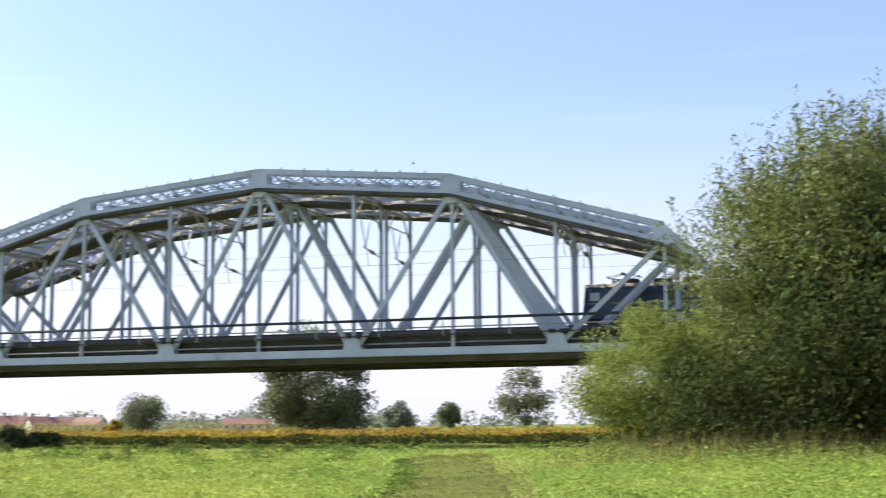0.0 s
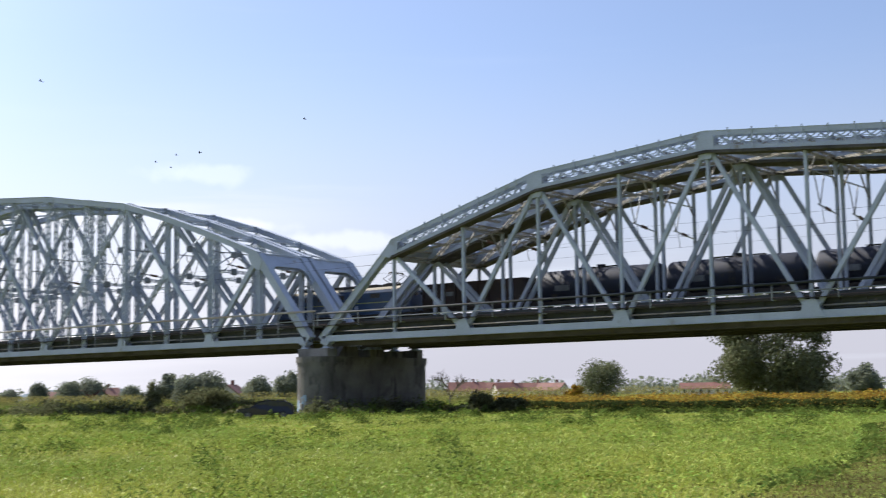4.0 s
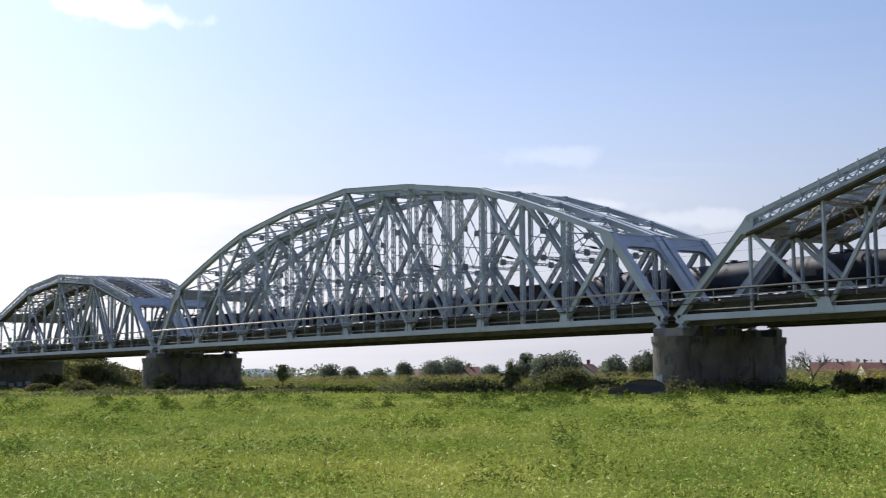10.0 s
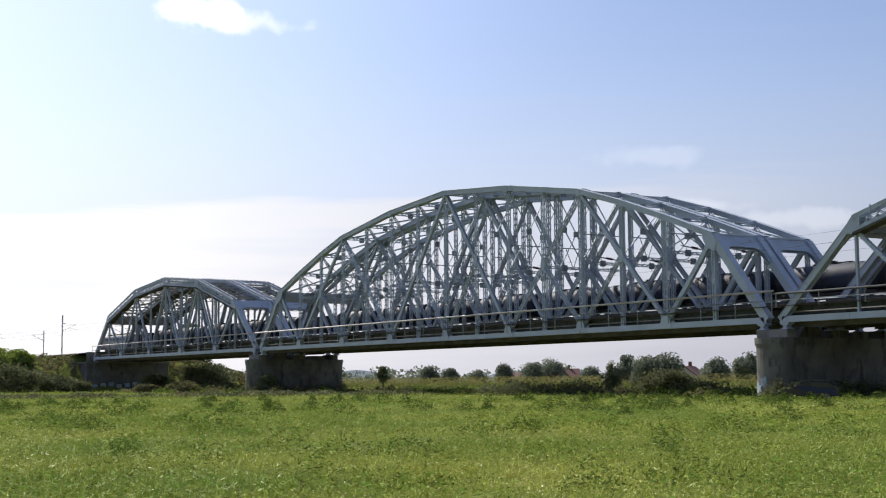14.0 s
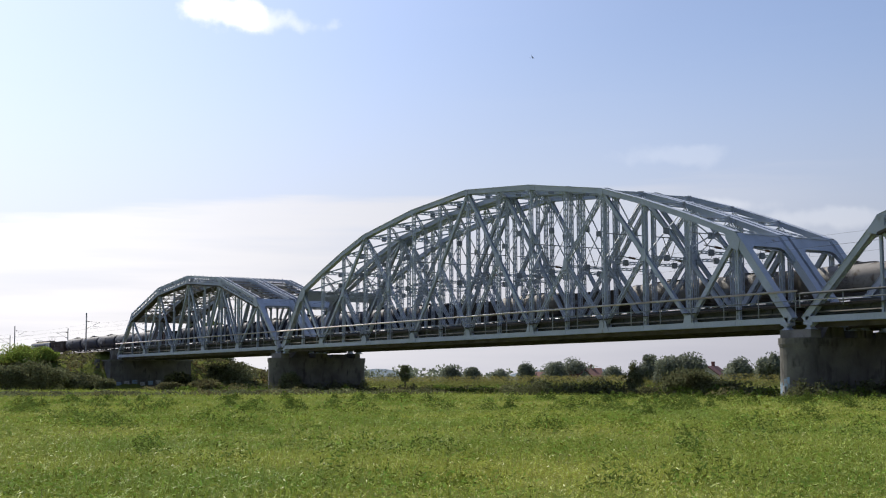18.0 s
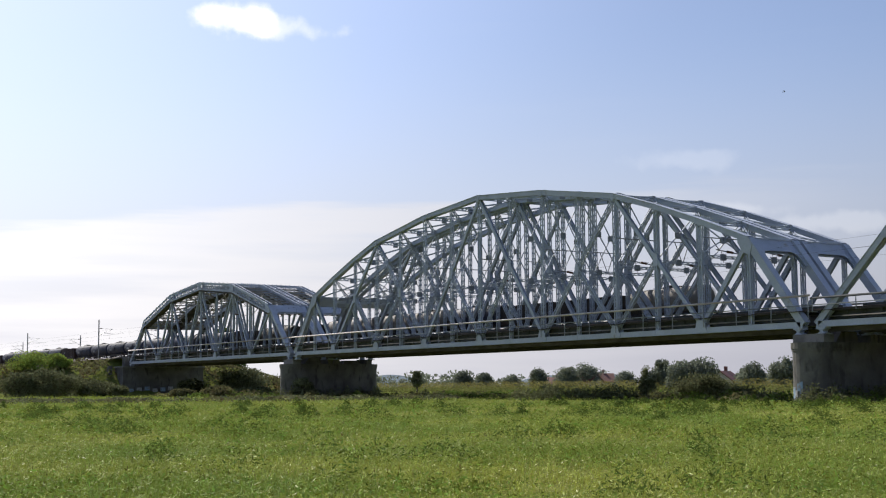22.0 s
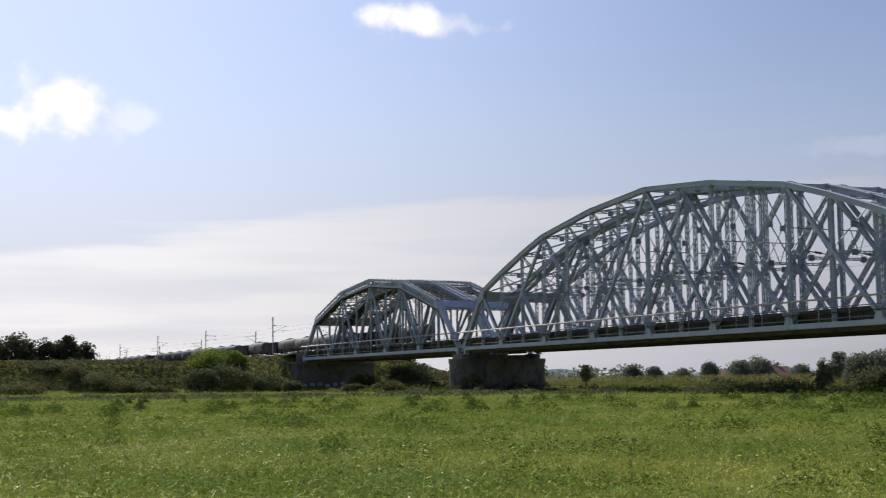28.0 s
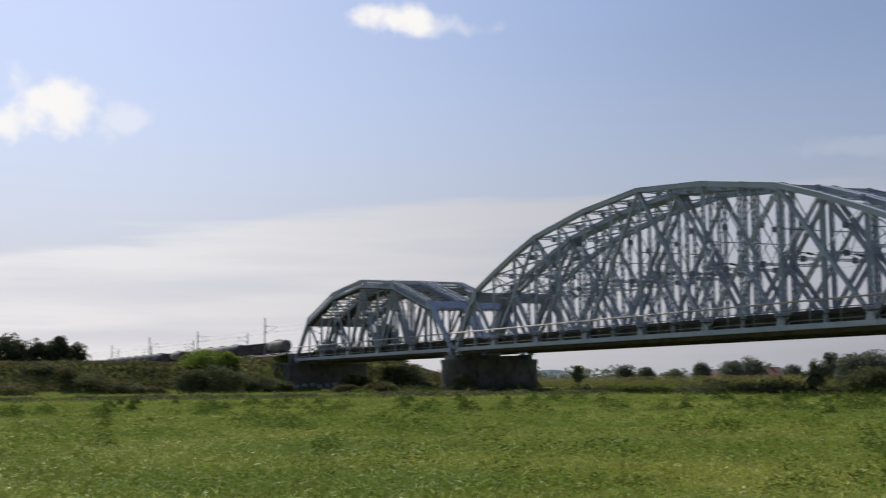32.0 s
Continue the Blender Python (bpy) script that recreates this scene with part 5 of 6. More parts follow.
    for i, (az, d, h, w) in enumerate(((69.9, 330, 10.5, 13), (68.8, 335, 11, 12), (67.6, 330, 15.6, 9.5), (71.8, 385, 9.5, 12))):
        tree("tree", az, d, h, w, LEAF, "dark tree behind the railway embankment", seed=140 + i, n=6000, size=0.8, lumps=44, low=0.02, aspect=0.6, trunk=0.3, group="trees behind the embankment")
    # far woods along the horizon
    rng = np.random.default_rng(77)
    C, S = [], []
    for i in range(420):
        az = rng.uniform(-8, 66)
        if rng.uniform() > 0.35 + 0.5 * (math.sin(az * 0.55) * math.sin(az * 0.21 + 1) > 0):
            continue
        d = rng.uniform(600, 800)
        s = rng.uniform(2.0, 4.2)
        C.append((-d * math.sin(radians(az)), d * math.cos(radians(az)), s * 1.1))
        S.append(s * 0.9)
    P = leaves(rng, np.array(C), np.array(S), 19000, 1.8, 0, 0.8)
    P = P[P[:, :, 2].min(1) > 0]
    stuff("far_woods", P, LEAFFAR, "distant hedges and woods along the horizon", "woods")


build_trees()


def build_bare_tree(az, dist, tall, wide):
    """Leafless crooked tree: forked limbs that taper to twigs."""
    rng = random.Random(26)
    x, y = -dist * math.sin(radians(az)), dist * math.cos(radians(az))
    t = thing("bare_tree", "nearly leafless slender tree with forked crooked limbs", "tree", loc=(x, y, float(ground_z(x, y)) - 0.1))
    put("trunk", Mesh().tube((0, 0, -0.3), (0.1, 0, tall * 0.3), 0.13, 0.1, 8).mesh("trunk", BARK, True), t)

    def grow(m, p, d, length, r, depth):
        q = p + d * length
        m.tube(p, q, r, r * 0.7, 5)
        if depth:
            for k in range(3):
                e = (d + Vector((rng.uniform(-0.9, 0.9) * wide / tall * 1.6, rng.uniform(-0.9, 0.9), rng.uniform(-0.15, 0.5)))).normalized()
                grow(m, q, e, length * rng.uniform(0.6, 0.85), max(r * 0.62, 0.022), depth - 1)

    for k in range(5):
        a = 2 * math.pi * k / 5
        m = Mesh()
        grow(m, Vector((0.1, 0, tall * (0.22 + 0.02 * k))), Vector((math.cos(a) * 0.75, math.sin(a) * 0.75, 1)).normalized(), tall * 0.24, 0.075, 3)
        put("limb", m.mesh("limb", BARK), t)


build_bare_tree(36.75, 170, 5.5, 4.0)


def build_hills():
    """Low hills on the skyline, the distance haze painted in as blue."""
    m = Mesh()
    hill = material("hazed_hill", (0.10, 0.14, 0.17), (0.08, 0.12, 0.15), rough=1.0, scale=0.002, fine=0.01, bump=0)
    n = 60
    V, F = [], []
    for i in range(n + 1):
        a = radians(50 + 16 * i / n)
        h = 16 + 10 * math.sin(i * 0.19) + 4 * math.sin(i * 0.53)
        for d, z in ((2900, -2), (3100, max(4, h) * 1.0), (3400, -2)):
            V.append((-d * math.sin(a), d * math.cos(a), z))
    for i in range(n):
        for j in range(2):
            F.append((3 * i + j, 3 * i + j + 1, 3 * i + j + 4, 3 * i + j + 3))
    m.add(V, F)
    tagged(new("backdrop_hills", m.mesh("backdrop_hills", hill, True)), "low hazy hills on the far skyline", "hills", kind="structure")


build_hills()

# ---- train ----
LOCO_LEN, WAGON_LEN, WAGONS = 19.6, 12.95, 25
TRAIN_ROWS = [(0.0, -20.3), (2.0, -58.2), (4.0, -96.9), (9.0, -193.5), (15.0, -311.0), (19.0, -389.0), (23.0, -469.3), (27.0, -548.5), (32.0, -649.0)]
MOVERS = []
LOCO_BLUE = material("locomotive_blue_paint", (0.010, 0.038, 0.092), (0.007, 0.026, 0.06), rough=0.35, scale=0.5, third=(0.05, 0.05, 0.05), third_amount=0.3)
LOCO_ROOF = material("dusty_cream_roof_paint", (0.34, 0.30, 0.21), (0.22, 0.19, 0.13), rough=0.7, scale=0.7, third=(0.12, 0.09, 0.06), third_amount=0.4)
LOCO_UNDER = material("grimy_underframe", (0.035, 0.032, 0.03), (0.05, 0.04, 0.03), rough=0.8, scale=1)
LINING = material("yellow_lining", (0.25, 0.27, 0.08), (0.18, 0.2, 0.06), rough=0.5)
PALE = material("pale_lettering", (0.16, 0.17, 0.19), (0.10, 0.11, 0.12), rough=0.5)
PALEBRIGHT = material("pale_blue_lettering", (0.26, 0.30, 0.36), (0.20, 0.23, 0.28), rough=0.5)
WINDOW = material("dark_window_glass", (0.02, 0.025, 0.03), (0.015, 0.02, 0.02), rough=0.08, bump=0)
# brightness of the sky behind the cab is painted into this glass
CABGLASS = material("sky_toned_cab_glass", (0.42, 0.47, 0.52), (0.36, 0.41, 0.46), rough=0.08, bump=0)
LAMP = material("lamp_glass", (0.8, 0.8, 0.75), (0.7, 0.7, 0.65), rough=0.15, bump=0)
BRASSY = material("insulator_brown", (0.12, 0.06, 0.04), (0.10, 0.05, 0.03), rough=0.3)
TANKDARK = material("dark_blue_tank_paint", (0.024, 0.031, 0.056), (0.018, 0.023, 0.042), rough=0.66, spec=0.35, scale=0.4, third=(0.045, 0.04, 0.036), third_amount=0.4)
TANKGREY = material("grey_tank_paint", (0.24, 0.225, 0.205), (0.17, 0.155, 0.14), rough=0.7, spec=0.3, scale=0.4, third=(0.10, 0.08, 0.06), third_amount=0.42)
RUSTBODY = material("brown_wagon_paint", (0.042, 0.022, 0.017), (0.027, 0.016, 0.013), rough=0.65, scale=0.5, third=(0.10, 0.05, 0.028), third_amount=0.4)
BLACKBODY = material("sooty_wagon_paint", (0.06, 0.046, 0.038), (0.042, 0.034, 0.029), rough=0.7, scale=0.5, third=(0.08, 0.05, 0.03), third_amount=0.4)
COAL = material("coal_load", (0.02, 0.02, 0.02), (0.03, 0.03, 0.03), rough=0.8, scale=3, bump=0.8)


def wheel_mesh(r=0.46):
    m = Mesh()
    for y, s in ((-0.75, 1), (0.75, -1)):
        m.tube((0, y - 0.065, 0), (0, y + 0.065, 0), r, n=20)
        m.tube((0, y + s * 0.065, 0), (0, y + s * 0.095, 0), r + 0.03, n=20)
    m.tube((0, -0.95, 0), (0, 0.95, 0), 0.08, n=8)
    return m


def bogie(parent, x, base, axles, r, wheel_me):
    m = Mesh()
    for y in (-0.98, 0.98):
        m.prism([(-base / 2 - 0.5, r + 0.12), (-base / 2 - 0.3, r - 0.1), (-base / 2 + 0.3, r - 0.1), (-0.5, r - 0.22), (0.5, r - 0.22), (base / 2 - 0.3, r - 0.1), (base / 2 + 0.3, r - 0.1), (base / 2 + 0.5, r + 0.12), (base / 2, r + 0.3), (-base / 2, r + 0.3)], y - 0.06, y + 0.06)
        for k in (-0.25, 0.0, 0.25):
            m.tube((k, y, r - 0.15), (k, y, r + 0.28), 0.08, n=8)
    m.box((0, 0, r + 0.2), (0.6, 2.0, 0.25))
    b = put("bogie", m.mesh("bogie", LOCO_UNDER), parent, (x, 0, 0))
    for k in range(axles):
        put("wheelset", wheel_me, b, (-base / 2 + base * k / (axles - 1), 0, r))
    return b


def buffers(parent, x, s):
    for y in (-0.88, 0.88):
        m = Mesh()
        m.tube((0, 0, 0), (s * 0.34, 0, 0), 0.11, n=10)
        m.tube((s * 0.34, 0, 0), (s * 0.60, 0, 0), 0.08, n=10)
        m.tube((s * 0.58, 0, 0), (s * 0.63, 0, 0), 0.24, n=16)
        put("buffer", m.mesh("buffer", LOCO_UNDER, False), parent, (x, y, 1.06))
    m = Mesh()
    m.box((s * 0.2, 0, 0), (0.45, 0.1, 0.14))
    m.box((s * 0.5, 0, -0.12), (0.1, 0.12, 0.35))
    put("coupling_hook", m.mesh("coupling_hook", LOCO_UNDER), parent, (x, 0, 1.04))


def pantograph(parent, x, raised):
    """Single or folded diamond collector on insulators."""
    m = Mesh()
    zb = 4.15
    top = 5.2 if raised else 4.62
    for y in (-0.5, 0.5):
        for dx in (-0.8, 0.8):
            m.tube((x + dx, y, 3.85), (x + dx, y, zb), 0.07, n=8)
    for y in (-0.5, 0.5):
        m.beam((x - 0.9, y, zb), (x + 0.9, y, zb), 0.06, 0.06)
        mid = zb + (top - zb) * 0.5
        for s in (-1, 1):
            m.beam((x + s * 0.35, y, zb), (x + s * 1.35, y * 0.9, mid), 0.045, 0.045)
            m.beam((x + s * 1.35, y * 0.9, mid), (x, y * 0.75, top), 0.035, 0.035)
    m.beam((x, -0.95, top), (x, 0.95, top), 0.25, 0.05, (1, 0, 0))
    for s in (-1, 1):
        m.beam((x, s * 0.95, top), (x, s * 1.15, top - 0.18), 0.2, 0.04, (1, 0, 0))
    put("pantograph", m.mesh("pantograph", LOCO_UNDER), parent, label="raised pantograph" if raised else "folded pantograph")


def build_loco():
    l = thing("locomotive", "blue electric freight locomotive with pale roof and yellow lining", "locomotive")
    L, w = LOCO_LEN, 1.49
    x0, x1 = 0.62, L - 0.62
    # body shell: profile across, with sloped cab fronts
    prof = [(-w, 1.15), (-w, 3.25), (-w * 0.93, 3.55), (w * 0.93, 3.55), (w, 3.25), (w, 1.15)]
    rings = []
    for x, k in ((x0, 0.0), (x0 + 0.25, 1.0), (x1 - 0.25, 1.0), (x1, 0.0)):
        ring = []
        for y, z in prof:
            xx = x
            if k == 0.0:
                xx = x + (0.28 if z > 2.2 else 0.0) * (1 if x < L / 2 else -1)
            ring.append((xx, y * (1 if k else 0.93), z))
        rings.append(ring)
    m = Mesh()
    n = len(prof)
    V = [p for r in rings for p in r]
    F = [(j * n + i, j * n + (i + 1) % n, (j + 1) * n + (i + 1) % n, (j + 1) * n + i) for j in range(3) for i in range(n)]
    F += [tuple(range(n)), tuple(range(3 * n, 4 * n))]
    m.add(V, F)
    put("body", m.mesh("body", LOCO_BLUE), l)
    m = Mesh()
    m.prism([(-w * 0.95, 3.5), (-w * 0.8, 3.75), (-w * 0.35, 3.86), (w * 0.35, 3.86), (w * 0.8, 3.75), (w * 0.95, 3.5)], x0 + 0.2, x1 - 0.2, "x")
    put("roof", m.mesh("roof", LOCO_ROOF), l, label="dusty cream roof")
    for i, x in enumerate((4.2, 6.6, 9.0, 10.9, 13.3, 15.4)):
        m = Mesh().box((x, 0, 3.98), (1.3, 1.3, 0.28)).box((x, 0, 4.13), (0.9, 0.8, 0.06))
        put("roof_box", m.mesh("roof_box", LOCO_UNDER), l)
    for s in (-1, 1):
        m = Mesh().box((L / 2, s * (w + 0.012), 2.28), (L - 2.2, 0.02, 0.09))
        put("lining", m.mesh("lining", LINING), l, label="yellow lining stripe")
        for x in (x0 + 1.0, x1 - 1.0):
            m = Mesh().box((x, s * (w + 0.01), 2.8), (0.75, 0.03, 0.62))
            put("cab_window", m.mesh("cab_window", CABGLASS), l)
            m = Mesh().box((x + (1.0 if x < L / 2 else -1.0), s * (w + 0.012), 2.15), (0.68, 0.02, 1.9))
            put("cab_door", m.mesh("cab_door", LOCO_BLUE), l)
        for k in range(5):
            m = Mesh().box((5.2 + k * 2.3, s * (w + 0.01), 2.95), (1.2, 0.03, 0.42))
            for j in range(6):
                m.box((5.2 + k * 2.3, s * (w + 0.03), 2.78 + j * 0.068), (1.15, 0.02, 0.02))
            put("louvre", m.mesh("louvre", LOCO_UNDER), l)
        # company mark drawn as plain shapes
        m = Mesh()
        m.prism([(7.3, 1.75), (8.0, 1.75), (8.35, 2.0), (7.65, 2.0)], s * (w + 0.014), s * (w + 0.022))
        m.prism([(7.0, 1.6), (7.7, 1.6), (8.05, 1.78), (7.35, 1.72)], s * (w + 0.014), s * (w + 0.022))
        put("company_mark", m.mesh("company_mark", PALEBRIGHT), l, label="pale slanted mark")
        for k in range(5):
            m = Mesh().box((9.1 + k * 0.72, s * (w + 0.015), 1.86), (0.5, 0.015, 0.34))
            put("lettering_bar", m.mesh("lettering_bar", PALEBRIGHT), l, label="pale lettering bar")
    for s, x in ((-1, x0 + 0.26), (1, x1 - 0.26)):
        for y in (-0.62, 0.62):
            m = Mesh().box((x + s * 0.02, y, 2.82), (0.05, 0.95, 0.62))
            put("windscreen", m.mesh("windscreen", WINDOW), l)
        for y in (-0.95, 0.95):
            m = Mesh().tube((x + s * 0.2, y, 1.55), (x + s * 0.32, y, 1.55), 0.15, n=14)
            put("headlight", m.mesh("headlight", LAMP), l)
        m = Mesh().tube((x - s * 0.05, 0, 3.4), (x + s * 0.12, 0, 3.4), 0.14, n=14)
        put("headlight", m.mesh("headlight", LAMP), l)
    m = Mesh().box((L / 2, 0, 1.0), (L - 1.3, 2.7, 0.32))
    for x in (7.7, 9.8, 11.9):
        for y in (-1.05, 1.05):
            m.box((x, y, 0.65), (1.7, 0.6, 0.6))
    put("underframe", m.mesh("underframe", LOCO_UNDER), l)
    wm = wheel_mesh(0.62).mesh("wheelset", LOCO_UNDER)
    bogie(l, 4.6, 3.5, 3, 0.62, wm)
    bogie(l, L - 4.6, 3.5, 3, 0.62, wm)
    buffers(l, x0, -1)
    buffers(l, x1, 1)
    pantograph(l, 3.7, False)
    pantograph(l, L - 3.7, True)
    MOVERS.append((l, 0.0))


WAGON_WHEEL = None


def wagon_base(w, L):
    m = Mesh()
    m.box((L / 2, 0, 1.12), (L - 1.25, 0.5, 0.26))
    for y in (-1.2, 1.2):
        m.box((L / 2, y, 1.15), (L - 1.25, 0.1, 0.24))
    for x in (0.68, L - 0.68):
        m.box((x, 0, 1.13), (0.12, 2.6, 0.34))
    put("underframe", m.mesh("underframe", LOCO_UNDER), w)
    bogie(w, 2.5, 1.8, 2, 0.46, WAGON_WHEEL)
    bogie(w, L - 2.5, 1.8, 2, 0.46, WAGON_WHEEL)
    buffers(w, 0.63, -1)
    buffers(w, L - 0.63, 1)


def build_tank(mat, label):
    L = WAGON_LEN
    w = thing("tank_wagon", label, "tank wagon", "tank wagons")
    r, zc, n = 1.42, 2.66, 28
    prof = [(0.34, 0.0), (0.36, r * 0.6), (0.42, r * 0.86), (0.52, r * 0.96), (0.72, r), (L - 0.72, r), (L - 0.52, r * 0.96), (L - 0.42, r * 0.86), (L - 0.36, r * 0.6), (L - 0.34, 0.0)]
    m = Mesh()
    V, F = [], []
    for x, rr in prof:
        for i in range(n):
            a = 2 * math.pi * i / n
            V.append((x, max(rr, 0.02) * math.cos(a), zc + max(rr, 0.02) * math.sin(a)))
    for j in range(len(prof) - 1):
        for i in range(n):
            F.append((j * n + i, j * n + (i + 1) % n, (j + 1) * n + (i + 1) % n, (j + 1) * n + i))
    m.add(V, F)
    put("tank", m.mesh("tank", mat, True), w)
    for x in (3.0, L / 2, L - 3.0):
        m = Mesh()
        V = [(x + dx, rr * math.cos(2 * math.pi * i / n), zc + rr * math.sin(2 * math.pi * i / n)) for dx, rr in ((-0.06, r - 0.01), (-0.06, r + 0.025), (0.06, r + 0.025), (0.06, r - 0.01)) for i in range(n)]
        m.add(V, [(j * n + i, j * n + (i + 1) % n, (j + 1) * n + (i + 1) % n, (j + 1) * n + i) for j in range(3) for i in range(n)])
        put("tank_band", m.mesh("tank_band", mat), w)
    m = Mesh().tube((L / 2, 0, zc + r - 0.05), (L / 2, 0, zc + r + 0.22), 0.36, n=16).tube((L / 2, 0, zc + r + 0.22), (L / 2, 0, zc + r + 0.28), 0.42, n=16)
    put("hatch", m.mesh("hatch", mat), w)
    m = Mesh().box((L / 2 + 1.4, 0.0, zc + r + 0.08), (1.9, 0.7, 0.05)).box((L / 2 - 1.4, 0.0, zc + r + 0.08), (1.9, 0.7, 0.05))
    for dx in (-2.2, -0.7, 0.7, 2.2):
        m.box((L / 2 + dx, 0, zc + r + 0.02), (0.06, 0.6, 0.14))
    put("roof_walk", m.mesh("roof_walk", LOCO_UNDER), w)
    for s in (-1, 1):
        m = Mesh()
        for dx in (-0.2, 0.2):
            m.beam((L / 2 + dx, s * (r + 0.1), 1.2), (L / 2 + dx, s * (r + 0.1), zc + 0.5), 0.04, 0.04)
            m.beam((L / 2 + dx, s * (r + 0.1), zc + 0.5), (L / 2 + dx, s * 0.35, zc + r + 0.1), 0.04, 0.04, (1, 0, 0))
        for k in range(7):
            m.box((L / 2, s * (r + 0.1), 1.4 + k * 0.27), (0.4, 0.03, 0.03))
        put("ladder", m.mesh("ladder", LOCO_UNDER), w)
        m = Mesh().box((L / 2 - 3.2, s * (r - 0.01), zc - 0.25), (1.5, 0.08, 0.5))
        put("lettering_panel", m.mesh("lettering_panel", PALE), w, label="pale lettering panel")
    for x in (2.3, L - 2.3):
        m = Mesh().prism([(-1.05, 1.2), (1.05, 1.2), (1.25, 2.15), (0.7, 1.55), (0, 1.3), (-0.7, 1.55), (-1.25, 2.15)], x - 0.25, x + 0.25, "x")
        put("saddle", m.mesh("saddle", LOCO_UNDER), w)
    wagon_base(w, L)
    return w


def build_gondola(mat, label, hopper):
    L = WAGON_LEN
    w = thing("hopper_wagon" if hopper else "open_wagon", label, "freight wagon", "open wagons")
    z0, z1, hw = 1.3, 3.62, 1.43
    for s in (-1, 1):
        m = Mesh().box((L / 2, s * hw, (z0 + z1) / 2), (L - 1.4, 0.06, z1 - z0))
        m.box((L / 2, s * (hw + 0.03), z1 - 0.06), (L - 1.36, 0.14, 0.14))
        m.box((L / 2, s * (hw + 0.03), z0 + 0.06), (L - 1.36, 0.12, 0.14))
        put("side_wall", m.mesh("side_wall", mat), w)
        for k in range(10):
            x = 0.78 + (L - 1.56) * k / 9
            m = Mesh().box((x, s * (hw + 0.08), (z0 + z1) / 2), (0.12, 0.12, z1 - z0 - 0.1))
            put("stake", m.mesh("stake", mat), w)
        m = Mesh().box((L / 2 - 2.6, s * (hw + 0.045), 2.6), (0.9, 0.02, 0.4))
        put("lettering_panel", m.mesh("lettering_panel", PALE), w, label="pale lettering panel")
    for x, s in ((0.72, -1), (L - 0.72, 1)):
        m = Mesh().box((x, 0, (z0 + z1) / 2), (0.07, 2 * hw, z1 - z0))
        m.box((x + s * 0.05, 0, z1 - 0.06), (0.12, 2 * hw + 0.1, 0.14))
        for y in (-0.9, 0, 0.9):
            m.box((x + s * 0.06, y, (z0 + z1) / 2), (0.1, 0.1, z1 - z0 - 0.1))
        put("end_wall", m.mesh("end_wall", mat), w)
    rng = random.Random(3)
    V, F = [], []
    nx, ny = 16, 6
    for i in range(nx + 1):
        for j in range(ny + 1):
            e = min(i, nx - i, 3) / 3 * min(j, ny - j, 2) / 2
            V.append((0.8 + (L - 1.6) * i / nx, -1.38 + 2.76 * j / ny, 3.25 + 0.42 * e + rng.uniform(-0.06, 0.06)))
    for i in range(nx):
        for j in range(ny):
            F.append((i * (ny + 1) + j, (i + 1) * (ny + 1) + j, (i + 1) * (ny + 1) + j + 1, i * (ny + 1) + j + 1))
    put("load", Mesh().add(V, F).mesh("load", mat if mat is RUSTBODY else COAL), w, label="heaped load")
    m = Mesh().box((L / 2, 0, 1.3), (L - 1.4, 2.8, 0.1))
    put("floor", m.mesh("floor", LOCO_UNDER), w)
    wagon_base(w, L)
    return w


def build_train():
    global WAGON_WHEEL
    WAGON_WHEEL = wheel_mesh(0.46).mesh("wheelset", LOCO_UNDER)
    build_loco()
    kinds = {}
    for i in range(WAGONS):
        if i in (0, 6):
            key = ("gon", RUSTBODY, "rust-brown open freight wagon with heaped load", False)
        elif i in (15, 17, 22, 23):
            key = ("gon", BLACKBODY, "sooty dark hopper wagon loaded with coal", True)
        elif i in (16, 18, 19, 20, 24):
            key = ("tank", TANKGREY, "grimy grey tank wagon with roof walk", False)
        else:
            key = ("tank", TANKDARK, "dark blue tank wagon with roof walk", False)
        k = (key[0], key[1].name)
        if k in kinds:
            ob = copy_thing(kinds[k], pose(0, 0, 0))
        else:
            ob = kinds[k] = build_tank(key[1], key[2]) if key[0] == "tank" else build_gondola(key[1], key[2], key[3])
        MOVERS.append((ob, LOCO_LEN + i * WAGON_LEN))


build_train()

# ---- abutment, track and overhead line beyond the bridge ----
BALLAST = material("track_ballast", (0.20, 0.18, 0.16), (0.14, 0.12, 0.11), rough=0.9, scale=1.5, fine=18, bump=0.8)
MASTSTEEL = material("galvanised_mast", (0.30, 0.31, 0.32), (0.22, 0.23, 0.24), rough=0.5, metal=0.3, scale=1)
WIRE = material("copper_wire", (0.05, 0.05, 0.05), (0.04, 0.04, 0.04), rough=0.9, bump=0)
GRAFFITI_BLUE = material("faded_blue_spray_paint", (0.30, 0.42, 0.55), (0.20, 0.30, 0.42), rough=0.7, scale=1.2, third=(0.25, 0.24, 0.22), third_amount=0.5)
GRAFFITI_WHITE = material("faded_white_spray_paint", (0.5, 0.5, 0.5), (0.35, 0.36, 0.37), rough=0.7, scale=1.2, third=(0.25, 0.24, 0.22), third_amount=0.5)


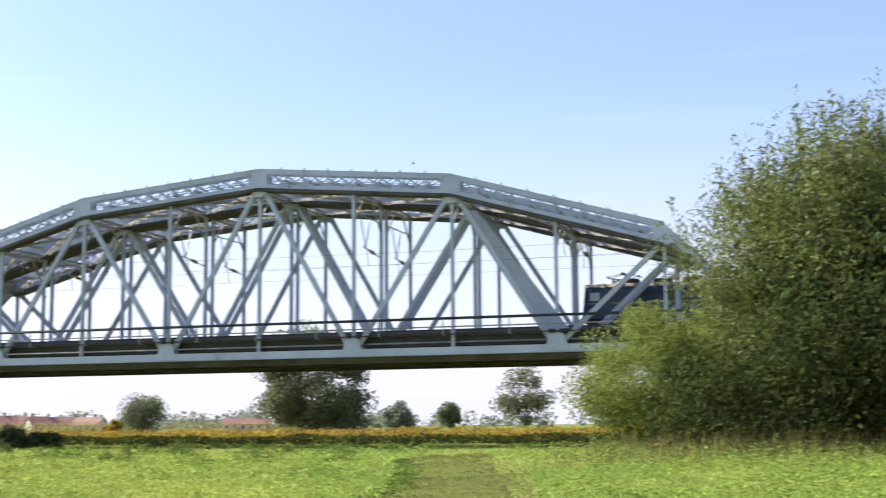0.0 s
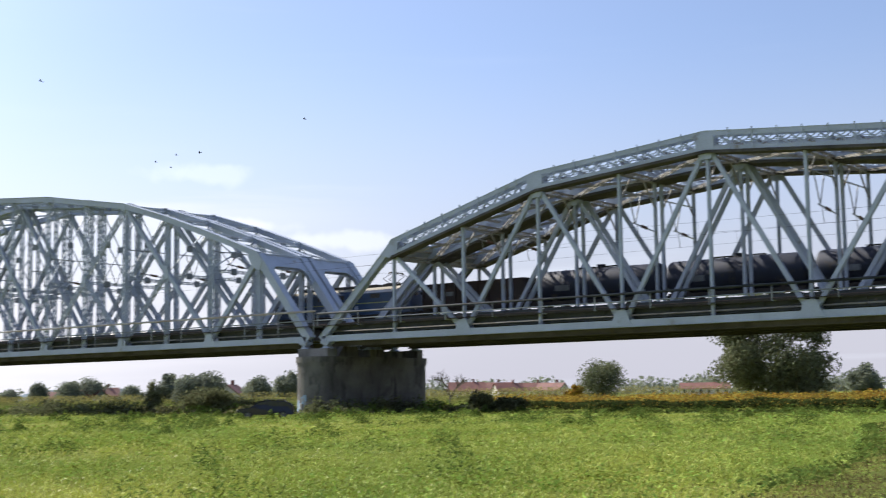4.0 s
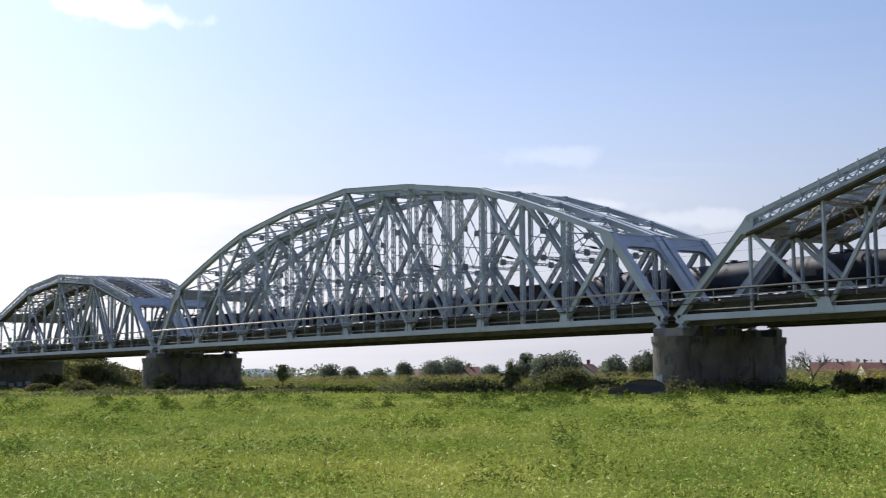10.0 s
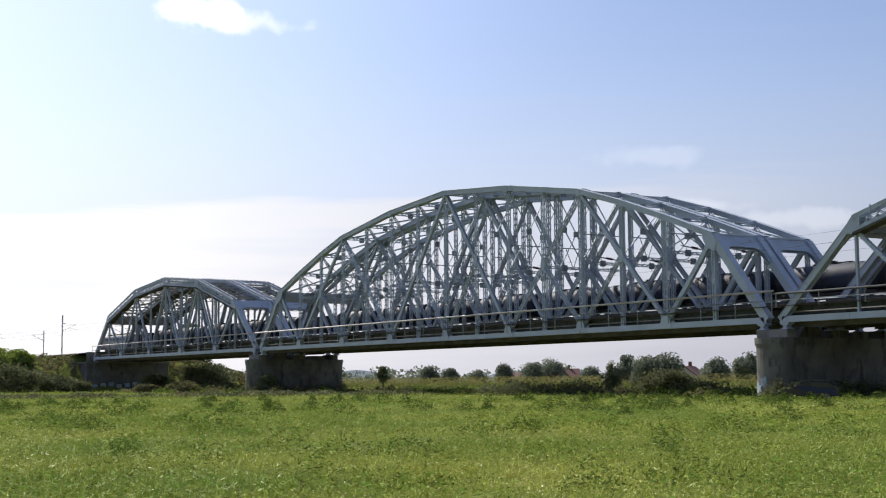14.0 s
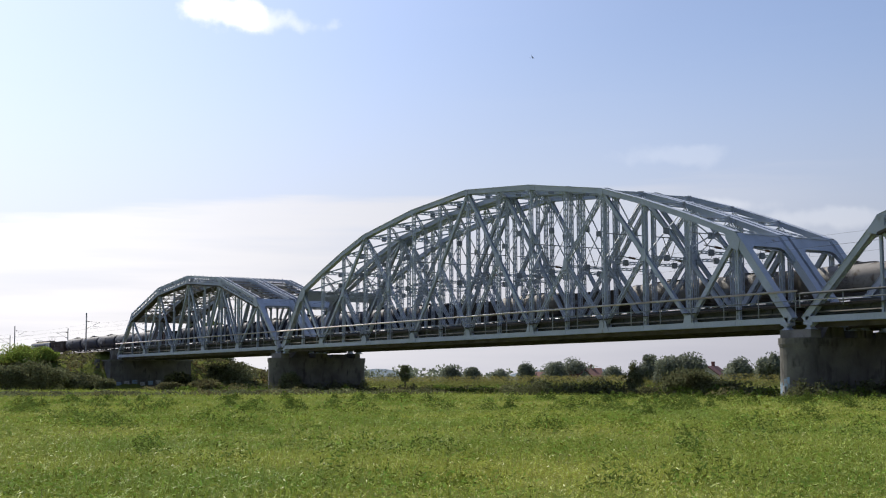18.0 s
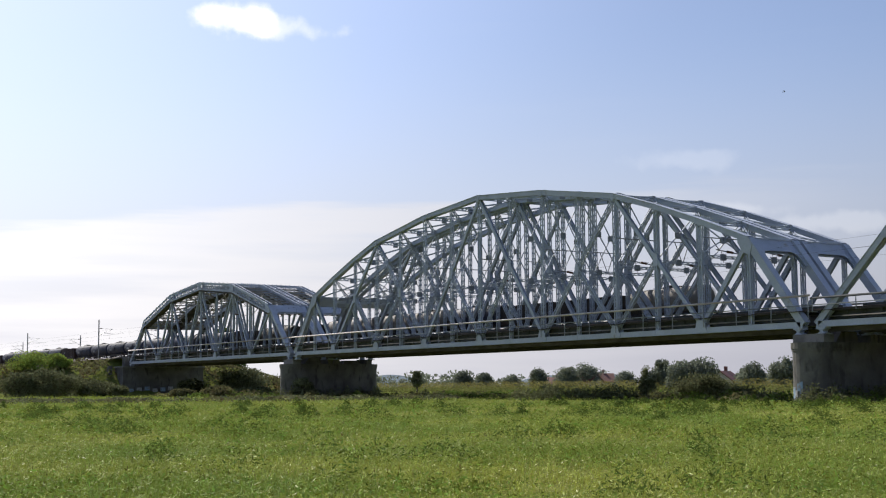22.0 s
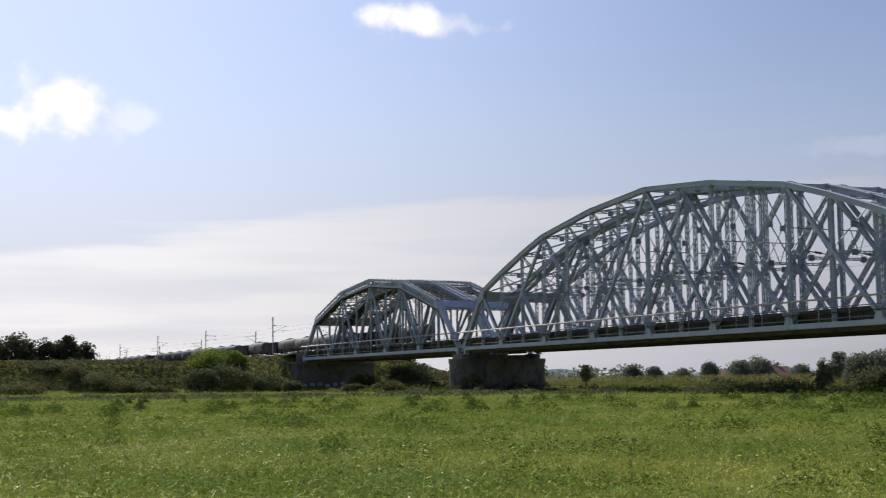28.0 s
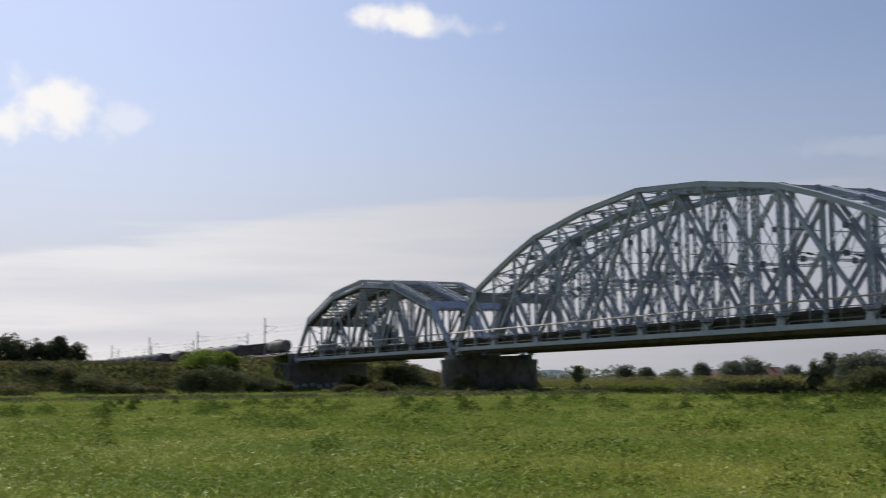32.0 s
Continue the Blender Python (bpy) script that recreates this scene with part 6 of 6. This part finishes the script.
def build_abutment():
    a = thing("bridge_abutment", "stained concrete bridge abutment under the end of the span", "abutment")
    # walls take the darker masonry colour in place of their shade
    m = Mesh().box((-269.4, 96.5, 2.85), (5.2, 17.6, 6.3))
    put("wall", m.mesh("wall", STONE), a)
    m = Mesh().box((-269.4, 96.5, 6.08), (5.7, 18.1, 0.3))
    put("coping", m.mesh("coping", CONCRETE), a)
    m = Mesh().box((-271.2, 96.5, 7.2), (1.6, 14.6, 2.2))
    put("back_wall", m.mesh("back_wall", STONE), a)
    for y in (86.6, 106.4):
        m = Mesh().prism([(-271.5, -0.5), (-271.5, 6.4), (-272.6, 6.3), (-274.5, 4.0), (-274.5, -0.5)], y - 0.35, y + 0.35)
        put("wing_wall", m.mesh("wing_wall", STONE), a)
    for i in range(7):
        m = Mesh().box((-266.75, 89.5 + i * 1.7, 1.2 + 0.2 * (i % 3)), (0.03, 1.1, 0.8))
        put("graffiti", m.mesh("graffiti", GRAFFITI_WHITE if i % 2 else GRAFFITI_BLUE), a, label="faded spray paint")


def build_track():
    """Ballast, sleepers and rails on the embankment, both tracks."""
    x0, x1 = -272.2, -900.0
    m = Mesh()
    m.prism([(87.6, 8.0), (105.4, 8.0), (104.4, 8.22), (88.6, 8.22)], x1, x0, "x")
    tagged(new("track_bed", m.mesh("track_bed", BALLAST)), "grey stone ballast bed on the embankment", "track bed", kind="structure")
    for y in TRACK_Y:
        t = thing("railway_track", "railway track on sleepers along the embankment", "railway track", "tracks", loc=(0, y, 0))
        sl = Mesh()
        for i in range(500):
            sl.box((x0 - 0.5 - i * 0.62, 0, 8.25), (0.25, 2.5, 0.14))
        ob = put("sleepers", sl.mesh("sleepers", TIMBER), t)
        ob["kind"] = "stuff"
        for dy in (-0.755, 0.755):
            m = Mesh().box(((x0 + x1) / 2, dy, 8.33), (x0 - x1, 0.13, 0.03)).box(((x0 + x1) / 2, dy, 8.38), (x0 - x1, 0.03, 0.1)).box(((x0 + x1) / 2, dy, 8.43), (x0 - x1, 0.07, 0.04))
            put("rail", m.mesh("rail", RAILSTEEL), t)


def mast(x, y, side, tall, lamp=False):
    t = thing("catenary_mast", "slim steel overhead line mast with bracket arm", "mast", "overhead line masts", loc=(x, y, 7.2))
    m = Mesh()
    for dx in (-0.14, 0.14):
        m.beam((dx, 0, 0), (dx * 0.6, 0, tall), 0.2, 0.07)
    k = int(tall / 0.6)
    for i in range(k):
        m.beam((0.14 * (1 if i % 2 else -1), 0, tall * i / k), (0.14 * (-1 if i % 2 else 1), 0, tall * (i + 1) / k), 0.05, 0.05)
    put("post", m.mesh("post", MASTSTEEL), t)
    m = Mesh().box((0, 0, 0.1), (0.8, 0.8, 1.0))
    put("footing", m.mesh("footing", CONCRETE), t)
    m = Mesh()
    m.tube((0, side * 0.1, 6.2), (0, side * 3.1, 7.6), 0.045, n=6)
    m.tube((0, side * 0.1, 7.7), (0, side * 3.0, 7.55), 0.03, n=6)
    m.tube((0, side * 1.2, 6.7), (0, side * 3.3, 6.5), 0.035, n=6)
    put("bracket_arm", m.mesh("bracket_arm", MASTSTEEL), t)
    discs = [(0, 0.05)] + [(f, r) for j in range(5) for f, r in ((0.1 + j * 0.17, 0.05), (0.13 + j * 0.17, 0.1), (0.2 + j * 0.17, 0.1), (0.23 + j * 0.17, 0.05))] + [(1, 0.05)]
    for z, up in ((6.25, 0.2), (7.7, 0.0)):
        m = Mesh().lathe((0, side * 0.2, z), (0, side * 0.7, z + up), discs)
        put("insulator", m.mesh("insulator", BRASSY), t)


def build_overhead():
    near = [-287.0, -347.5, -406.5, -467.0, -526.0, -586.0, -646.0, -706.0]
    for i, x in enumerate(near):
        mast(x, 88.7, 1, 9.6 if i % 2 == 0 else 8.9)
    for i, x in enumerate([-293.0 - 60.5 * k for k in range(8)]):
        mast(x, 104.3, -1, 8.8)
    # contact and carrier wires over both tracks
    for y in TRACK_Y:
        t = thing("overhead_wire", "overhead contact wire and carrier wire above the track", "overhead wire", "overhead wires", loc=(0, y, 0))
        m = Mesh()
        xs = np.arange(-900, 60.1, 15.0)
        m.path([(a, 0, 13.7) for a in xs], 0.009)
        put("contact_wire", m.mesh("contact_wire", WIRE), t)
        m = Mesh()
        m.path([(a, 0, 14.95 - 0.35 * math.sin(math.pi * ((a + 900) % 60) / 60)) for a in xs], 0.009)
        put("carrier_wire", m.mesh("carrier_wire", WIRE), t)
        m = Mesh()
        for a in xs:
            m.tube((a, 0, 13.7), (a, 0, 14.95 - 0.35 * math.sin(math.pi * ((a + 900) % 60) / 60)), 0.008, n=4, cap=False)
        ob = put("droppers", m.mesh("droppers", WIRE), t)
        ob["kind"] = "stuff"
    # hangers inside the spans
    for cx, offs, zt in ((SHORT_X[0], (-22.86, -7.62, 7.62, 22.86), SHORT_TOP), (LONG_X, (-39.6, -26.4, -13.2, 0.0, 13.2, 26.4, 39.6), LONG_TOP), (SHORT_X[1], (-22.86, -7.62, 7.62, 22.86), SHORT_TOP)):
        for x in offs:
            for y in TRACK_Y:
                h = min(height(zt, x) - 1.9, 17.4)
                t = thing("catenary_hanger", "V-shaped overhead wire hanger with insulators inside the truss", "wire hanger", "overhead wire hangers", loc=(cx + x, y, 0))
                m = Mesh()
                m.tube((0, -1.6, h), (0, -0.55, 15.1), 0.05, n=6)
                m.tube((0, 0.5, h), (0, -0.45, 15.1), 0.05, n=6)
                m.tube((0, -2.9, h), (0, 2.9, h), 0.06, n=6)
                put("hanger_rod", m.mesh("hanger_rod", MASTSTEEL), t)
                m = Mesh().tube((0, -0.9, 15.05), (0, 1.9, 14.75), 0.06, n=8).tube((0, -0.2, 14.9), (0, 0.1, 13.75), 0.03, n=6)
                m.tube((0, 1.9, 14.75), (0, 2.85, 14.65), 0.05, n=6)
                put("steady_arm", m.mesh("steady_arm", MASTSTEEL), t)
                m = Mesh().lathe((0, 0.5, 14.92), (0, 1.45, 14.81), [(0, 0.07)] + [(f, r) for j in range(7) for f, r in ((0.06 + j * 0.13, 0.07), (0.08 + j * 0.13, 0.13), (0.13 + j * 0.13, 0.13), (0.15 + j * 0.13, 0.07))] + [(1, 0.07)])
                put("insulator", m.mesh("insulator", BRASSY), t)


def build_graffiti():
    g = thing("graffiti", "faded blue and white spray paint on the pier foot", "graffiti")
    rng = random.Random(4)
    for i in range(9):
        a = math.pi * (1.08 + 0.055 * i)
        x, y = -82.3 + 1.86 * math.cos(a), 90 + 1.86 * math.sin(a)
        m = Mesh().box((0, 0, 0), (0.012, 0.34, rng.uniform(0.5, 1.3)), Matrix.Rotation(a, 3, "Z"))
        put("paint_patch", m.mesh("paint_patch", GRAFFITI_BLUE if i % 3 else GRAFFITI_WHITE), g, (x, y, rng.uniform(0.7, 1.4)))


# ---- houses on the far side of the fields ----
ROOFRED = material("red_roof_tiles", (0.22, 0.09, 0.07), (0.16, 0.07, 0.055), rough=0.7, scale=0.4, fine=3)
PLASTER = material("pale_plaster", (0.62, 0.58, 0.52), (0.52, 0.48, 0.44), rough=0.8, scale=0.3)
PANE = material("house_window", (0.04, 0.05, 0.06), (0.03, 0.04, 0.05), rough=0.1, bump=0)


def house(az, dist, length, deep, eaves, ridge, turn, label, n_win=4):
    h = thing("house", label, "house", "village houses")
    m = Mesh().box((0, 0, eaves / 2), (length, deep, eaves))
    m.prism([(-deep / 2, eaves), (deep / 2, eaves), (0, ridge - 0.2)], -length / 2, length / 2, "x")
    put("wall", m.mesh("wall", PLASTER), h)
    for s in (-1, 1):
        m = Mesh()
        m.beam((0, s * (deep / 2 + 0.4), eaves - 0.3), (0, 0, ridge), length + 0.8, 0.2, (1, 0, 0))
        put("roof", m.mesh("roof", ROOFRED), h)
    for s in (-1, 1):
        for i in range(n_win):
            x = -length / 2 + length * (i + 0.5) / n_win
            m = Mesh().box((x, s * (deep / 2 + 0.02), eaves * 0.55), (1.2, 0.06, 1.4))
            put("window", m.mesh("window", PANE), h)
    m = Mesh().box((length * 0.2, 0.3, ridge + 0.4), (0.7, 0.7, 1.6))
    put("chimney", m.mesh("chimney", ROOFRED), h)
    x, y = -dist * math.sin(radians(az)), dist * math.cos(radians(az))
    h.matrix_basis = pose(x, y, -0.3, 0, 0, az + turn)


def build_houses():
    house(36.0, 480, 13, 9, 3.2, 6.2, 5, "long low house with red tiled roof across the fields", 5)
    house(35.0, 490, 16, 9, 3.2, 6.0, -8, "long low house with red tiled roof across the fields", 5)
    house(34.2, 470, 10, 8, 3.0, 5.6, 20, "low house with red tiled roof across the fields", 4)
    house(33.2, 500, 13, 9, 3.1, 5.8, 0, "long low house with red tiled roof across the fields", 5)
    house(32.3, 480, 10, 8, 3.0, 5.5, -30, "low house with red tiled roof across the fields", 4)
    house(25.8, 560, 20, 10, 3.0, 5.2, 0, "long farm building with dull red roof far across the fields", 6)
    house(51.5, 430, 10, 8, 3.2, 5.6, 8, "village house with steep red roof behind the maize", 3)
    house(51.9, 425, 7, 7, 3.0, 5.2, -40, "village house with red roof behind the maize", 3)
    house(53.5, 440, 10, 8, 2.6, 4.6, 0, "low grey-walled farmhouse behind the maize", 3)
    house(46.1, 340, 7, 7, 2.6, 5.2, 70, "small house with brownish gable behind the maize", 2)


# ---- parked car ----
CARPAINT = material("dark_grey_car_paint", (0.018, 0.02, 0.026), (0.015, 0.017, 0.022), rough=0.12, metal=0.0, spec=0.5, scale=1, bump=0.02)
TYRE = material("tyre_rubber", (0.02, 0.02, 0.02), (0.025, 0.025, 0.025), rough=0.8)
RIM = material("alloy_rim", (0.12, 0.12, 0.13), (0.09, 0.09, 0.10), rough=0.45, metal=0.7)


MOVERS_CAR = []


def build_car():
    c = thing("estate_car", "dark grey estate car parked in the long grass by the pier", "car")
    side = [(-2.25, 0.32), (-2.27, 0.62), (-2.15, 0.78), (-1.2, 0.92), (-0.45, 1.38), (0.2, 1.47), (1.5, 1.44), (2.05, 1.15), (2.2, 0.9), (2.25, 0.5), (2.2, 0.32)]
    rings = []
    for y, k in ((-0.86, 0.0), (-0.80, 1.0), (0.80, 1.0), (0.86, 0.0)):
        rings.append([(u, (y if v < 0.95 else y * (0.80 if k else 0.70)), v if k else min(v, 1.42)) for u, v in side])
    n = len(side)
    m = Mesh()
    m.add([p for r in rings for p in r], [(j * n + i, j * n + (i + 1) % n, (j + 1) * n + (i + 1) % n, (j + 1) * n + i) for j in range(3) for i in range(n)] + [tuple(range(n)), tuple(range(3 * n, 4 * n))])
    put("body", m.mesh("body", CARPAINT), c)
    for s in (-1, 1):
        for poly in ([(-1.0, 0.98), (-0.42, 1.32), (0.05, 1.38), (0.05, 0.98)], [(0.12, 0.98), (0.12, 1.38), (0.95, 1.37), (0.95, 0.98)], [(1.02, 0.98), (1.02, 1.36), (1.5, 1.34), (1.9, 1.05), (1.85, 0.98)]):
            m = Mesh().prism(poly, s * 0.735 - 0.02, s * 0.735 + 0.02)
            put("side_window", m.mesh("side_window", WINDOW), c)
        m = Mesh().beam((-0.3, s * 0.6, 1.50), (1.6, s * 0.6, 1.49), 0.04, 0.05)
        put("roof_rail", m.mesh("roof_rail", RIM), c)
        m = Mesh().box((-0.85, s * 0.95, 0.98), (0.14, 0.2, 0.13))
        put("wing_mirror", m.mesh("wing_mirror", CARPAINT), c)
        for x in (-1.4, 1.35):
            m = Mesh().tube((x, s * 0.68, 0.31), (x, s * 0.88, 0.31), 0.31, n=20)
            wv = put("wheel", m.mesh("wheel", TYRE), c)
            m = Mesh().tube((x, s * 0.875, 0.31), (x, s * 0.89, 0.31), 0.2, n=16)
            put("rim", m.mesh("rim", RIM), wv)
        m = Mesh().box((-2.2, s * 0.62, 0.68), (0.12, 0.36, 0.14))
        put("headlight", m.mesh("headlight", LAMP), c)
        m = Mesh().box((2.2, s * 0.66, 0.85), (0.08, 0.22, 0.3))
        put("tail_light", m.mesh("tail_light", ROOFRED), c)
    m = Mesh().prism([(-1.12, 0.97), (-0.5, 1.37), (-0.47, 1.36), (-1.08, 0.95)], -0.6, 0.6)
    put("windscreen", m.mesh("windscreen", WINDOW), c)
    MOVERS_CAR.append(c)


# ---- birds ----
FEATHER = material("dark_feathers", (0.04, 0.04, 0.045), (0.03, 0.03, 0.03), rough=0.8, scale=5, bump=0)
BIRDS = [
    ((0.0, -36.0, 66.0, 34.0), (1.0, -40.5, 59.5, 16.6), (2.0, -45.7, 50.8, 17.0), (2.5, -50.9, 52.1, 19.5), (3.0, -53.8, 48.9, 20.1), (3.5, -56.5, 45.9, 19.6), (4.0, -59.2, 42.7, 18.9), (4.5, -61.5, 39.8, 17.8), (8.0, -78.0, 14.0, 16.0), (32.0, -190.0, -150.0, 25.0)),
    ((0.0, -31.5, 93.5, 21.5), (1.0, -39.0, 83.0, 20.3), (2.5, -50.4, 72.5, 19.2), (3.0, -54.3, 69.6, 19.2), (3.5, -57.3, 67.0, 19.8), (4.0, -60.0, 64.4, 20.4), (4.5, -62.4, 62.0, 20.8), (8.0, -78.0, 34.0, 30.0), (32.0, -200.0, -140.0, 40.0)),
    ((0.0, -62.0, 92.0, 14.0), (2.0, -73.2, 80.6, 17.4), (3.0, -77.5, 75.9, 19.7), (3.5, -79.9, 73.3, 20.1), (4.0, -82.2, 70.5, 20.9), (4.5, -84.2, 68.1, 21.0), (7.0, -92.0, 40.0, 40.0), (32.0, -200.0, -150.0, 60.0)),
    ((0.0, -66.0, 90.0, 13.0), (2.0, -72.7, 81.3, 16.5), (3.0, -77.7, 75.9, 18.8), (3.5, -79.3, 73.9, 20.4), (4.0, -81.1, 71.7, 21.5), (4.5, -83.5, 68.9, 21.1), (7.0, -94.0, 42.0, 42.0), (32.0, -205.0, -150.0, 60.0)),
    ((0.0, -64.0, 94.0, 12.5), (2.0, -73.2, 80.9, 15.8), (3.0, -76.5, 77.3, 17.9), (3.5, -79.0, 74.5, 19.3), (4.0, -81.5, 71.5, 20.5), (4.5, -82.9, 69.4, 21.7), (7.0, -90.0, 40.0, 44.0), (32.0, -210.0, -150.0, 60.0)),
    ((0.0, -52.0, 84.0, 13.0), (2.0, -62.5, 74.2, 15.7), (3.0, -67.0, 72.2, 18.9), (3.5, -69.3, 69.8, 19.8), (4.0, -72.5, 66.4, 19.9), (4.5, -75.3, 63.1, 20.4), (7.0, -88.0, 36.0, 42.0), (32.0, -215.0, -150.0, 60.0)),
    ((0.0, -170.0, -20.0, 60.0), (15.0, -105.0, 58.0, 60.0), (18.0, -95.0, 70.0, 31.0), (19.0, -89.7, 75.6, 26.8), (20.0, -85.5, 80.1, 27.8), (21.0, -82.9, 82.4, 29.0), (22.0, -80.4, 85.4, 27.2), (23.0, -76.1, 90.0, 24.4), (25.0, -60.0, 108.0, 24.0), (32.0, 10.0, 180.0, 30.0)),
]


def build_birds():
    for i, rows in enumerate(BIRDS):
        k = 0.52
        b = thing("bird", "small dark bird flying above the bridge", "bird", "birds")
        m = Mesh()
        b.empty_display_size = 0.2
        prof = [(u * k, v * k) for u, v in ((-0.20, 0.015), (-0.13, 0.045), (0.0, 0.06), (0.1, 0.04), (0.15, 0.035), (0.2, 0.006))]
        for (u0, r0), (u1, r1) in zip(prof, prof[1:]):
            m.tube((u0, 0, 0), (u1, 0, 0), r0, r1, 8)
        m.prism([(-0.19, -0.04), (-0.11, -0.013), (-0.11, 0.013), (-0.19, 0.04)], -0.005, 0.005, "z")
        put("body", m.mesh("body", FEATHER), b)
        for s in (-1, 1):
            m = Mesh().add([(u * k, v * k, w * k) for u, v, w in [(0.08, 0, 0.02), (0.10, s * 0.22, 0.13), (-0.02, s * 0.36, 0.08), (-0.08, s * 0.2, 0.11), (-0.08, 0, 0.02)] + [(0.08, 0, 0.005), (0.10, s * 0.22, 0.115), (-0.02, s * 0.36, 0.075), (-0.08, s * 0.2, 0.095), (-0.08, 0, 0.005)]],
                           [(0, 1, 2, 3, 4), (9, 8, 7, 6, 5)] + [(e, (e + 1) % 5, 5 + (e + 1) % 5, 5 + e) for e in range(5)])
            put("wing", m.mesh("wing", FEATHER), b)
        FLOCK.append((b, rows, i))


FLOCK = []
build_abutment()
build_track()
build_overhead()
build_graffiti()
build_houses()
build_car()
build_birds()


def motions():
    for ob, off in MOVERS:
        walk(ob, [(t, pose(x + off, TRACK_Y[1], Z_RAIL)) for t, x in TRAIN_ROWS])
    # the car stands by the pier, then backs slowly away through the grass
    way = [(0.0, -74.5, 75.4), (8.0, -74.45, 75.45), (9.0, -74.2, 75.7), (11.0, -72.9, 76.9), (13.0, -71.1, 78.6), (15.0, -68.4, 81.0), (18.0, -63.8, 85.2), (22.0, -59.0, 88.0), (26.0, -58.0, 88.6), (32.0, -58.0, 88.6)]
    for ob in MOVERS_CAR:
        walk(ob, [(t, pose(x, y, float(ground_z(x, y)) - 0.02, 0, 0, 43)) for t, x, y in way])
    for ob, rows, i in FLOCK:
        keyed = []
        for k, (t, x, y, z) in enumerate(rows):
            a, b = rows[max(k - 1, 0)], rows[min(k + 1, len(rows) - 1)]
            head = math.degrees(math.atan2(b[2] - a[2], b[1] - a[1]))
            keyed.append((t, pose(x, y, z, 35 * math.sin(2.1 * k + i), 20 * math.cos(1.7 * k + i), head)))
        walk(ob, keyed)


motions()
